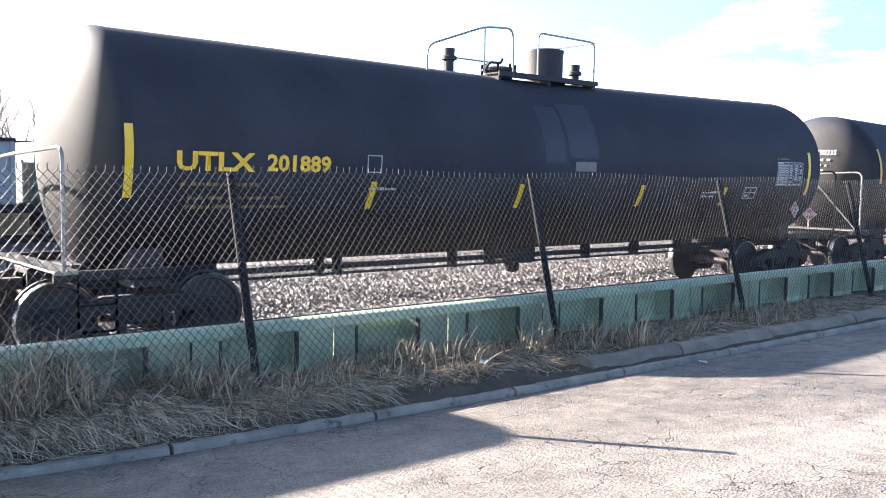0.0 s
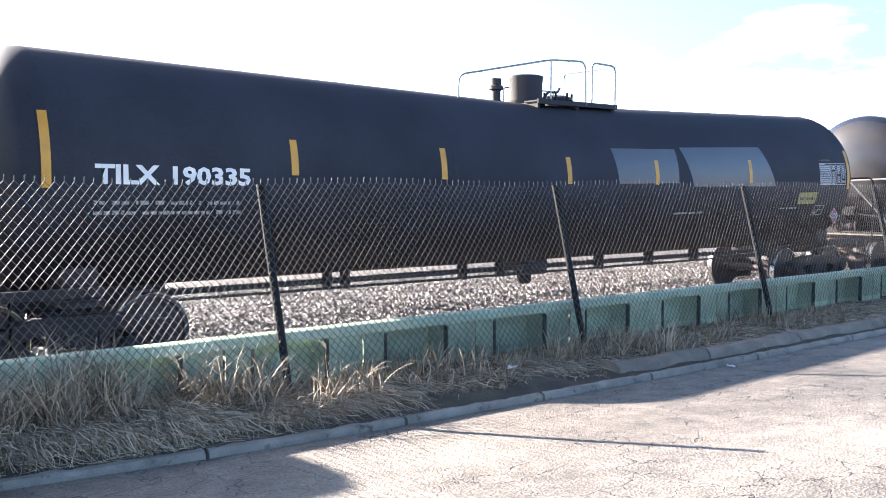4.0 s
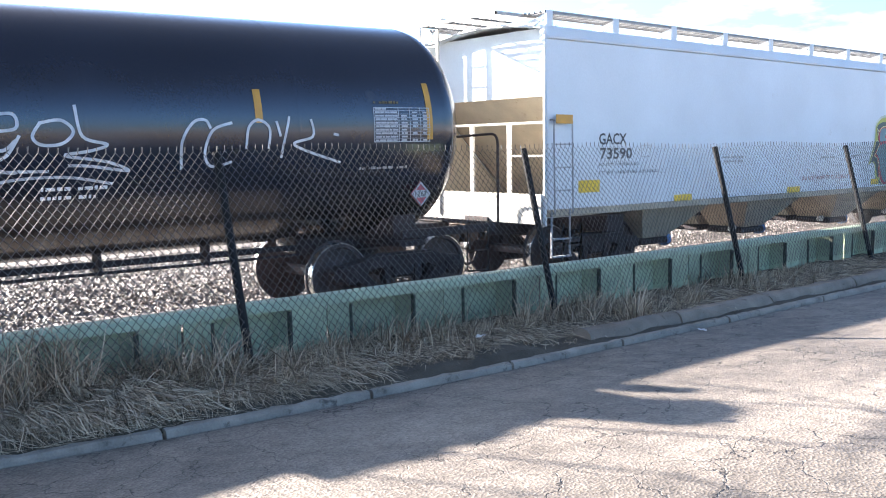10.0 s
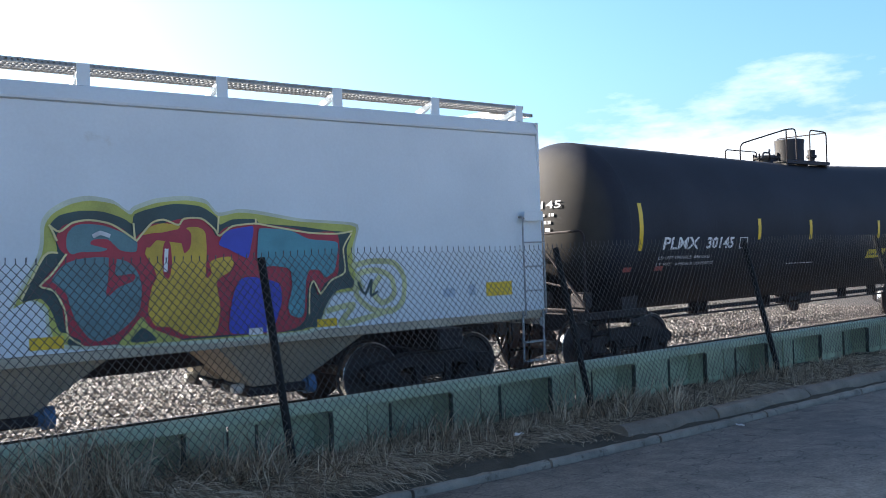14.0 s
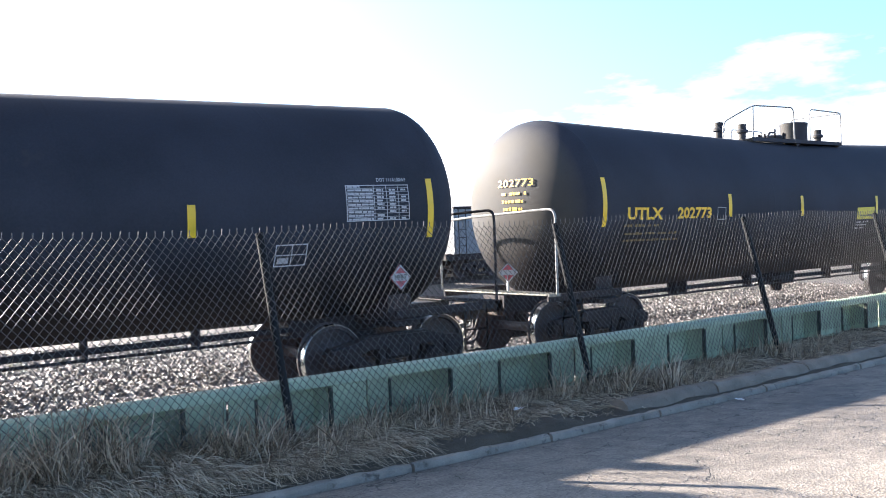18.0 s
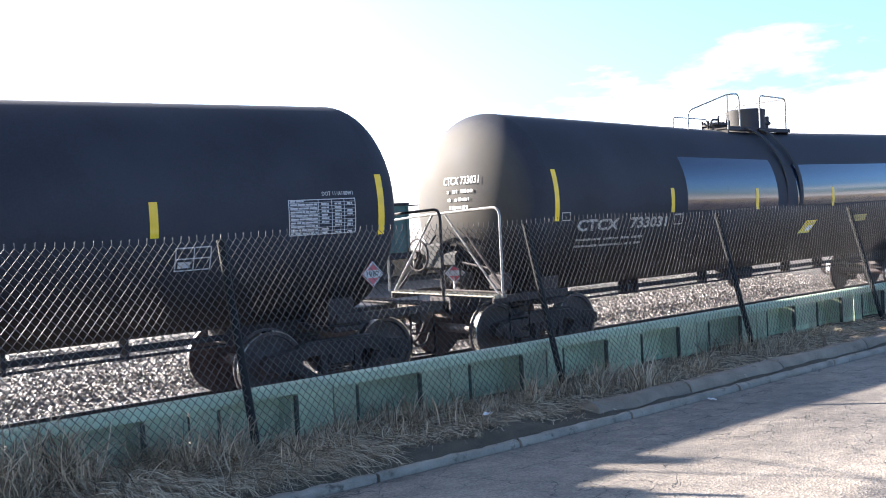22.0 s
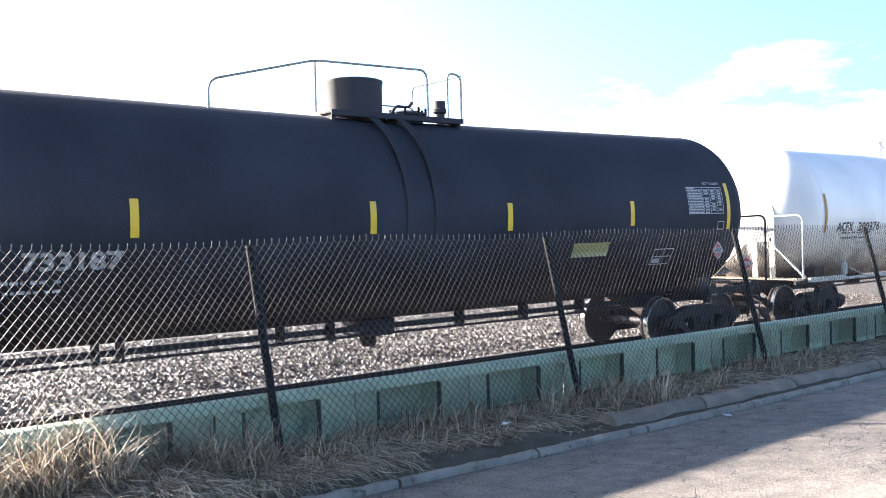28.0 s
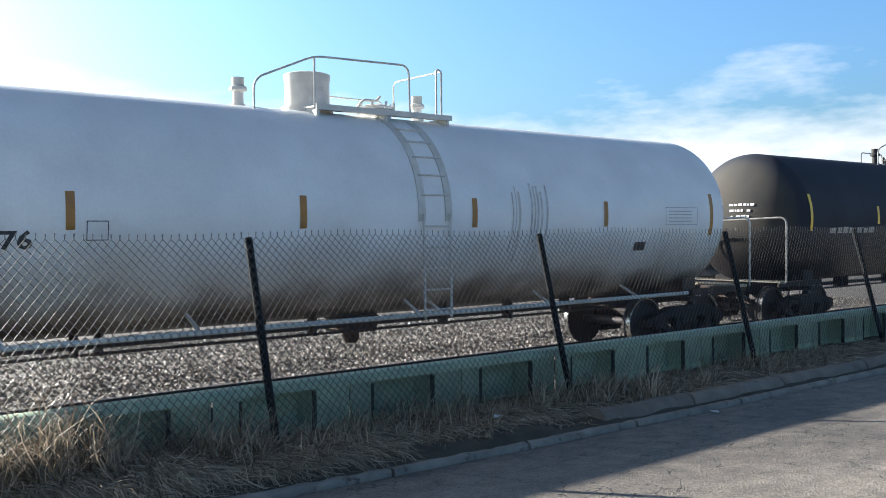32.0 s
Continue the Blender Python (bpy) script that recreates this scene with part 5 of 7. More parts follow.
SIX = [(-7.4, 2.16, 2.96, 0), (-4.4, 2.3, 2.72, 0), (-1.5, 2.3, 2.71, 0), (1.5, 2.3, 2.7, 0), (4.4, 2.3, 2.7, 0), (7.3, 2.16, 2.98, 0)]

TRAIN_CARS = []


def place(car, x):
    TRAIN_CARS.append((car, x))
    car.location = (x, 0, 0)
    return car


# --- covered hopper car ---
def hopper_y(z):
    return -1.6 + 0.07 * max(0.0, min(1.0, (z - 1.1) / 2.85)) ** 2


TEAL = surface("teal_spray_paint", (0.07, 0.25, 0.3), 0.5, vary=0.25, scale=3, grain=60)
MUSTARD = surface("mustard_spray_paint", (0.55, 0.36, 0.04), 0.5, vary=0.25, scale=3, grain=60)
COBALT = surface("blue_spray_paint", (0.04, 0.06, 0.42), 0.5, vary=0.2, scale=3, grain=60)
CRIMSON = surface("red_spray_paint", (0.38, 0.03, 0.05), 0.5, vary=0.2, scale=3, grain=60)
INK = surface("dark_green_spray_paint", (0.03, 0.06, 0.06), 0.5, vary=0.4, scale=3, grain=60)
FAINT_BLUE = surface("faint_blue_grey_spray", (0.36, 0.42, 0.5), 0.6, vary=0.3, scale=3, grain=60)
LIME = surface("yellow_green_spray_paint", (0.42, 0.42, 0.1), 0.6, vary=0.3, scale=3, grain=60)
RING_LIME = surface("thin_yellow_green_spray", (0.52, 0.52, 0.26), 0.6, vary=0.4, scale=3, grain=60)
OVERSPRAY = surface("faint_overspray", (0.5, 0.54, 0.42), 0.5, vary=0.3, scale=2, grain=60)
TEAL_DULL = surface("dull_teal_spray_paint", (0.1, 0.2, 0.22), 0.5, vary=0.25, scale=3, grain=60)
LINE = surface("pale_yellow_spray_line", (0.68, 0.6, 0.3), 0.5, vary=0.2, scale=3, grain=60)
VALVE_BLUE = surface("faded_blue_casting", (0.08, 0.17, 0.32), 0.6, vary=0.3, scale=6, grain=60)
HALO = [(1.58, 1.78), (1.86, 2.29), (1.9, 2.59), (1.99, 2.72), (2.17, 2.82), (2.38, 2.86), (2.63, 2.82), (2.79, 2.71), (2.86, 2.76), (3.1, 2.84), (3.44, 2.87), (3.68, 2.83), (3.82, 2.69), (4.07, 2.73), (4.33, 2.71), (4.88, 2.62), (5.33, 2.59), (5.71, 2.54), (5.64, 2.26), (5.67, 1.97), (5.77, 1.74), (5.3, 1.69), (5.16, 1.41), (4.95, 1.27), (3.73, 1.26), (2.13, 1.33), (1.93, 1.49), (1.9, 1.73), (1.77, 1.83), (1.63, 1.79)]
INK_BASE = [(1.65, 1.84), (1.89, 2.27), (2.01, 2.31), (2, 2.44), (1.95, 2.59), (2.05, 2.7), (2.26, 2.75), (2.5, 2.74), (2.71, 2.67), (2.81, 2.61), (2.84, 2.71), (3, 2.77), (3.3, 2.83), (3.61, 2.8), (3.8, 2.68), (3.84, 2.59), (4, 2.65), (4.29, 2.65), (4.37, 2.6), (4.87, 2.56), (5.32, 2.5), (5.63, 2.46), (5.56, 2.27), (5.58, 1.97), (5.69, 1.78), (5.38, 1.73), (5.2, 1.52), (5.11, 1.31), (4.95, 1.3), (4.63, 1.27), (2.25, 1.31), (2.13, 1.45), (2.01, 1.49), (1.95, 1.67), (1.85, 1.84)]
RED_BASE = [(2.04, 2.35), (2.01, 2.47), (2.08, 2.59), (2.26, 2.64), (2.5, 2.62), (2.71, 2.55), (2.82, 2.43), (2.86, 2.47), (3.03, 2.6), (3.16, 2.61), (3.37, 2.66), (3.61, 2.66), (3.74, 2.54), (3.79, 2.46), (3.92, 2.56), (4.29, 2.6), (4.83, 2.53), (5.03, 2.48), (5.43, 2.46), (5.42, 1.98), (5.35, 1.91), (5.22, 1.84), (5.11, 1.7), (5.07, 1.85), (5.01, 1.87), (4.96, 1.71), (4.93, 1.43), (4.79, 1.31), (4.47, 1.27), (3.81, 1.3), (3.35, 1.3), (2.31, 1.31), (2.22, 1.38), (2.08, 1.48), (2.04, 1.75), (1.97, 1.91), (1.83, 1.97), (1.95, 2.12), (2.1, 2.26)]
TEAL_S = [(2.11, 2.36), (2.12, 2.5), (2.2, 2.59), (2.32, 2.61), (2.5, 2.59), (2.71, 2.51), (2.85, 2.43), (2.84, 2.3), (2.67, 2.32), (2.54, 2.44), (2.39, 2.44), (2.36, 2.39), (2.53, 2.34), (2.46, 2.31), (2.25, 2.31), (2.16, 2.29)]
TEAL_BELLY = [(1.95, 2.03), (2.07, 2.18), (2.24, 2.24), (2.49, 2.25), (2.73, 2.2), (2.84, 2.09), (2.89, 1.92), (2.86, 1.67), (2.74, 1.52), (2.58, 1.41), (2.4, 1.35), (2.3, 1.4), (2.19, 1.56), (2.13, 1.72), (2.09, 1.87), (1.99, 1.98)]
RED_NOTCH = [(2.55, 2.28), (2.63, 2.26), (2.61, 2.05), (2.81, 2.06), (2.8, 1.98), (2.64, 1.92), (2.53, 1.83), (2.5, 1.86), (2.53, 2.03)]
YELLOW_HAND = [(2.94, 2.27), (2.99, 2.39), (3.09, 2.42), (3.42, 2.38), (3.41, 2.5), (3.44, 2.56), (3.57, 2.56), (3.65, 2.5), (3.66, 2.31), (3.64, 1.98), (3.71, 2.03), (3.69, 2.15), (3.8, 2.2), (3.95, 2.21), (3.99, 2.14), (3.94, 2.04), (3.83, 1.98), (3.77, 1.9), (3.8, 1.61), (3.74, 1.33), (3.6, 1.31), (3.36, 1.34), (3.19, 1.44), (3.03, 1.47), (2.95, 1.63), (3, 1.89), (3.06, 2.01), (3.02, 2.14)]
YELLOW_BROW = [(2.89, 2.48), (3, 2.57), (3.16, 2.61), (3.35, 2.58), (3.28, 2.52), (3.03, 2.5)]
RED_BAR = [(2.95, 2.38), (3.09, 2.49), (3.4, 2.55), (3.48, 2.48), (3.46, 2.33), (3.39, 2.27), (3.36, 2.38), (3.29, 2.45), (3.09, 2.43), (2.99, 2.34)]
RED_SLIT = [(3.19, 2.42), (3.23, 2.37), (3.24, 2.16), (3.2, 1.99), (3.14, 2.03), (3.13, 2.21), (3.15, 2.36)]
BLUE_TOP = [(3.81, 2.36), (3.91, 2.51), (4.16, 2.56), (4.26, 2.55), (4.21, 2.3), (4.17, 2.19), (4.06, 2.23), (3.93, 2.3)]
BLUE_FOOT = [(3.95, 1.7), (4.05, 1.93), (4.23, 1.96), (4.56, 1.87), (4.6, 1.66), (4.53, 1.45), (4.44, 1.3), (4.17, 1.29), (3.94, 1.31), (3.9, 1.4)]
TEAL_T = [(4.32, 2.49), (4.38, 2.54), (4.75, 2.51), (5.01, 2.4), (5.39, 2.36), (5.42, 2.27), (5.36, 2), (5.22, 1.91), (5.14, 2), (5, 2.01), (4.94, 1.86), (4.89, 1.45), (4.72, 1.47), (4.68, 1.59), (4.74, 1.79), (4.72, 2.03), (4.5, 2.08), (4.3, 2.1)]
YELLOW_FOOT = [(2.62, 1.29), (2.74, 1.43), (2.88, 1.58), (2.96, 1.46), (3.12, 1.38), (3.33, 1.28), (3.05, 1.28)]
INK_FOOT = [(2.75, 1.31), (2.79, 1.39), (2.88, 1.46), (2.98, 1.39), (3.02, 1.31)]
EDGE_LINES = [[(1.94, 2.6), (2.04, 2.53), (2.17, 2.62), (2.35, 2.65), (2.59, 2.6), (2.85, 2.42)], [(2.85, 2.42), (3.02, 2.61), (3.16, 2.65), (3.33, 2.59), (3.4, 2.66), (3.61, 2.66), (3.76, 2.54), (3.82, 2.46), (3.99, 2.57), (4.29, 2.6)], [(2.82, 2.61), (2.83, 2.43)], [(4.29, 2.6), (4.99, 2.48), (5.42, 2.46), (5.64, 2.49)], [(5.63, 2.46), (5.5, 2.27), (5.51, 1.97), (5.3, 1.87), (5.14, 1.7)], [(5.14, 1.7), (5.05, 1.87), (4.99, 1.77), (4.97, 1.46)], [(2.01, 2.44), (1.95, 2.59)], [(2.1, 2.29), (1.95, 2.09), (1.83, 1.97), (1.97, 1.91), (2.07, 1.69), (2.09, 1.45), (2.23, 1.32)], [(1.64, 1.83), (1.88, 2.28), (2.01, 2.31)], [(4.29, 2.65), (4.29, 2.59)], [(3.82, 2.68), (3.8, 2.5)]]
RING_LINES = [[(5.65, 2.04), (5.92, 2.09), (6.28, 2.06), (6.44, 1.86), (6.41, 1.55), (6.21, 1.42), (5.9, 1.47), (5.68, 1.67), (5.73, 1.93), (6, 1.97), (6.23, 1.87), (6.27, 1.64), (6.08, 1.54), (5.92, 1.7), (6.05, 1.88)], [(5.25, 1.49), (5.63, 1.54), (5.43, 1.31), (6, 1.39), (6.2, 1.45)]]
DARK_LINES = [[(5.71, 1.82), (5.81, 1.67), (5.92, 1.85), (5.9, 1.65), (6.01, 1.69)]]
GLINT_LINE = [[(2.39, 2.48), (2.46, 2.51), (2.55, 2.48)]]
WHITE_LINE = [[(3.18, 2.31), (3.16, 2.08)]]


def smooth(points, closed=True, n=4):
    """A rounded spray-can outline through the given corners."""
    k, out = len(points), []
    for i in range(k if closed else k - 1):
        if closed:
            p0, p1, p2, p3 = points[i - 1], points[i], points[(i + 1) % k], points[(i + 2) % k]
        else:
            p0, p1, p2, p3 = points[max(i - 1, 0)], points[i], points[i + 1], points[min(i + 2, k - 1)]
        for j in range(n):
            t = j / n
            out.append(tuple((1 - t) ** 2 * (1 + 2 * t) * b + t * t * (3 - 2 * t) * c + 0.38 * (t * (1 - t) ** 2 * (c - a) - t * t * (1 - t) * (d - b))
                             for a, b, c, d in zip(p0, p1, p2, p3)))
    return out if closed else out + [points[-1]]


def hopper_car():
    half = 9.05
    car = thing("hopper_car", "pale grey covered hopper car with a colourful graffiti piece", "hopper car", "cars of the freight train")
    for x in (-7.3, 7.3):
        truck(car, x)
    # two long sides, slightly bowed, with a top chord
    zs = [1.26, 1.4, 1.8, 2.4, 3.0, 3.5, 3.93]
    for side in (1, -1):
        s = Shape()
        n = len(zs)
        s.v = [(x, side * (hopper_y(z) + d), z) for x in (-half, half) for d in (0, 0.03) for z in zs]
        for i in range(n - 1):
            s.f += [(i, i + 1, 2 * n + i + 1, 2 * n + i), (n + i, 3 * n + i, 3 * n + i + 1, n + i + 1), (i, n + i, n + i + 1, i + 1), (2 * n + i, 2 * n + i + 1, 3 * n + i + 1, 3 * n + i)]
        s.f += [(0, 2 * n, 3 * n, n), (n - 1, 2 * n - 1, 4 * n - 1, 3 * n - 1)]
        part("side_panel", s, HOPPER_GREY, car, "smooth pale grey side sheet")
        s = Shape()
        prof = [(-1.57, 3.915), (-1.575, 3.94), (-1.5, 4.1), (-1.42, 4.12), (-1.42, 3.9), (-1.53, 3.9)]
        s.v = [(x, side * y, z) for x in (-half, half) for y, z in prof]
        k = len(prof)
        s.f = [(j, (j + 1) % k, k + (j + 1) % k, k + j) for j in range(k)] + [tuple(range(k)), tuple(range(2 * k - 1, k - 1, -1))]
        part("top_chord", s, HOPPER_GREY, car)
        s = Shape()
        s.box(-half + 0.02, half - 0.02, min(side * -1.58, side * -1.5), max(side * -1.58, side * -1.5), 1.14, 1.255, 0.01)
        # tan instead of the body grey: the sill's shade is put into its colour
        part("side_sill", s, HOPPER_TAN, car, "side sill toned tan to paint in its shade")
    # curved roof
    s = Shape()
    pr = [(-1.45 + 2.9 * i / 10, 4.1 + 0.14 * math.sin(math.pi * i / 10)) for i in range(11)]
    s.v = [(x, y, z + d) for x in (-half + 0.05, half - 0.05) for d in (0, -0.03) for y, z in pr]
    k = len(pr)
    for i in range(k - 1):
        s.f += [(i, i + 1, 2 * k + i + 1, 2 * k + i), (k + i, 3 * k + i, 3 * k + i + 1, k + i + 1), (i, k + i, k + i + 1, i + 1), (2 * k + i, 2 * k + i + 1, 3 * k + i + 1, 3 * k + i)]
    part("roof", s, HOPPER_GREY, car)
    # running boards above the roof edge
    supports = [-8.85 + 1.605 * i for i in range(12)]
    for side in (-1, 1):
        y0, y1 = sorted((side * 1.42, side * 0.95))
        for x in supports:
            s = Shape()
            s.box(x - 0.07, x + 0.07, side * 1.42 - 0.015, side * 1.42 + 0.015, 4.05, 4.36)
            s.add([(x - 0.03, side * 1.42, 4.33), (x + 0.03, side * 1.42, 4.33), (x + 0.03, side * 1.0, 4.22), (x - 0.03, side * 1.0, 4.22), (x - 0.03, side * 1.42, 4.28), (x + 0.03, side * 1.42, 4.28), (x + 0.03, side * 1.0, 4.12), (x - 0.03, side * 1.0, 4.12)],
                  [(0, 1, 2, 3), (7, 6, 5, 4), (0, 4, 5, 1), (1, 5, 6, 2), (2, 6, 7, 3), (3, 7, 4, 0)])
            part("board_bracket", s, HOPPER_GREY, car)
        s = Shape()
        a, b = supports[0] - 0.1, supports[-1] + 0.1
        s.box(a, b, y0, y0 + 0.02, 4.31, 4.36)
        s.box(a, b, y1 - 0.02, y1, 4.31, 4.36)
        count = 300
        for i in range(count):
            x = a + (b - a) * (i + 0.5) / count
            s.box(x - 0.009, x + 0.009, y0, y1, 4.325, 4.345)
        for yy in (y0 + 0.12, y0 + 0.24, y0 + 0.36):
            s.box(a, b, yy - 0.006, yy + 0.006, 4.32, 4.35)
        part("running_board", s, RAIL_GREY, car, "open steel grating walkway on the roof")
    for i in range(5):
        s = Shape().box(-7.4 + 3.1 * i, -5.0 + 3.1 * i, -0.4, 0.4, 4.18, 4.25, 0.03)
        part("roof_hatch", s, HOPPER_GREY, car)
    # ends: upright sheet above, slope sheet below, cage of posts and rails
    for e in (-1, 1):
        s = Shape()
        s.box(*sorted((e * (half - 0.3), e * (half - 0.27))), -1.5, 1.5, 3.05, 4.12)
        part("end_sheet", s, HOPPER_GREY, car)
        s = Shape()
        v = [(e * (half - 0.29), y, 3.06) for y in (-1.48, 1.48)] + [(e * (half - 2.2), y, 1.2) for y in (1.48, -1.48)]
        s.add(v + [(x - e * 0.03, y, z - 0.03) for x, y, z in v], [(0, 1, 2, 3), (7, 6, 5, 4), (0, 4, 5, 1), (1, 5, 6, 2), (2, 6, 7, 3), (3, 7, 4, 0)])
        part("slope_sheet", s, HOPPER_TAN, car, "tan sloping end sheet")
        for y in (-1.47, 1.44):
            tri = Shape().prism([(e * (half - 0.31), 2.98), (e * (half - 2.1), 1.24), (e * (half - 0.31), 1.24)], y, y + 0.03)
            part("end_gusset", tri, HOPPER_TAN, car, "tan inner face of the end bay")
        s = Shape()
        for y in (-1.56, 1.5):
            part("corner_post", Shape().box(*sorted((e * (half - 0.02), e * (half + 0.03))), y, y + 0.06, 1.0, 4.1, 0.01), HOPPER_GREY, car)
        s = Shape()
        s.box(*sorted((e * (half - 1.2), e * (half + 0.05))), -1.5, 1.5, 1.12, 1.18, 0.01)
        s.box(*sorted((e * (half + 0.0), e * (half + 0.06))), -1.5, 1.5, 1.02, 1.5, 0.01)
        part("end_platform", s, RAIL_WHITE, car, "pale yellowed end sill and platform")
        s = Shape()
        x = e * (half + 0.02)
        s.tube([(x, -1.52, 2.62), (x, 1.0, 2.62)], 0.022, 6)
        for y in (-0.75, 0.15):
            s.box(x - 0.02, x + 0.02, y - 0.04, y + 0.04, 1.5, 2.64)
        s.tube([(x, -1.52, 2.1), (x, -0.75, 2.1)], 0.018, 6)
        part("end_rail", s, RAIL_WHITE, car, "pale end handrail on posts")
        s = Shape()
        for y in (0.98, 1.48):
            s.box(x - 0.02 + e * 0.05, x + 0.02 + e * 0.05, y - 0.025, y + 0.025, 1.1, 4.4)
        for k in range(9):
            s.tube([(x + e * 0.05, 0.98, 1.3 + 0.34 * k), (x + e * 0.05, 1.48, 1.3 + 0.34 * k)], 0.015, 6)
        s.tube(bend([(x + e * 0.05, 0.98, 4.0), (x, 0.98, 4.5), (e * (half - 0.4), 0.98, 4.44)], 0.1), 0.016, 6)
        part("end_ladder", s, RAIL_WHITE, car, "pale steel end ladder")
        s = Shape()
        for y in (-0.95, -0.3, 0.3, 0.93):
            s.box(*sorted((e * (half - 0.4), e * (half + 0.5))), y, y + 0.02, 4.3, 4.35)
        s.box(*sorted((e * (half - 0.42), e * (half - 0.39))), -0.95, 0.95, 4.3, 4.345)
        s.box(*sorted((e * (half + 0.47), e * (half + 0.5))), -0.95, 0.95, 4.3, 4.345)
        board = part("end_board", s, RAIL_GREY, car, "grating across the roof end")
        slat = cached(("end_slat",), lambda: Shape().box(-0.015, 0.015, -0.945, 0.945, 4.308, 4.34).mesh("slat", RAIL_GREY))
        for k in range(8):
            part("slat", slat, None, board, at=pose(e * (half - 0.29 + 0.1 * k), 0, 0))
        for y in (-1.6, 1.6):
            st = ladder_step_mesh(0.02)
            st.v = [(e * (half - 0.55) + (px - 0.21), y, pz - 0.02) for px, py, pz in st.v]
            part("sill_step", st, RAIL_WHITE, car)
        # side grab ladder: two stiles, a taped top rung and lower rungs
        s = Shape()
        xx = e * (half - 0.26)
        for dx in (-0.2, 0.22):
            s.tube(bend([(xx + dx, -1.56, 2.66), (xx + dx, -1.66, 2.66), (xx + dx, -1.68, 1.2), (xx + dx, -1.6, 1.2)], 0.04), 0.014, 6)
        for z in (2.64, 2.28, 1.92, 1.56):
            s.tube([(xx - 0.2, -1.67, z), (xx + 0.22, -1.67, z)], 0.012, 6)
        for dx in (-0.2, 0.22):
            s.box(xx + dx - 0.014, xx + dx + 0.014, -1.62, -1.6, 0.5, 1.25)
        for z in (0.5, 0.78):
            s.box(xx - 0.2, xx + 0.22, -1.66, -1.58, z, z + 0.025)
        lad = part("side_ladder", s, LADDER_GREY, car, "scuffed grey side ladder with a hanging step")
        part("reflective_plate", Shape().box(xx - 0.18, xx + 0.2, -1.69, -1.684, 2.6, 2.74, 0.002), ORANGE if e < 0 else HOPPER_GREY, lad, "faded yellow reflective plate")
        s = Shape()
        a, b = sorted((e * (half - 3.2), e * (half + 0.1)))
        s.box(a, b, -0.3, 0.3, 0.78, 1.1, 0.02)
        part("draft_sill", s, BLACK_IRON, car)
        me, m = mirrored(coupler_mesh, "coupler", e)
        part("coupler", me, None, car, at=pose(e * (half + 0.1), 0, 0) @ m)
        me, m = mirrored(hose_mesh, "hose", e)
        part("air_hose", me, None, car, at=pose(e * (half + 0.1), 0, 0) @ m)
        part("body_bolster", Shape().box(e * 7.3 - 0.22, e * 7.3 + 0.22, -1.5, 1.5, 0.8, 1.1, 0.02), BLACK_IRON, car)
    # discharge hoppers
    for c in (-5.5, -2.15, 1.52, 4.85):
        for side in (-1, 1):
            s = Shape()
            y0, y1, y2 = side * 1.5, side * 0.12, side * 0.95
            v = [(c - 1.1, y0, 1.2), (c + 1.1, y0, 1.2), (c + 1.1, y1, 1.2), (c - 1.1, y1, 1.2), (c - 0.35, y2, 0.55), (c + 0.35, y2, 0.55), (c + 0.35, y1, 0.55), (c - 0.35, y1, 0.55)]
            s.add(v, [(0, 1, 5, 4), (1, 2, 6, 5), (2, 3, 7, 6), (3, 0, 4, 7), (4, 5, 6, 7), (3, 2, 1, 0)])
            h = part("discharge_chute", s, HOPPER_TAN, car, "dusty tan discharge chute")
            g = Shape().box(c - 0.42, c + 0.42, min(y1, y2), max(y1, y2), 0.42, 0.53, 0.02)
            part("gate", g, BLACK_IRON, h)
            g = Shape().lathe([(c + 0.4, 0.09), (c + 0.5, 0.09), (c + 0.5, 0.13), (c + 0.62, 0.13), (c + 0.63, 0.0)], 14, "x", (0, side * 0.75, 0.47))
            part("outlet_pipe", g, VALVE_BLUE, h)
            g = Shape().lathe([(c - 0.56, 0.0), (c - 0.54, 0.06), (c - 0.4, 0.07)], 10, "x", (0, side * 0.75, 0.52))
            part("outlet_cap", g, RAIL_WHITE, h)
    part("center_sill", Shape().box(-6, 6, -0.12, 0.12, 0.78, 1.1, 0.01), BLACK_IRON, car)
    # marks on the near side
    for x, z, w, h in ((-8.1, 1.5, 0.52, 0.2), (-5.55, 1.26, 0.55, 0.11), (-1.72, 1.26, 0.5, 0.12), (1.88, 1.31, 0.34, 0.13), (5.23, 1.29, 0.29, 0.1), (8.14, 1.52, 0.5, 0.2)):
        decal("reflective_tape", [rect(x - w / 2, x + w / 2, z, z + h)], YELLOW, car, "yellow reflective tape", flat)
    lettering("reporting_mark", "GACX", -7.85, -7.14, 2.27, 2.46, LETTER_BLACK, car, "black block lettering", flat, bold=0.016)
    lettering("car_number", "73590", -7.83, -7.0, 2.03, 2.22, LETTER_BLACK, car, "black block numerals", flat, bold=0.016)
    lettering("load_limit", "LD LMT  196700 LBS", -7.85, -6.85, 1.92, 1.97, LETTER_BLACK, car, "", flat)
    lettering("light_weight", "LT WT   66300 LBS  65530 KG", -7.85, -6.3, 1.79, 1.84, LETTER_BLACK, car, "", flat)
    decal("plate_box", outline_box(-6.75, -6.5, 2.06, 2.26, 0.01), LETTER_DULL, car, "", flat)
    bars("small_writing", -4.3, -3.5, 2.0, 0.05, LETTER_DULL, car, seed=131, on=flat)
    bars("small_writing", -4.25, -3.6, 1.92, 0.05, LETTER_DULL, car, seed=132, on=flat)
    bars("small_writing", -0.6, 0.0, 1.95, 0.05, LETTER_DULL, car, seed=133, on=flat)
    bars("small_writing", 0.75, 1.15, 1.97, 0.05, LETTER_DULL, car, seed=134, on=flat)
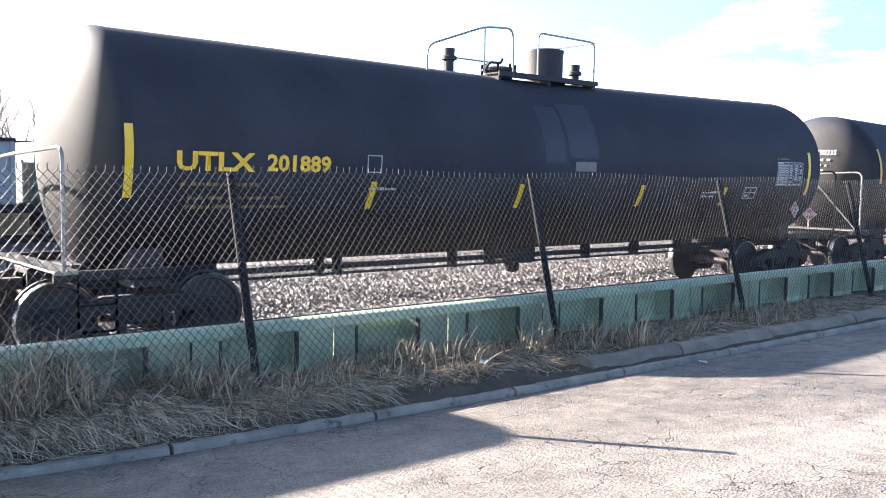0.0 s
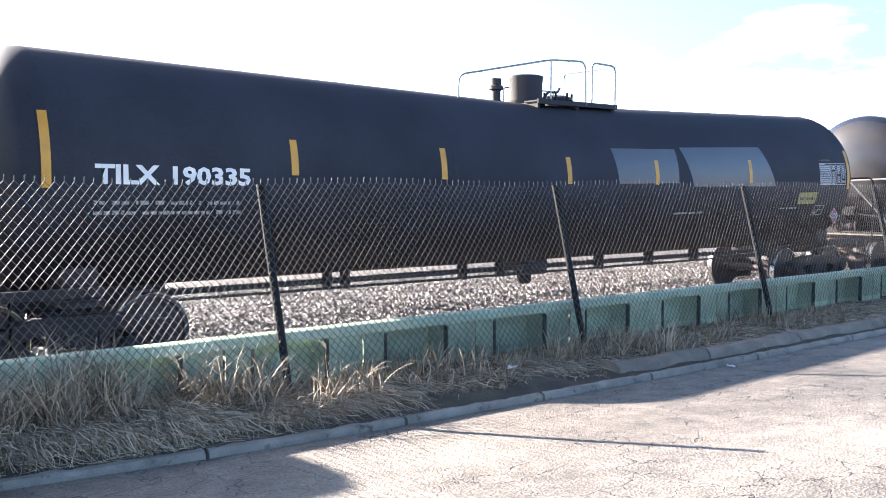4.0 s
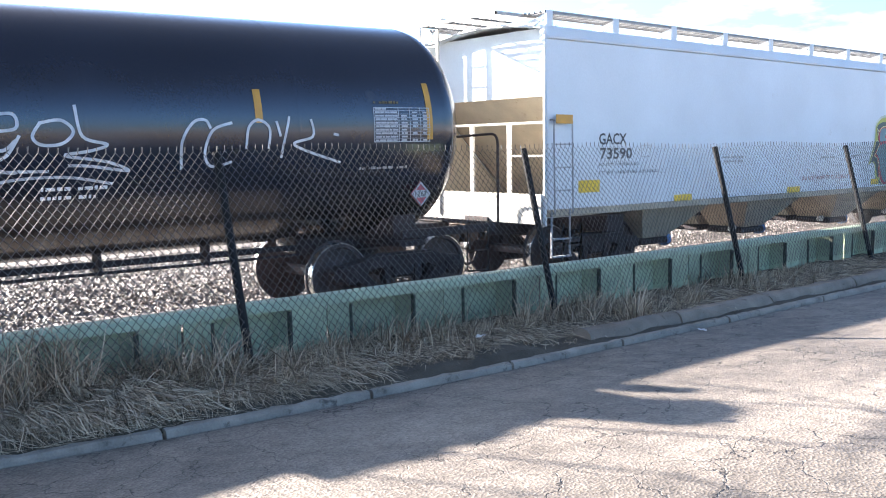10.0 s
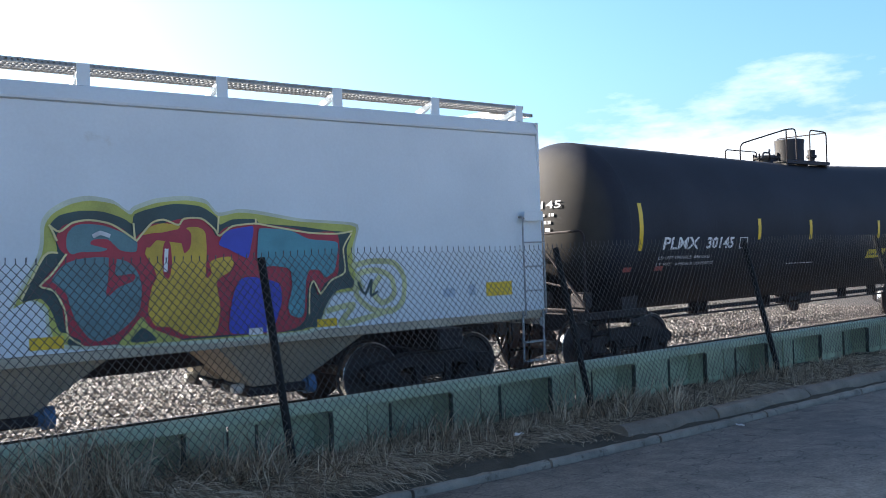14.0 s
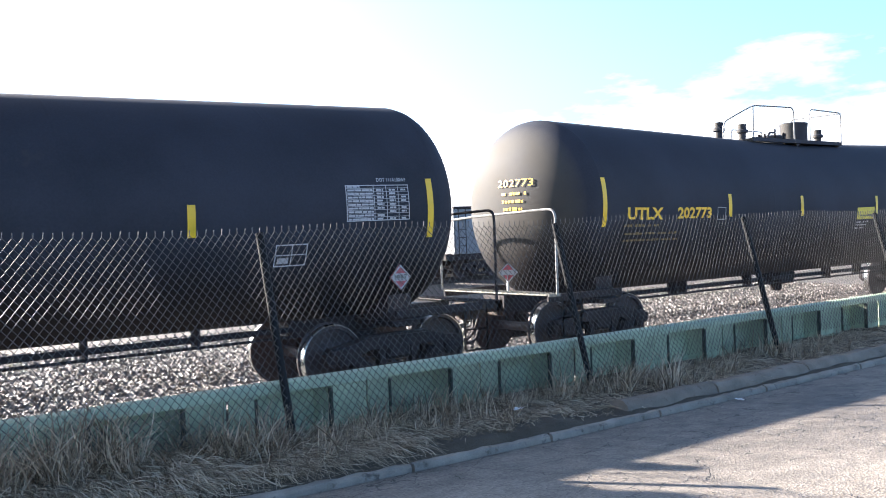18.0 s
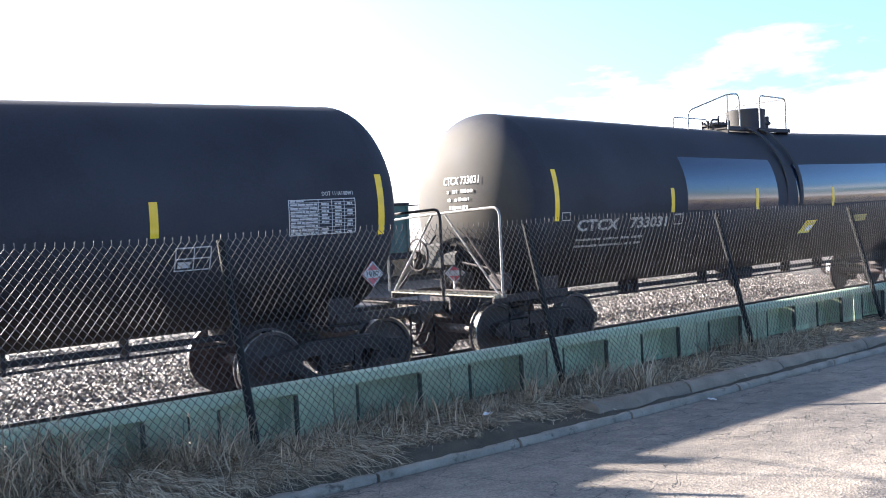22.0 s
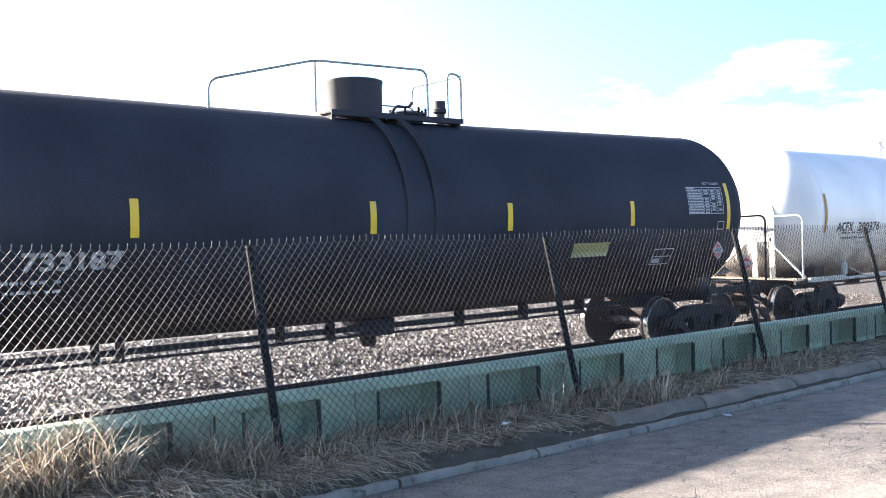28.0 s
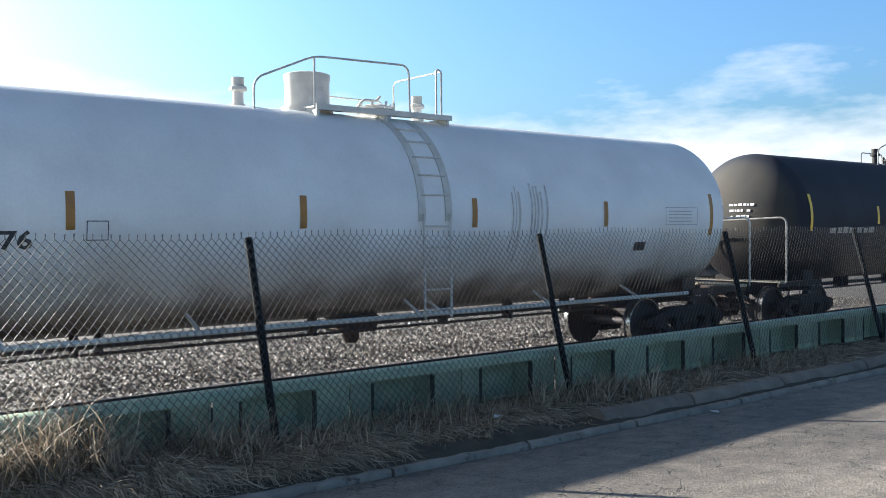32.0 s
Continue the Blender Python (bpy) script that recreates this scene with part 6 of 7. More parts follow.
    lettering("red_notice", "DO NOT HUMP OR OUTSIDE OF CAR", -1.4, 0.91, 1.5, 1.58, LETTER_RED, car, "red stencilled notice", flat)
    cx, cz = 3.7, 2.0
    decal("overspray", [smooth([(cx + (x - cx) * 1.02, max(1.17, cz + (z - cz) * 1.06)) for x, z in HALO])], OVERSPRAY, car, "faint yellowish overspray", flat, 0.003)
    for k, (shape, mat) in enumerate(((HALO, LIME), (INK_BASE, INK), (RED_BASE, CRIMSON), (TEAL_S, TEAL_DULL), (TEAL_BELLY, TEAL_DULL), (RED_NOTCH, CRIMSON), (YELLOW_HAND, MUSTARD), (YELLOW_BROW, MUSTARD), (RED_BAR, CRIMSON), (RED_SLIT, CRIMSON), (BLUE_TOP, COBALT), (BLUE_FOOT, COBALT), (TEAL_T, TEAL), (YELLOW_FOOT, LIME), (INK_FOOT, INK))):
        decal("graffiti_fill", [smooth(shape)], mat, car, "spray-painted graffiti letter", flat, 0.004 + 0.0011 * k)
    for path in EDGE_LINES:
        decal("graffiti_line", stroke(smooth(path, False), 0.022), LINE, car, "pale spray-painted outline", flat, 0.021)
    for path in GLINT_LINE + WHITE_LINE:
        decal("graffiti_glint", stroke(smooth(path, False), 0.045), LETTER_WHITE, car, "white sprayed highlight", flat, 0.0225)
    bars("graffiti_signature", 4.15, 4.45, 1.27, 0.13, LETTER_WHITE, car, "white sprayed signature block", seed=140, on=flat, off=0.02)
    for path in RING_LINES:
        decal("graffiti_ring", stroke(smooth(path, False), 0.075), RING_LIME, car, "yellow-green sprayed scribble", flat, 0.006)
    for path in DARK_LINES:
        decal("graffiti_scribble", stroke(smooth(path, False), 0.035), INK, car, "dark sprayed scribble", flat, 0.0075)
    bars("faint_tag", 7.1, 7.7, 1.55, 0.2, FAINT_BLUE, car, "faint bluish sprayed marks", seed=141, on=flat)
    return car


# added low bank beyond the siding, keeps the view under the parked cars dark
sheet("earth_bank", [-70 + 5 * i for i in range(48)], [22.6, 23.2, 24.0, 24.8, 26.0, 28.0, 31.0],
      lambda x, y: -0.4 + 1.75 * math.exp(-((y - 25.2) / 1.5) ** 2) * (1 + 0.12 * noise.noise(Vector((x * 0.3, y * 0.5, 9)))), SOIL, "added low dark bank that closes off bright ground under the parked cars")

# ---- behind the train: parked cars on the siding, bare trees ----
def gondola(x0, x1, material, label, posts=8):
    car = thing("parked_freight_car", label, "freight car", "parked cars on the siding", at=pose(0, SIDING_Y, 0))
    for y in (-1.45, 1.4):
        part("side_sheet", Shape().box(x0, x1, y, y + 0.05, 1.15, 3.08), material, car)
    for x in (x0, x1 - 0.05):
        part("end_sheet", Shape().box(x, x + 0.05, -1.4, 1.4, 1.15, 3.08), material, car)
    part("floor_plate", Shape().box(x0, x1, -1.4, 1.4, 1.1, 1.148), material, car)
    for y in (-1.52, 1.38):
        part("top_rail", Shape().box(x0 - 0.02, x1 + 0.02, y, y + 0.14, 3.06, 3.18, 0.02), BLACK_IRON, car)
    for i in range(posts + 1):
        x = x0 + 0.1 + (x1 - x0 - 0.2) * i / posts
        part("side_post", Shape().box(x - 0.06, x + 0.06, -1.53, -1.45, 1.15, 3.06, 0.015), material, car)
    part("underframe", Shape().box(x0 - 0.35, x1 + 0.35, -1.3, 1.3, 0.82, 1.12, 0.03), BLACK_IRON, car)
    for x in (x0 + 1.8, x1 - 1.8):
        part("truck", cached("bolster", bolster_mesh), None, car, at=pose(x, 0, 0))
        for y in (-1.0, 1.0):
            part("side_frame", cached("frame", side_frame_mesh), None, car, at=pose(x, y, 0))
        for dx in (-AXLE, AXLE):
            part("wheelset", cached("wheels", wheelset_mesh), None, car, at=pose(x + dx, 0, WHEEL_R))
    flat_gond = lambda a, b, off: (a, -1.455 - off, b)
    bars("car_lettering", x0 + (x1 - x0) * 0.17, x0 + (x1 - x0) * 0.3, 2.1, 0.22, LETTER_DULL, car, "faint pale lettering", seed=int(abs(x0) * 10), on=flat_gond)
    bars("car_lettering", x0 + (x1 - x0) * 0.17, x0 + (x1 - x0) * 0.27, 1.8, 0.2, LETTER_DULL, car, "", seed=int(abs(x0) * 11), on=flat_gond)
    for f in (0.12, 0.33, 0.6, 0.85):
        xx = x0 + (x1 - x0) * f
        decal("reflective_tape", [rect(xx, xx + 0.1, 1.45, 2.0)], YELLOW, car, "", flat_gond)
    lad = Shape()
    for x in (x0 + 0.15, x0 + 0.55):
        lad.tube([(x, -1.6, 0.9), (x, -1.6, 3.08)], 0.02, 5)
    for k in range(6):
        lad.tube([(x0 + 0.15, -1.6, 1.1 + 0.36 * k), (x0 + 0.55, -1.6, 1.1 + 0.36 * k)], 0.016, 5)
    part("end_ladder", lad, BLACK_IRON, car)
    return car


GREY_CAR = surface("pale_grey_freight_paint", (0.27, 0.28, 0.29), 0.6, vary=0.2, scale=1.5, second=(0.2, 0.15, 0.11), spots=0.04)
gondola(8.5, 23.2, CAR_GREEN, "dull green gondola car parked on the siding behind")
gondola(-5.4, 7.95, GREY_CAR, "pale grey freight car parked on the siding behind")
gondola(24.6, 40.0, GREY_CAR, "pale grey freight car parked further along the siding")
gondola(41.4, 56.0, CAR_GREEN, "dull green gondola car parked far along the siding")


def bare_tree(x, y, height, seed, spread=0.5):
    rng = random.Random(seed)
    tree = thing("bare_tree", "leafless winter tree with fine upright twigs", "tree", "trees behind the tracks", at=pose(x, y, -0.35))
    trunk, limbs, twigs = Shape(), Shape(), Shape()

    def branch(p, d, length, r, depth):
        target = trunk if depth == 0 else limbs if depth < 3 else twigs
        pts, q, dd = [p], p.copy(), d.copy()
        n = 4 if depth < 3 else 3
        for i in range(n):
            dd = (dd + Vector((rng.gauss(0, 0.13), rng.gauss(0, 0.13), 0.05 + rng.gauss(0, 0.05)))).normalized()
            q = q + dd * length / n
            pts.append(q.copy())
        k = 7 if depth == 0 else 5 if depth < 3 else 3
        rings = []
        base = len(target.v)
        for i, c in enumerate(pts):
            rad = r * (1 - 0.55 * i / n)
            u = dd.orthogonal().normalized()
            w = dd.cross(u)
            for a in range(k):
                target.v.append(tuple(c + rad * (math.cos(a * math.tau / k) * u + math.sin(a * math.tau / k) * w)))
        for i in range(n):
            for a in range(k):
                target.f.append((base + i * k + a, base + i * k + (a + 1) % k, base + (i + 1) * k + (a + 1) % k, base + (i + 1) * k + a))
        if depth >= 5:
            return
        kids = (5, 4, 4, 3, 3)[depth]
        for j in range(kids):
            t = 0.35 + 0.65 * (j + rng.random()) / kids
            i = min(n - 1, int(t * n))
            start = pts[i].lerp(pts[i + 1], t * n - i)
            ang = rng.uniform(0, math.tau)
            side = Vector((math.cos(ang), math.sin(ang), 0))
            nd = (dd * 1.0 + side * rng.uniform(0.45, 0.95) * spread * 1.6 + Vector((0, 0, 0.25))).normalized()
            branch(start, nd, length * rng.uniform(0.5, 0.72), max(0.008, r * 0.48), depth + 1)

    branch(Vector((0, 0, 0)), Vector((rng.gauss(0, 0.05), rng.gauss(0, 0.05), 1)), height * 0.42, height * 0.022, 0)
    part("trunk", trunk, BARK, tree)
    part("limb", limbs, BARK, tree)
    tw = part("crown", twigs, BARK, tree)
    tagged(tw, "fine bare twigs", kind="stuff")
    return tree


for i, (x, y, h) in enumerate(((11.2, 37, 8.2), (13.6, 39, 8.8), (15.6, 36, 8.4), (17.9, 40, 9.4), (19.6, 37, 9.0), (21.6, 39, 9.2), (23.5, 38, 8.6), (26.5, 41, 7.6), (30.0, 44, 7.0), (6.5, 39, 7.8), (3.0, 42, 8.0), (34.5, 46, 6.5))):
    bare_tree(x, y, h * 1.12, 50 + i, 0.5 + 0.12 * (i % 3))


# ---- dead grass on the verge ----
def grass_material(name, low, mid, high):
    m = bpy.data.materials.new(name)
    m.use_nodes = True
    n, l = m.node_tree.nodes, m.node_tree.links
    p = n["Principled BSDF"]
    g = n.new("ShaderNodeNewGeometry")
    r = n.new("ShaderNodeValToRGB")
    e = r.color_ramp.elements
    e[0].color, e[1].color = (*low, 1), (*high, 1)
    e.new(0.55).color = (*mid, 1)
    l.new(g.outputs["Random Per Island"], r.inputs["Fac"])
    l.new(r.outputs["Color"], p.inputs["Base Color"])
    p.inputs["Roughness"].default_value = 0.6
    t = n.new("ShaderNodeBsdfTranslucent")
    l.new(r.outputs["Color"], t.inputs["Color"])
    mix = n.new("ShaderNodeMixShader")
    mix.inputs[0].default_value = 0.3
    l.new(p.outputs[0], mix.inputs[1])
    l.new(t.outputs[0], mix.inputs[2])
    l.new(mix.outputs[0], n["Material Output"].inputs["Surface"])
    return m


STRAW = grass_material("dead_straw_grass", (0.1, 0.075, 0.05), (0.34, 0.265, 0.185), (0.7, 0.59, 0.44))


def verge_z(x, y):
    k = (y - kerb_y(x) - 0.31) / (WALL_Y - kerb_y(x) - 0.31)
    return bank_z(x) + (VERGE_Z - bank_z(x)) * max(0.0, min(1.0, k)) ** 0.8


def grass(name, tufts, label, seed):
    """tufts: (x, y, blades, height, spread, droop)."""
    rng = random.Random(seed)
    v, f = [], []
    for x, y, blades, height, spread, droop in tufts:
        z0 = verge_z(x, y) - 0.02
        for _ in range(blades):
            a = rng.uniform(0, math.tau)
            px, py = x + rng.gauss(0, spread * 0.35), y + rng.gauss(0, spread * 0.25)
            h = height * rng.uniform(0.5, 1.15)
            lean = rng.uniform(0.05, 0.45) + droop * rng.random()
            dx, dy = math.cos(a) * lean, math.sin(a) * lean * 0.8 - 0.12 * droop
            w = rng.uniform(0.002, 0.0056)
            sx, sy = -math.sin(a + 0.7) * w, math.cos(a + 0.7) * w
            n0, segs = len(v), 6
            wave, turn, hook = h * rng.uniform(0.0, 0.1), rng.uniform(0, 6.3), rng.random() ** 2 * 0.7
            for i in range(segs + 1):
                t = i / segs
                bx = px + dx * h * t ** 1.7 + wave * math.sin(t * 5.0 + turn)
                by = py + dy * h * t ** 1.7
                bz = z0 + h * (t - droop * 0.62 * t * t * (1 + lean) - hook * max(0.0, t - 0.6) ** 1.5)
                bz = max(bz, z0 + 0.015 + 0.05 * t * rng.random())
                k = 1 - 0.75 * t * t
                v += [(bx - sx * k, by - sy * k, bz), (bx + sx * k, by + sy * k, bz)]
            f += [(n0 + 2 * i, n0 + 2 * i + 1, n0 + 2 * i + 3, n0 + 2 * i + 2) for i in range(segs)]
    me = bpy.data.meshes.new(name)
    me.from_pydata(v, [], f)
    me.materials.append(STRAW)
    return tagged(new(name, me), label, "grass", kind="stuff")


rg = random.Random(8)
tall, mat_ = [], []
for i in range(720):
    x = -0.3 + 11 * rg.random() ** 2.3
    tall.append((x, rg.uniform(-6.3, -5.9), rg.randint(8, 18), (0.85 if x < 1.9 else 0.62 if x < 2.8 else 0.36 if x < 6.5 else 0.24) * rg.uniform(0.5, 1.0), 0.1, rg.uniform(0.15, 0.85)))
for i in range(70):
    tall.append((rg.uniform(8, 28), rg.uniform(-6.25, -5.9), rg.randint(6, 12), rg.uniform(0.12, 0.24), 0.12, rg.uniform(0.2, 0.8)))
for i in range(330):
    x = rg.uniform(2.4, 9.5)
    if noise.noise(Vector((x * 1.3, 7.0, 1.0))) > rg.uniform(-0.5, 0.3):
        tall.append((x, rg.uniform(-6.6, -5.92), rg.randint(7, 15), rg.uniform(0.25, 0.62) * (1.1 - 0.05 * x), 0.14, rg.uniform(0.15, 0.8)))
for i in range(150):
    x = rg.uniform(-0.5, 5.4)
    tall.append((x, kerb_y(x) + rg.uniform(0.2, 0.5), rg.randint(6, 13), rg.uniform(0.1, 0.2), 0.12, rg.uniform(0.6, 1.0)))
grass("tall_dead_grass", tall, "tall straw-coloured dead grass stalks along the fence", 21)


def matted(name, strands, label, seed):
    """Long thin strands combed over each other, arching up and down towards the kerb. strands: (x, y, length, arch)."""
    rng = random.Random(seed)
    v, f = [], []
    for x, y, length, arch in strands:
        a = rng.gauss(-1.57, 0.8) if rng.random() < 0.6 else rng.uniform(0, math.tau)
        swell = (0.06 if x < 2.2 else 0.015) * noise.noise(Vector((x * 2.6, y * 3.5, 4.0)))
        dx, dy = math.cos(a) * length, math.sin(a) * length * 0.75
        w, bow, lift = rng.uniform(0.0016, 0.0036), rng.gauss(0, 0.3) * length, rng.uniform(0.0, 0.035 if x < 2.2 else 0.012)
        n0, segs = len(v), 7
        for i in range(segs + 1):
            t = i / segs
            px = x + dx * t - dy * bow * math.sin(t * 3.1) / length
            py = max(y + dy * t + dx * bow * math.sin(t * 3.1) / length, kerb_y(px) + 0.05)
            inside = min(1.0, max(0.0, (py - kerb_y(px) - 0.05) / 0.22))
            ground = ROAD_Z + 0.02 + (verge_z(px, py) - ROAD_Z - 0.02) * inside ** 0.6
            pz = ground + max(0.0, swell) * inside + lift + arch * math.sin(t * 2.7 + 0.3) * (1 - 0.4 * t) + 0.012
            k = w * (1 - 0.6 * t * t)
            v += [(px - k, py - k * 0.3, pz), (px + k, py + k * 0.3, pz + k * 0.8)]
        f += [(n0 + 2 * i, n0 + 2 * i + 1, n0 + 2 * i + 3, n0 + 2 * i + 2) for i in range(segs)]
    me = bpy.data.meshes.new(name)
    me.from_pydata(v, [], f)
    me.materials.append(STRAW)
    return tagged(new(name, me), label, "grass", kind="stuff")


while len(mat_) < 13500:
    x = -1.3 + 4.8 * rg.random() ** 1.15
    y = rg.uniform(kerb_y(x) + (0.1 if x < 2.2 else 0.2), -5.92)
    if noise.noise(Vector((x * 5, y * 7, 2.0))) > rg.uniform(-0.55, 0.25):
        mat_.append((x, y, rg.uniform(0.12, 0.4), rg.uniform(0.01, 0.14 if x < 2.0 else 0.07)))
for i in range(7500):
    x = 2.6 + 9 * rg.random() ** 1.4
    clump = noise.noise(Vector((x * 1.7, 3.0, 0.0)))
    mat_.append((x, rg.uniform(kerb_y(x) + 0.34 - 0.22 * max(0.0, clump), -5.9), rg.uniform(0.1, 0.26) * (1 + 0.6 * clump), rg.uniform(0.005, 0.04) * (1 + clump)))
for i in range(2600):
    x = rg.uniform(11, 30)
    mat_.append((x, rg.uniform(kerb_y(x) + 0.32, -5.9), rg.uniform(0.1, 0.22), rg.uniform(0.01, 0.05)))
matted("matted_dead_grass", mat_, "matted drooping dead grass covering the verge", 22)

# car with faded yellow marks, and the one ahead of it whose shade lies on the road
R, ZC = tank_size(1.51)
SAG = 0.12
ahead = place(tank_car(dict(label="black tank car coupled at the head of the row")), -6.55)
stripes(ahead, SIX, YELLOW)

HEAD = 0.5
c1 = place(tank_car(dict(label="black tank car with yellow stencilled lettering and tape stripes", half=8.2, cut=0.42, ladder=None)), 11.14)
stripes(c1, [(-7.37, 1.9, 2.74, 0), (-4.06, 1.74, 2.14, 0.03), (-1.27, 1.74, 2.14, 0.03), (1.69, 1.74, 2.14, 0.03), (4.25, 1.72, 2.1, 0.03), (7.29, 1.92, 2.84, 0)], YELLOW)
lettering("reporting_mark", "UTLX", -6.82, -5.82, 2.23, 2.46, LETTER_YELLOW, c1, "yellow block lettering", bold=0.034)
lettering("car_number", "201889", -5.66, -4.74, 2.24, 2.46, LETTER_YELLOW, c1, "yellow block numerals", bold=0.034)
bars("small_writing", -6.76, -5.76, 2.05, 0.06, LETTER_OCHRE, c1, seed=11)
for i, z in enumerate((1.88, 1.76)):
    bars("small_writing", -6.66, -5.41 + 0.1 * i, z, 0.06, LETTER_OCHRE, c1, seed=12 + i)
decal("plate_box", outline_box(-4.17, -3.93, 2.26, 2.5), LETTER_DULL, c1)
bars("small_writing", -4.11, -3.66, 2.02, 0.05, TABLE_GREY, c1, seed=15)
stencil_table(c1, 6.02, 7.02, 2.14, 2.62)
small_frame(c1, 4.93, 5.35, 1.86, 2.1, TABLE_GREY)
bars("small_writing", 3.55, 4.05, 1.98, 0.05, TABLE_GREY, c1, seed=16)
bars("small_writing", 3.55, 4.0, 1.9, 0.05, TABLE_GREY, c1, seed=17)
placard(c1, 7.0, 1.62, "1987")
for x0, x1, z0, z1 in ((-0.78, -0.3, 2.5, 3.5), (-0.22, 0.49, 2.52, 3.6)):
    decal("smooth_panel", [rect(x0, x1, z0, z1)], PATCH_SATIN, c1, "smoother repainted panel", off=0.003)
decal("primer_patch", [rect(-0.08, 0.42, 2.37, 2.53)], PATCH_GREY, c1, "dull grey paint patch")

HEAD = 0.74
R, ZC = tank_size(1.45)
SAG = 0.24
c2 = place(tank_car(dict(half=9.0, cut=0.08, brace=True, label="long black tank car with grey repainted patches and white lettering", dome=0.02, dome_r=0.29, dome_h=0.5, manway=0.75, valves=(-0.66,), rails=(-1.86, 0.0, 0.85, 1.0, 1.6), deck_from=-0.3, deck_to=1.65, ladder=None)), 30.12)
stripes(c2, [(-8.24, 2.2, 3.04, 0), (-5.29, 2.4, 2.86, 0), (-2.91, 2.4, 2.86, 0), (-0.38, 2.38, 2.83, 0), (1.79, 2.36, 2.8, 0), (4.6, 2.36, 2.82, 0), (8.26, 2.2, 3.06, 0)], ORANGE)
decal("repainted_patch", [[(0.8, 2.38), (2.39, 2.38), (2.39, 3.02), (0.7, 3.02)], [(2.83, 2.31), (5.47, 2.29), (5.05, 3.1), (2.54, 3.06)]], PATCH_GREY, c2, "fresh grey paint patch", off=0.003)
lettering("reporting_mark", "TILX", -7.74, -7.02, 2.25, 2.47, LETTER_WHITE, c2, "white block lettering", bold=0.034)
lettering("car_number", "190335", -6.87, -5.9, 2.25, 2.47, LETTER_WHITE, c2, "white block numerals", bold=0.034)
for i, z in enumerate((2.02, 1.9)):
    bars("small_writing", -7.75, -6.0, z, 0.06, LETTER_DULL, c2, seed=21 + i)
stencil_table(c2, 7.1, 8.15, 2.3, 2.76)
decal("yellow_label", [rect(6.38, 7.06, 1.9, 2.15)], SIGN_OLIVE, c2, "olive yellow label")
bars("small_writing", 6.43, 7.0, 1.99, 0.07, LETTER_BLACK, c2, seed=25, off=0.01)
small_frame(c2, 7.1, 7.5, 1.62, 1.86)
bars("small_writing", 2.4, 3.3, 1.78, 0.05, LETTER_DULL, c2, seed=26)
bars("small_writing", 5.8, 6.4, 1.8, 0.05, LETTER_DULL, c2, seed=27)
placard(c2, 7.9, 1.62, "1267")
head_marks(c2, 8.92, "TILX 190335", 30)
head_placard(c2, 8.92)

R, ZC = tank_size(1.56)
SAG = 0.2
c3 = place(tank_car(dict(paint=BLUE_BLACK, half=8.18, cut=0.3, brace=True, brake=True, label="glossy blue-black tank car with white spray-painted tags", dome=0.07, dome_r=0.29, manway=-0.8, valves=(0.66,), rails=(-2.37, -1.32, -0.85, -0.18, 0.64), deck_from=-1.45, deck_to=0.65, ladder=-0.68, brackets=True)), 49.09)
stripes(c3, [(-7.2, 2.33, 3.22, 0.0), (-4.5, 2.65, 3.05, 0), (-1.74, 2.59, 3.03, 0), (1.2, 2.64, 3.08, 0), (4.51, 2.61, 3.03, 0), (7.15, 2.38, 3.18, 0)], ORANGE)
lettering("reporting_mark", "CTCX", -6.68, -5.91, 2.26, 2.48, LETTER_WHITE, c3, "white block lettering", bold=0.034)
lettering("car_number", "730971", -5.7, -4.65, 2.28, 2.5, LETTER_WHITE, c3, "white block numerals", bold=0.034)
decal("plate_box", outline_box(-4.35, -4.15, 2.24, 2.46), LETTER_WHITE, c3)
for i, z in enumerate((2.02, 1.9)):
    bars("small_writing", -6.7, -4.95, z, 0.065, LETTER_WHITE, c3, seed=41 + i)
stencil_table(c3, 6.2, 7.15, 2.35, 2.82)
bars("small_writing", 2.0, 2.7, 1.86, 0.06, LETTER_WHITE, c3, seed=43)
bars("small_writing", 2.0, 2.6, 1.75, 0.06, LETTER_WHITE, c3, seed=44)
bars("small_writing", 6, 6.8, 1.98, 0.05, LETTER_DULL, c3, seed=45)
placard(c3, 7.1, 1.6, "1267")
SPRAY = surface("white_spray_paint", (0.5, 0.52, 0.54), 0.6, vary=0.35, scale=7, grain=60)
SPRAY_FAINT = surface("worn_grey_spray_paint", (0.085, 0.088, 0.095), 0.6, vary=0.5, scale=5, grain=60)
SPRAY_GREY = surface("faded_white_spray_paint", (0.27, 0.28, 0.29), 0.6, vary=0.5, scale=5, grain=60)
tag_a = [[(-3.58, 2.19), (-3.69, 2.15), (-3.74, 2.06), (-3.67, 1.98), (-3.56, 2.01)],
        [(-3.5, 2.37), (-3.46, 2.14), (-3.44, 1.86)],
        [(-3.5, 2.34), (-3.33, 2.31), (-3.17, 2.26), (-3.33, 2.18), (-3.41, 2.16), (-3.13, 2.05)],
        [(-3.07, 2.2), (-2.88, 2.32), (-2.72, 2.3), (-2.58, 2.38), (-2.55, 2.23), (-2.61, 2.05)],
        [(-3.04, 2.17), (-2.77, 2.19), (-2.55, 2.18)],
        [(-2.55, 2.32), (-2.33, 2.22), (-2.13, 2.29), (-2.12, 2.46)],
        [(-2.12, 2.46), (-2.14, 1.97)],
        [(-2.39, 2.14), (-1.69, 2.14), (-1.13, 2.08)],
        [(-1.06, 2.39), (-1.1, 2.22), (-1.2, 2.08), (-1.07, 1.96)]]
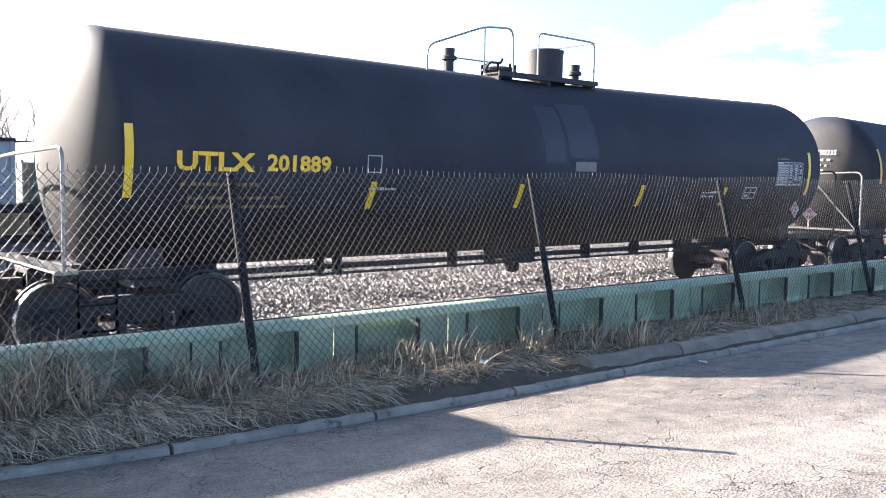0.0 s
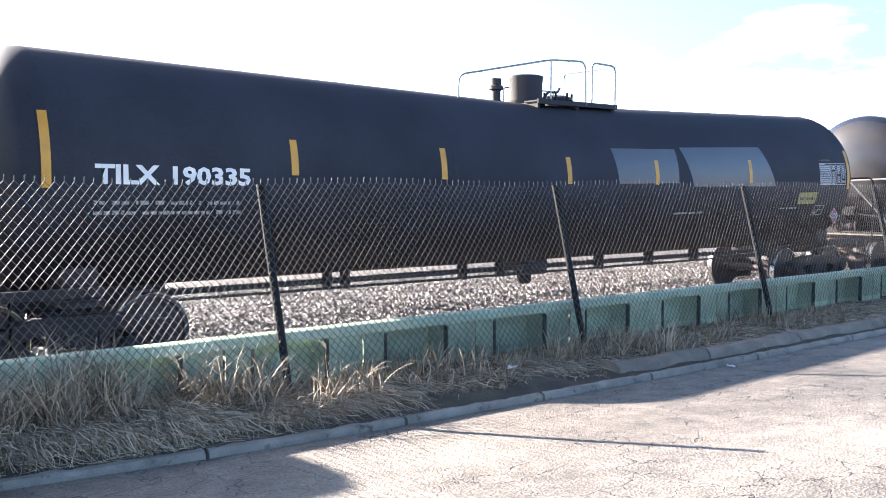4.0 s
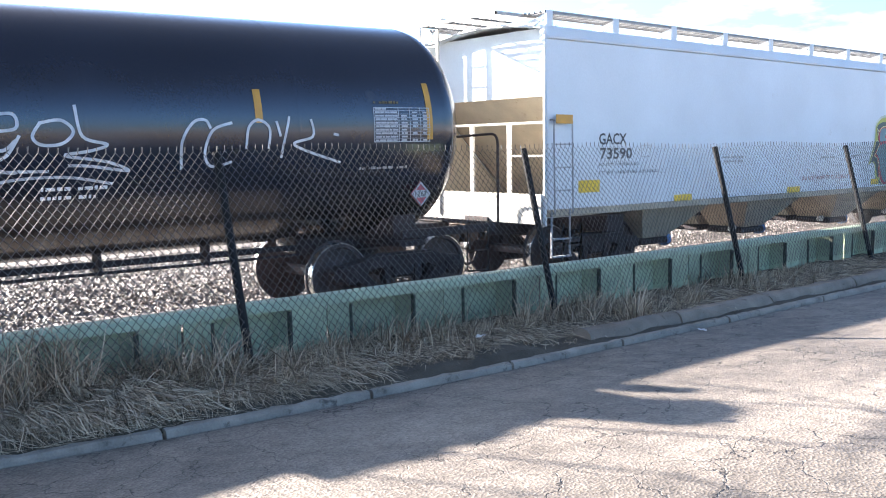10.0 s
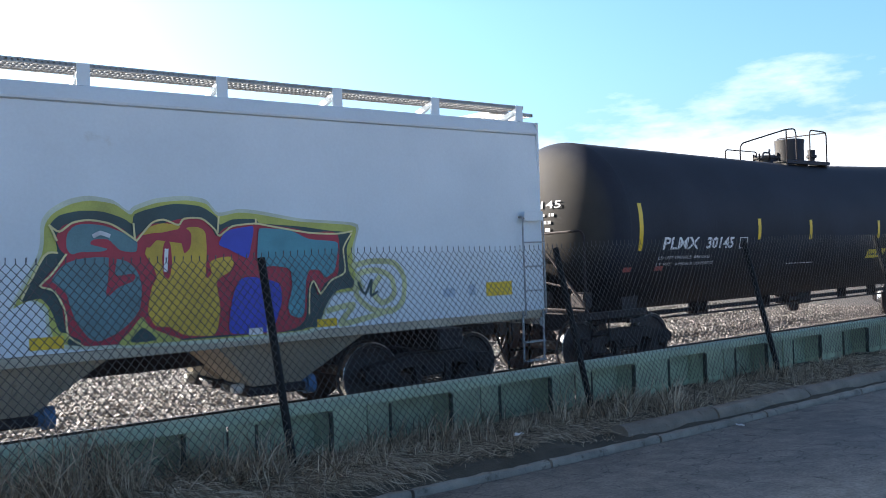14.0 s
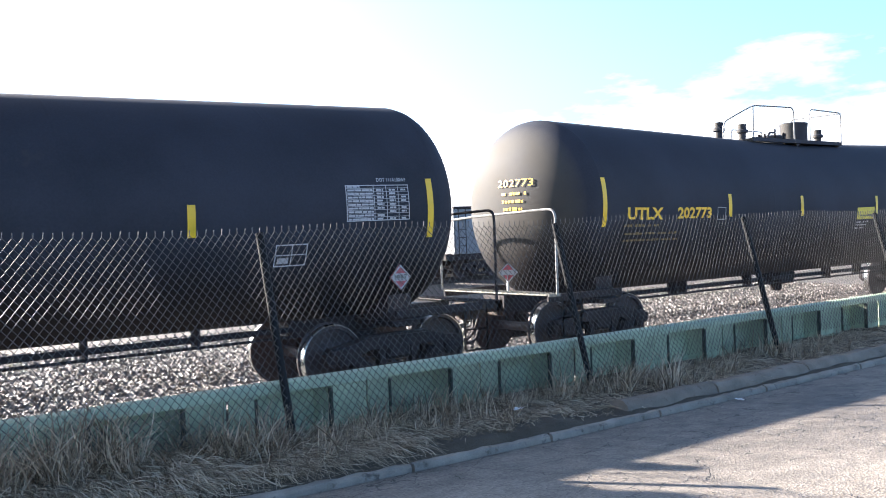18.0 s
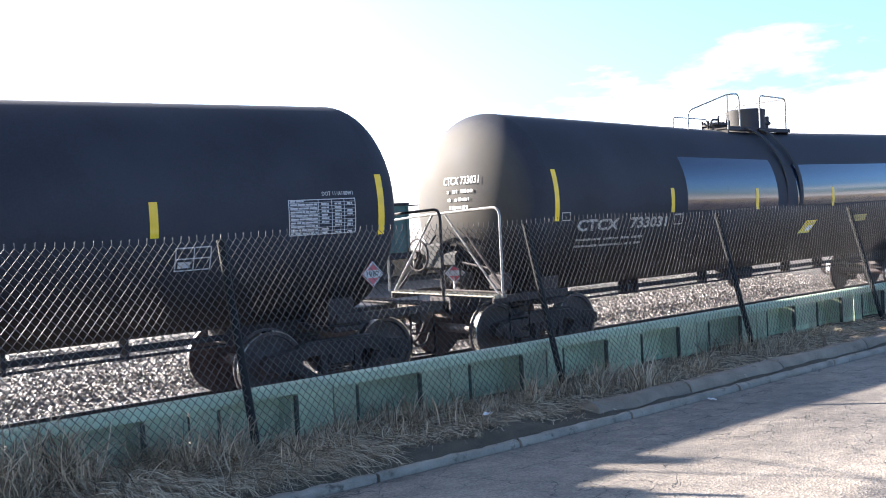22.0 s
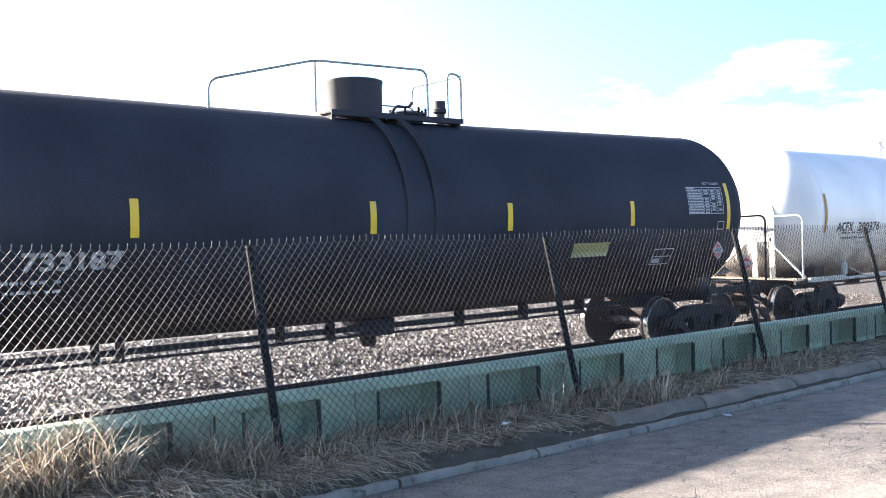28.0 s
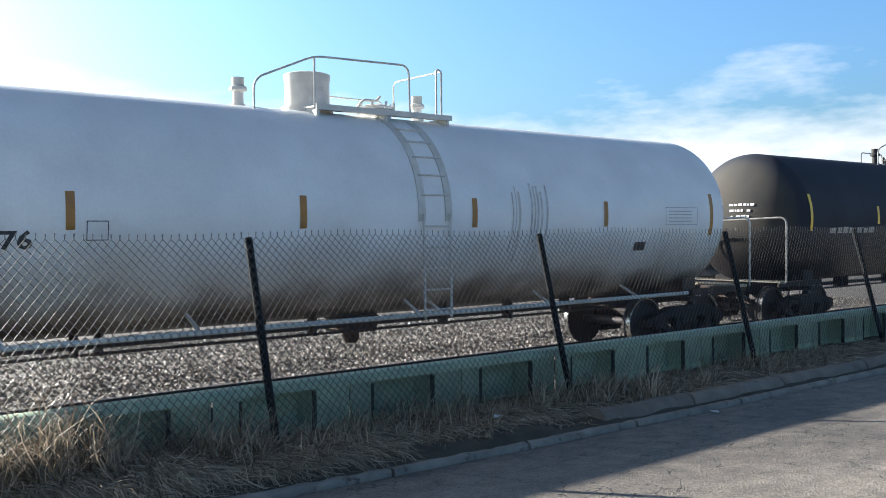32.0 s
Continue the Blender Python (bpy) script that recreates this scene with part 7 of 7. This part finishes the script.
tag_b = [[(1, 2.57), (1.03, 2.34), (0.94, 2.37)],
        [(1.19, 2.62), (1.13, 2.2)],
        [(1.23, 2.58), (1.39, 2.64), (1.44, 2.55)],
        [(1.51, 2.61), (1.73, 2.63), (1.75, 2.48), (1.5, 2.43), (1.46, 2.3), (1.62, 2.25), (1.74, 2.35)],
        [(1.78, 2.4), (1.66, 2.2), (1.5, 2.09), (1.69, 2.01), (1.78, 2.03)],
        [(1.99, 2.54), (1.91, 2.4), (1.99, 2.31), (2.2, 2.32), (2.32, 2.45), (2.2, 2.57), (1.99, 2.54)],
        [(2.35, 2.73), (2.41, 2.4), (2.67, 2.31), (2.49, 2.24), (2.23, 2.19), (2.66, 2.12), (2.91, 2.01), (2.49, 2.07), (2.27, 2.08)],
        [(0.95, 2.08), (1.18, 2.1), (1.34, 2.04)],
        [(1.33, 1.79), (1.65, 1.92), (2.23, 1.95), (2.74, 1.86)],
        [(1.14, 1.91), (1.41, 2.01), (2.06, 2.02)]]
tag_c = [[(3.87, 2.5), (3.81, 2.59), (3.66, 2.56), (3.52, 2.33), (3.52, 2.02)],
        [(4.14, 2.56), (3.9, 2.47), (3.8, 2.21), (3.89, 2.04), (4.14, 2.09)],
        [(4.33, 2.26), (4.36, 2.5), (4.49, 2.6), (4.64, 2.5), (4.63, 2.26)],
        [(4.74, 2.58), (4.79, 2.41)],
        [(4.92, 2.64), (4.84, 2.32), (4.81, 2.14)],
        [(5.23, 2.61), (5.25, 2.4), (4.99, 2.29), (5.68, 2.06)],
        [(5.57, 2.43), (5.63, 2.42)]]
ghost = [[(-3.96, 1.96), (-3.9, 2.21), (-3.7, 2.33), (-3.5, 2.36)],
        [(-0.23, 2.4), (-0.2, 2.23)],
        [(0.01, 2.4), (-0.03, 2.05)],
        [(0.51, 2.42), (0.46, 1.91)],
        [(0.04, 2.13), (0.69, 2.14)]]


def lifted(line):
    """The tags run level although the tank dips."""
    return [(x, z + 0.46 * dip(x)) for x, z in line]


polys = []
for line in tag_b + tag_c:
    polys += stroke(smooth_line(lifted(line)), 0.034)
tagged(decal("spray_tag", polys, SPRAY, c3, "white spray-paint tag", off=0.008, cut=0.2), "white spray-paint tag", kind="stuff")
decal("spray_patch", [[(-3.97, 2.32), (-3.55, 2.34), (-3.12, 2.36), (-2.58, 2.32), (-2.57, 1.67), (-4.07, 1.74)],
        [(-2.54, 2.29), (-1.86, 2.31), (-1.19, 2.27), (-1.1, 2.01), (-1.15, 1.57), (-2.59, 1.63)]], SPRAY_FAINT, c3, "worn grey spray-paint fill", off=0.004)
polys = []
for line in tag_a:
    polys += stroke(smooth_line(lifted(line)), 0.045)
tagged(decal("spray_tag", polys, SPRAY_GREY, c3, "faded white spray-paint tag", off=0.01, cut=0.2), "faded white spray-paint tag", kind="stuff")
polys = []
for line in ghost:
    polys += stroke(smooth_line(lifted(line)), 0.04)
tagged(decal("spray_tag", polys, SPRAY_FAINT, c3, "", off=0.011, cut=0.2), "", kind="stuff")

place(hopper_car(), 67.62)

R, ZC = tank_size(1.565)
SAG = 0.22
c5 = place(tank_car(dict(half=8.16, brake=True, label="black tank car with slanted white lettering", deck=BLACK_IRON, hand=BLACK_IRON, dome=0.05, dome_r=0.32, manway=-0.88, valves=(1.0,), rails=(-2.6, -1.1, -0.7, -0.16, 0.55), deck_from=-1.1, deck_to=0.65, ladder=None)), 86.18)
stripes(c5, [(-7.15, 2.1, 2.92, 0), (-3.67, 2.27, 2.68, 0), (-1.84, 2.26, 2.67, 0), (0.98, 2.24, 2.65, 0), (3.81, 2.24, 2.63, 0), (7.26, 2.1, 2.92, 0)], YELLOW)
lettering("reporting_mark", "PLMX", -6.55, -5.55, 2.11, 2.33, LETTER_WHITE, c5, "white slanted lettering", bold=0.02, italic=0.12)
lettering("car_number", "30145", -5.32, -4.5, 2.11, 2.33, LETTER_WHITE, c5, "white slanted numerals", bold=0.034, italic=0.12)
decal("plate_box", outline_box(-4.3, -4.05, 2.1, 2.32), LETTER_WHITE, c5)
lettering("load_limit", "LD LMT 198100LB  89850KG", -6.6, -5.15, 1.93, 1.99, LETTER_WHITE, c5)
lettering("light_weight", "LT WT   64900LB  29450KG", -6.62, -5.0, 1.8, 1.86, LETTER_WHITE, c5)
stencil_table(c5, 5.9, 6.9, 2.36, 2.84, heading="DOT 111A100W1")
decal("yellow_label", [rect(0.65, 1.45, 1.76, 1.98)], SIGN_YELLOW, c5, "yellow label")
bars("small_writing", 0.72, 1.4, 1.83, 0.07, LETTER_BLACK, c5, seed=51, off=0.01)
bars("small_writing", -2.5, -1.5, 1.72, 0.04, LETTER_WHITE, c5, seed=52)
small_frame(c5, 4.9, 5.35, 1.8, 2.1, TABLE_GREY)
for x in (-7.45, -6.62):
    decal("red_spot", [rect(x, x + 0.22, 1.71, 1.8)], LETTER_RED, c5, "small red reflector")
placard(c5, 6.85, 1.55, "1987")
head_marks(c5, 8.16, "30145", 60)

R, ZC = tank_size(1.55)
SAG = 0.23
c6 = place(tank_car(dict(half=8.16, label="black tank car with yellow lettering and a bright yellow label", dome=0.9, dome_r=0.3, dome_h=0.52, manway=0.0, valves=(-2.0, -1.15, 1.95), rails=(-2.53, -1.7, -0.13, 0.5, 1.85), deck_from=-1.75, deck_to=1.85, ladder=None)), 104.41)
stripes(c6, [(-7.4, 2.15, 2.97, 0.03), (-3.94, 2.3, 2.73, 0), (-1.47, 2.3, 2.72, 0), (1.6, 2.28, 2.7, 0), (4.3, 2.28, 2.7, 0), (7.43, 2.15, 2.97, 0)], YELLOW)
lettering("reporting_mark", "UTLX", -6.83, -5.9, 2.26, 2.47, LETTER_YELLOW, c6, "yellow block lettering", bold=0.034)
lettering("car_number", "202773", -5.5, -4.52, 2.27, 2.48, LETTER_YELLOW, c6, "yellow block numerals", bold=0.034)
decal("plate_box", outline_box(-4.34, -4.08, 2.24, 2.48), LETTER_DULL, c6)
bars("small_writing", -6.9, -6, 2.14, 0.06, LETTER_OCHRE, c6, seed=61)
for i, z in enumerate((2.0, 1.88)):
    bars("small_writing", -6.85, -5.4, z, 0.055, LETTER_OCHRE, c6, seed=62 + i)
decal("yellow_label", [rect(0.75, 1.5, 2.18, 2.45)], SIGN_YELLOW, c6, "bright yellow label")
bars("small_writing", 0.85, 1.45, 2.25, 0.05, LETTER_BLACK, c6, seed=65, off=0.01)
for i in range(3):
    bars("small_writing", 0.77, 1.3 - 0.1 * i, 2.1 - 0.07 * i, 0.045, TABLE_GREY, c6, seed=66 + i)
stencil_table(c6, 6.02, 7.02, 2.2, 2.66, heading="DOT 111A100W1")
small_frame(c6, 4.55, 5.0, 1.85, 2.15, TABLE_GREY)
placard(c6, 7.35, 1.6, "1987")
head_marks(c6, 8.16, "202773", 70, LETTER_YELLOW)
head_placard(c6, 8.16)

R, ZC = tank_size(1.56)
SAG = 0.16
c7 = place(tank_car(dict(brace=True, brake=True, cut=0.1, label="black tank car with shiny repainted panels and white lettering", dome=0.7, dome_r=0.42, dome_h=0.52, manway=-0.45, valves=(1.5,), rails=(-2.1, -0.95, -0.5, 0.25, 1.3), deck_from=-0.95, deck_to=1.45, ladder=-0.05)), 122.36)
stripes(c7, [(-7.13, 2.2, 3.04, 0), (-4.16, 2.28, 2.72, 0), (-1.46, 2.28, 2.71, 0), (1.5, 2.28, 2.7, 0), (4.6, 2.28, 2.7, 0), (7.24, 2.2, 3.05, 0)], YELLOW)
for x0, x1, z0, z1 in ((-3.72, -0.7, 2.3, 3.35), (0.05, 4.33, 2.33, 3.24)):
    decal("repainted_panel", [rect(x0, x1, z0, z1)], PATCH_GLOSS, c7, "shiny freshly painted panel", off=0.003)
lettering("reporting_mark", "CTCX", -6.64, -5.6, 2.01, 2.21, LETTER_DULL, c7, "dull white lettering", bold=0.034)
lettering("car_number", "733031", -5.3, -4.3, 2.02, 2.22, LETTER_DULL, c7, "dull white numerals", bold=0.034)
decal("plate_box", outline_box(-4.1, -3.85, 2.05, 2.25), LETTER_DULL, c7)
decal("plate_box", outline_box(-7.02, -6.82, 2.2, 2.34), LETTER_DULL, c7)
for i, z in enumerate((1.84, 1.72)):
    bars("small_writing", -6.6, -4.9, z, 0.055, LETTER_DULL, c7, seed=71 + i)
decal("yellow_patch", [[(0.35, 1.68), (0.8, 1.68), (0.95, 1.98), (0.5, 1.98)]], SIGN_YELLOW, c7, "yellow painted patch")
decal("pale_stencil", [[(0.57, 1.74), (0.79, 1.74), (0.85, 1.86), (0.63, 1.86)]], LETTER_WHITE, c7, "worn white stencil on the yellow patch", off=0.009)
decal("olive_patch", [rect(2.4, 3.15, 1.87, 2.03)], SIGN_OLIVE, c7, "olive label")
stencil_table(c7, 5.97, 7.02, 2.46, 2.96, heading="DOT 111A100W1")
small_frame(c7, 5.25, 5.75, 1.62, 1.92, TABLE_GREY)
decal("plate_box", outline_box(6.8, 7.0, 2.2, 2.32), LETTER_DULL, c7)
placard(c7, 6.95, 1.8, "1987")
head_marks(c7, 8.0, "CTCX 733031", 80)
head_placard(c7, 8.0)

R, ZC = tank_size(1.555)
SAG = 0.11
c8 = place(tank_car(dict(half=8.16, cut=0.22, label="dull black tank car with faint white lettering", dome=-0.15, dome_r=0.42, manway=0.85, valves=(1.5,), rails=(-2.7, -1.2, 0.77, 1.15, 1.42), deck_from=-0.95, deck_to=1.45, ladder=-0.05)), 140.36)
stripes(c8, [(-7.13, 2.22, 3.08, 0), (-4.1, 2.3, 2.74, 0), (-0.91, 2.3, 2.74, 0), (1.56, 2.3, 2.72, 0), (4.37, 2.32, 2.74, 0), (7.14, 2.2, 3.08, 0)], YELLOW)
lettering("reporting_mark", "CTCX", -6.51, -5.5, 1.96, 2.18, LETTER_DULL, c8, "dull white lettering", bold=0.034)
lettering("car_number", "733187", -5.27, -4.21, 1.94, 2.16, LETTER_DULL, c8, "dull white numerals", bold=0.034)
for i, z in enumerate((1.8, 1.68)):
    bars("small_writing", -6.45, -4.85, z, 0.055, LETTER_DULL, c8, seed=91 + i)
stencil_table(c8, 5.92, 6.98, 2.5, 3.0, heading="DOT 111A100W1")
small_frame(c8, 5.1, 5.65, 1.55, 1.88, TABLE_GREY)
decal("orange_label", [rect(3, 3.85, 1.8, 2.05)], SIGN_OLIVE, c8, "amber label")
decal("plate_box", outline_box(6.8, 7, 2.2, 2.36), LETTER_DULL, c8)
placard(c8, 6.88, 1.8, "1987")
head_marks(c8, 7.94, "CTCX 73187", 95)
head_placard(c8, 7.94)

R, ZC = tank_size(1.51)
SAG = 0.0
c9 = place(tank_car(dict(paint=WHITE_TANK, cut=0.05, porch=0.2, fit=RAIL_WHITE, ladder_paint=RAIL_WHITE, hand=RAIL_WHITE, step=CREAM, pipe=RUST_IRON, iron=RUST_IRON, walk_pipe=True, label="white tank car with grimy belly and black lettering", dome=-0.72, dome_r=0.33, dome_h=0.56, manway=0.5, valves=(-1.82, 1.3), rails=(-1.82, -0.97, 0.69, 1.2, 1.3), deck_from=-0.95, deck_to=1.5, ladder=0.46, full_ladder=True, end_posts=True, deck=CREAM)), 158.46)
stripes(c9, [(-7.33, 2.06, 2.9, 0), (-4.55, 2.28, 2.7, 0), (-1.68, 2.28, 2.7, 0), (1.21, 2.28, 2.71, 0), (4.12, 2.28, 2.7, 0), (7.1, 2.1, 2.88, 0)], BROWN_TAPE)
lettering("reporting_mark", "ACFX", -6.84, -6.14, 2.07, 2.28, LETTER_BLACK, c9, "black slanted lettering", bold=0.026)
lettering("car_number", "200376", -5.92, -4.93, 2.07, 2.28, LETTER_BLACK, c9, "black numerals", bold=0.026)
decal("plate_box", outline_box(-4.38, -4.14, 2.16, 2.38, 0.01), LETTER_BLACK, c9)
for i, z in enumerate((2.02, 1.9)):
    bars("small_writing", -6.6, -5.3, z, 0.055, LETTER_BLACK, c9, seed=101 + i)
decal("faint_table", outline_box(5.72, 6.66, 2.3, 2.62, 0.012) + [rect(5.8, 6.5, 2.36 + 0.06 * i, 2.375 + 0.06 * i) for i in range(4)], TABLE_GREY, c9)
decal("dark_box", [rect(4.95, 5.25, 1.84, 2.0)], LETTER_BLACK, c9, "small dark stencil box")
STREAK = surface("grey_drip_stain", (0.56, 0.54, 0.5), 0.6, vary=0.4, scale=6, grain=40)
rng = random.Random(3)
for x in (1.98, 2.05, 2.12, 2.38, 2.45, 2.52, 2.6, 2.72):
    z1 = rng.uniform(2.75, 3.0)
    path = smooth_line([(x, z1), (x + 0.01, z1 - 0.35), (x - 0.01, 2.15), (x - 0.02, rng.uniform(1.6, 2.1))], 4)
    decal("drip_stain", stroke(path, rng.uniform(0.02, 0.05)), STREAK, c9, "grey-brown drip stain", off=0.004 + 0.0006 * rng.random())
head_placard(c9, 8.1)

R, ZC = tank_size(1.47)
c10 = place(tank_car(dict(label="black tank car behind the white one", dome=0.3, ladder=None)), 176.65)
stripes(c10, SIX, YELLOW)
bars("reporting_mark", -6.6, -4.6, 2.1, 0.18, LETTER_DULL, c10, "faint white lettering", seed=111)
head_marks(c10, 8.1, "", 115)


# ---- motion ----
def travelled(t):
    for (a, p), (b, q) in zip(TRAIN, TRAIN[1:]):
        if t <= b:
            return p + (q - p) * (t - a) / (b - a)
    return TRAIN[-1][1]


def motions():
    for car, x in TRAIN_CARS:
        walk(car, [(t, pose(x - s, 0, 0)) for t, s in TRAIN])
    steps = [i * 4 / 30 for i in range(241)]
    for car, dx, pieces in WHEELSETS:
        for w in pieces:
            walk(w, [(t, pose(dx, 0, WHEEL_R, 0, -math.degrees(travelled(t) / WHEEL_R) % 360, 0)) for t in steps])


motions()
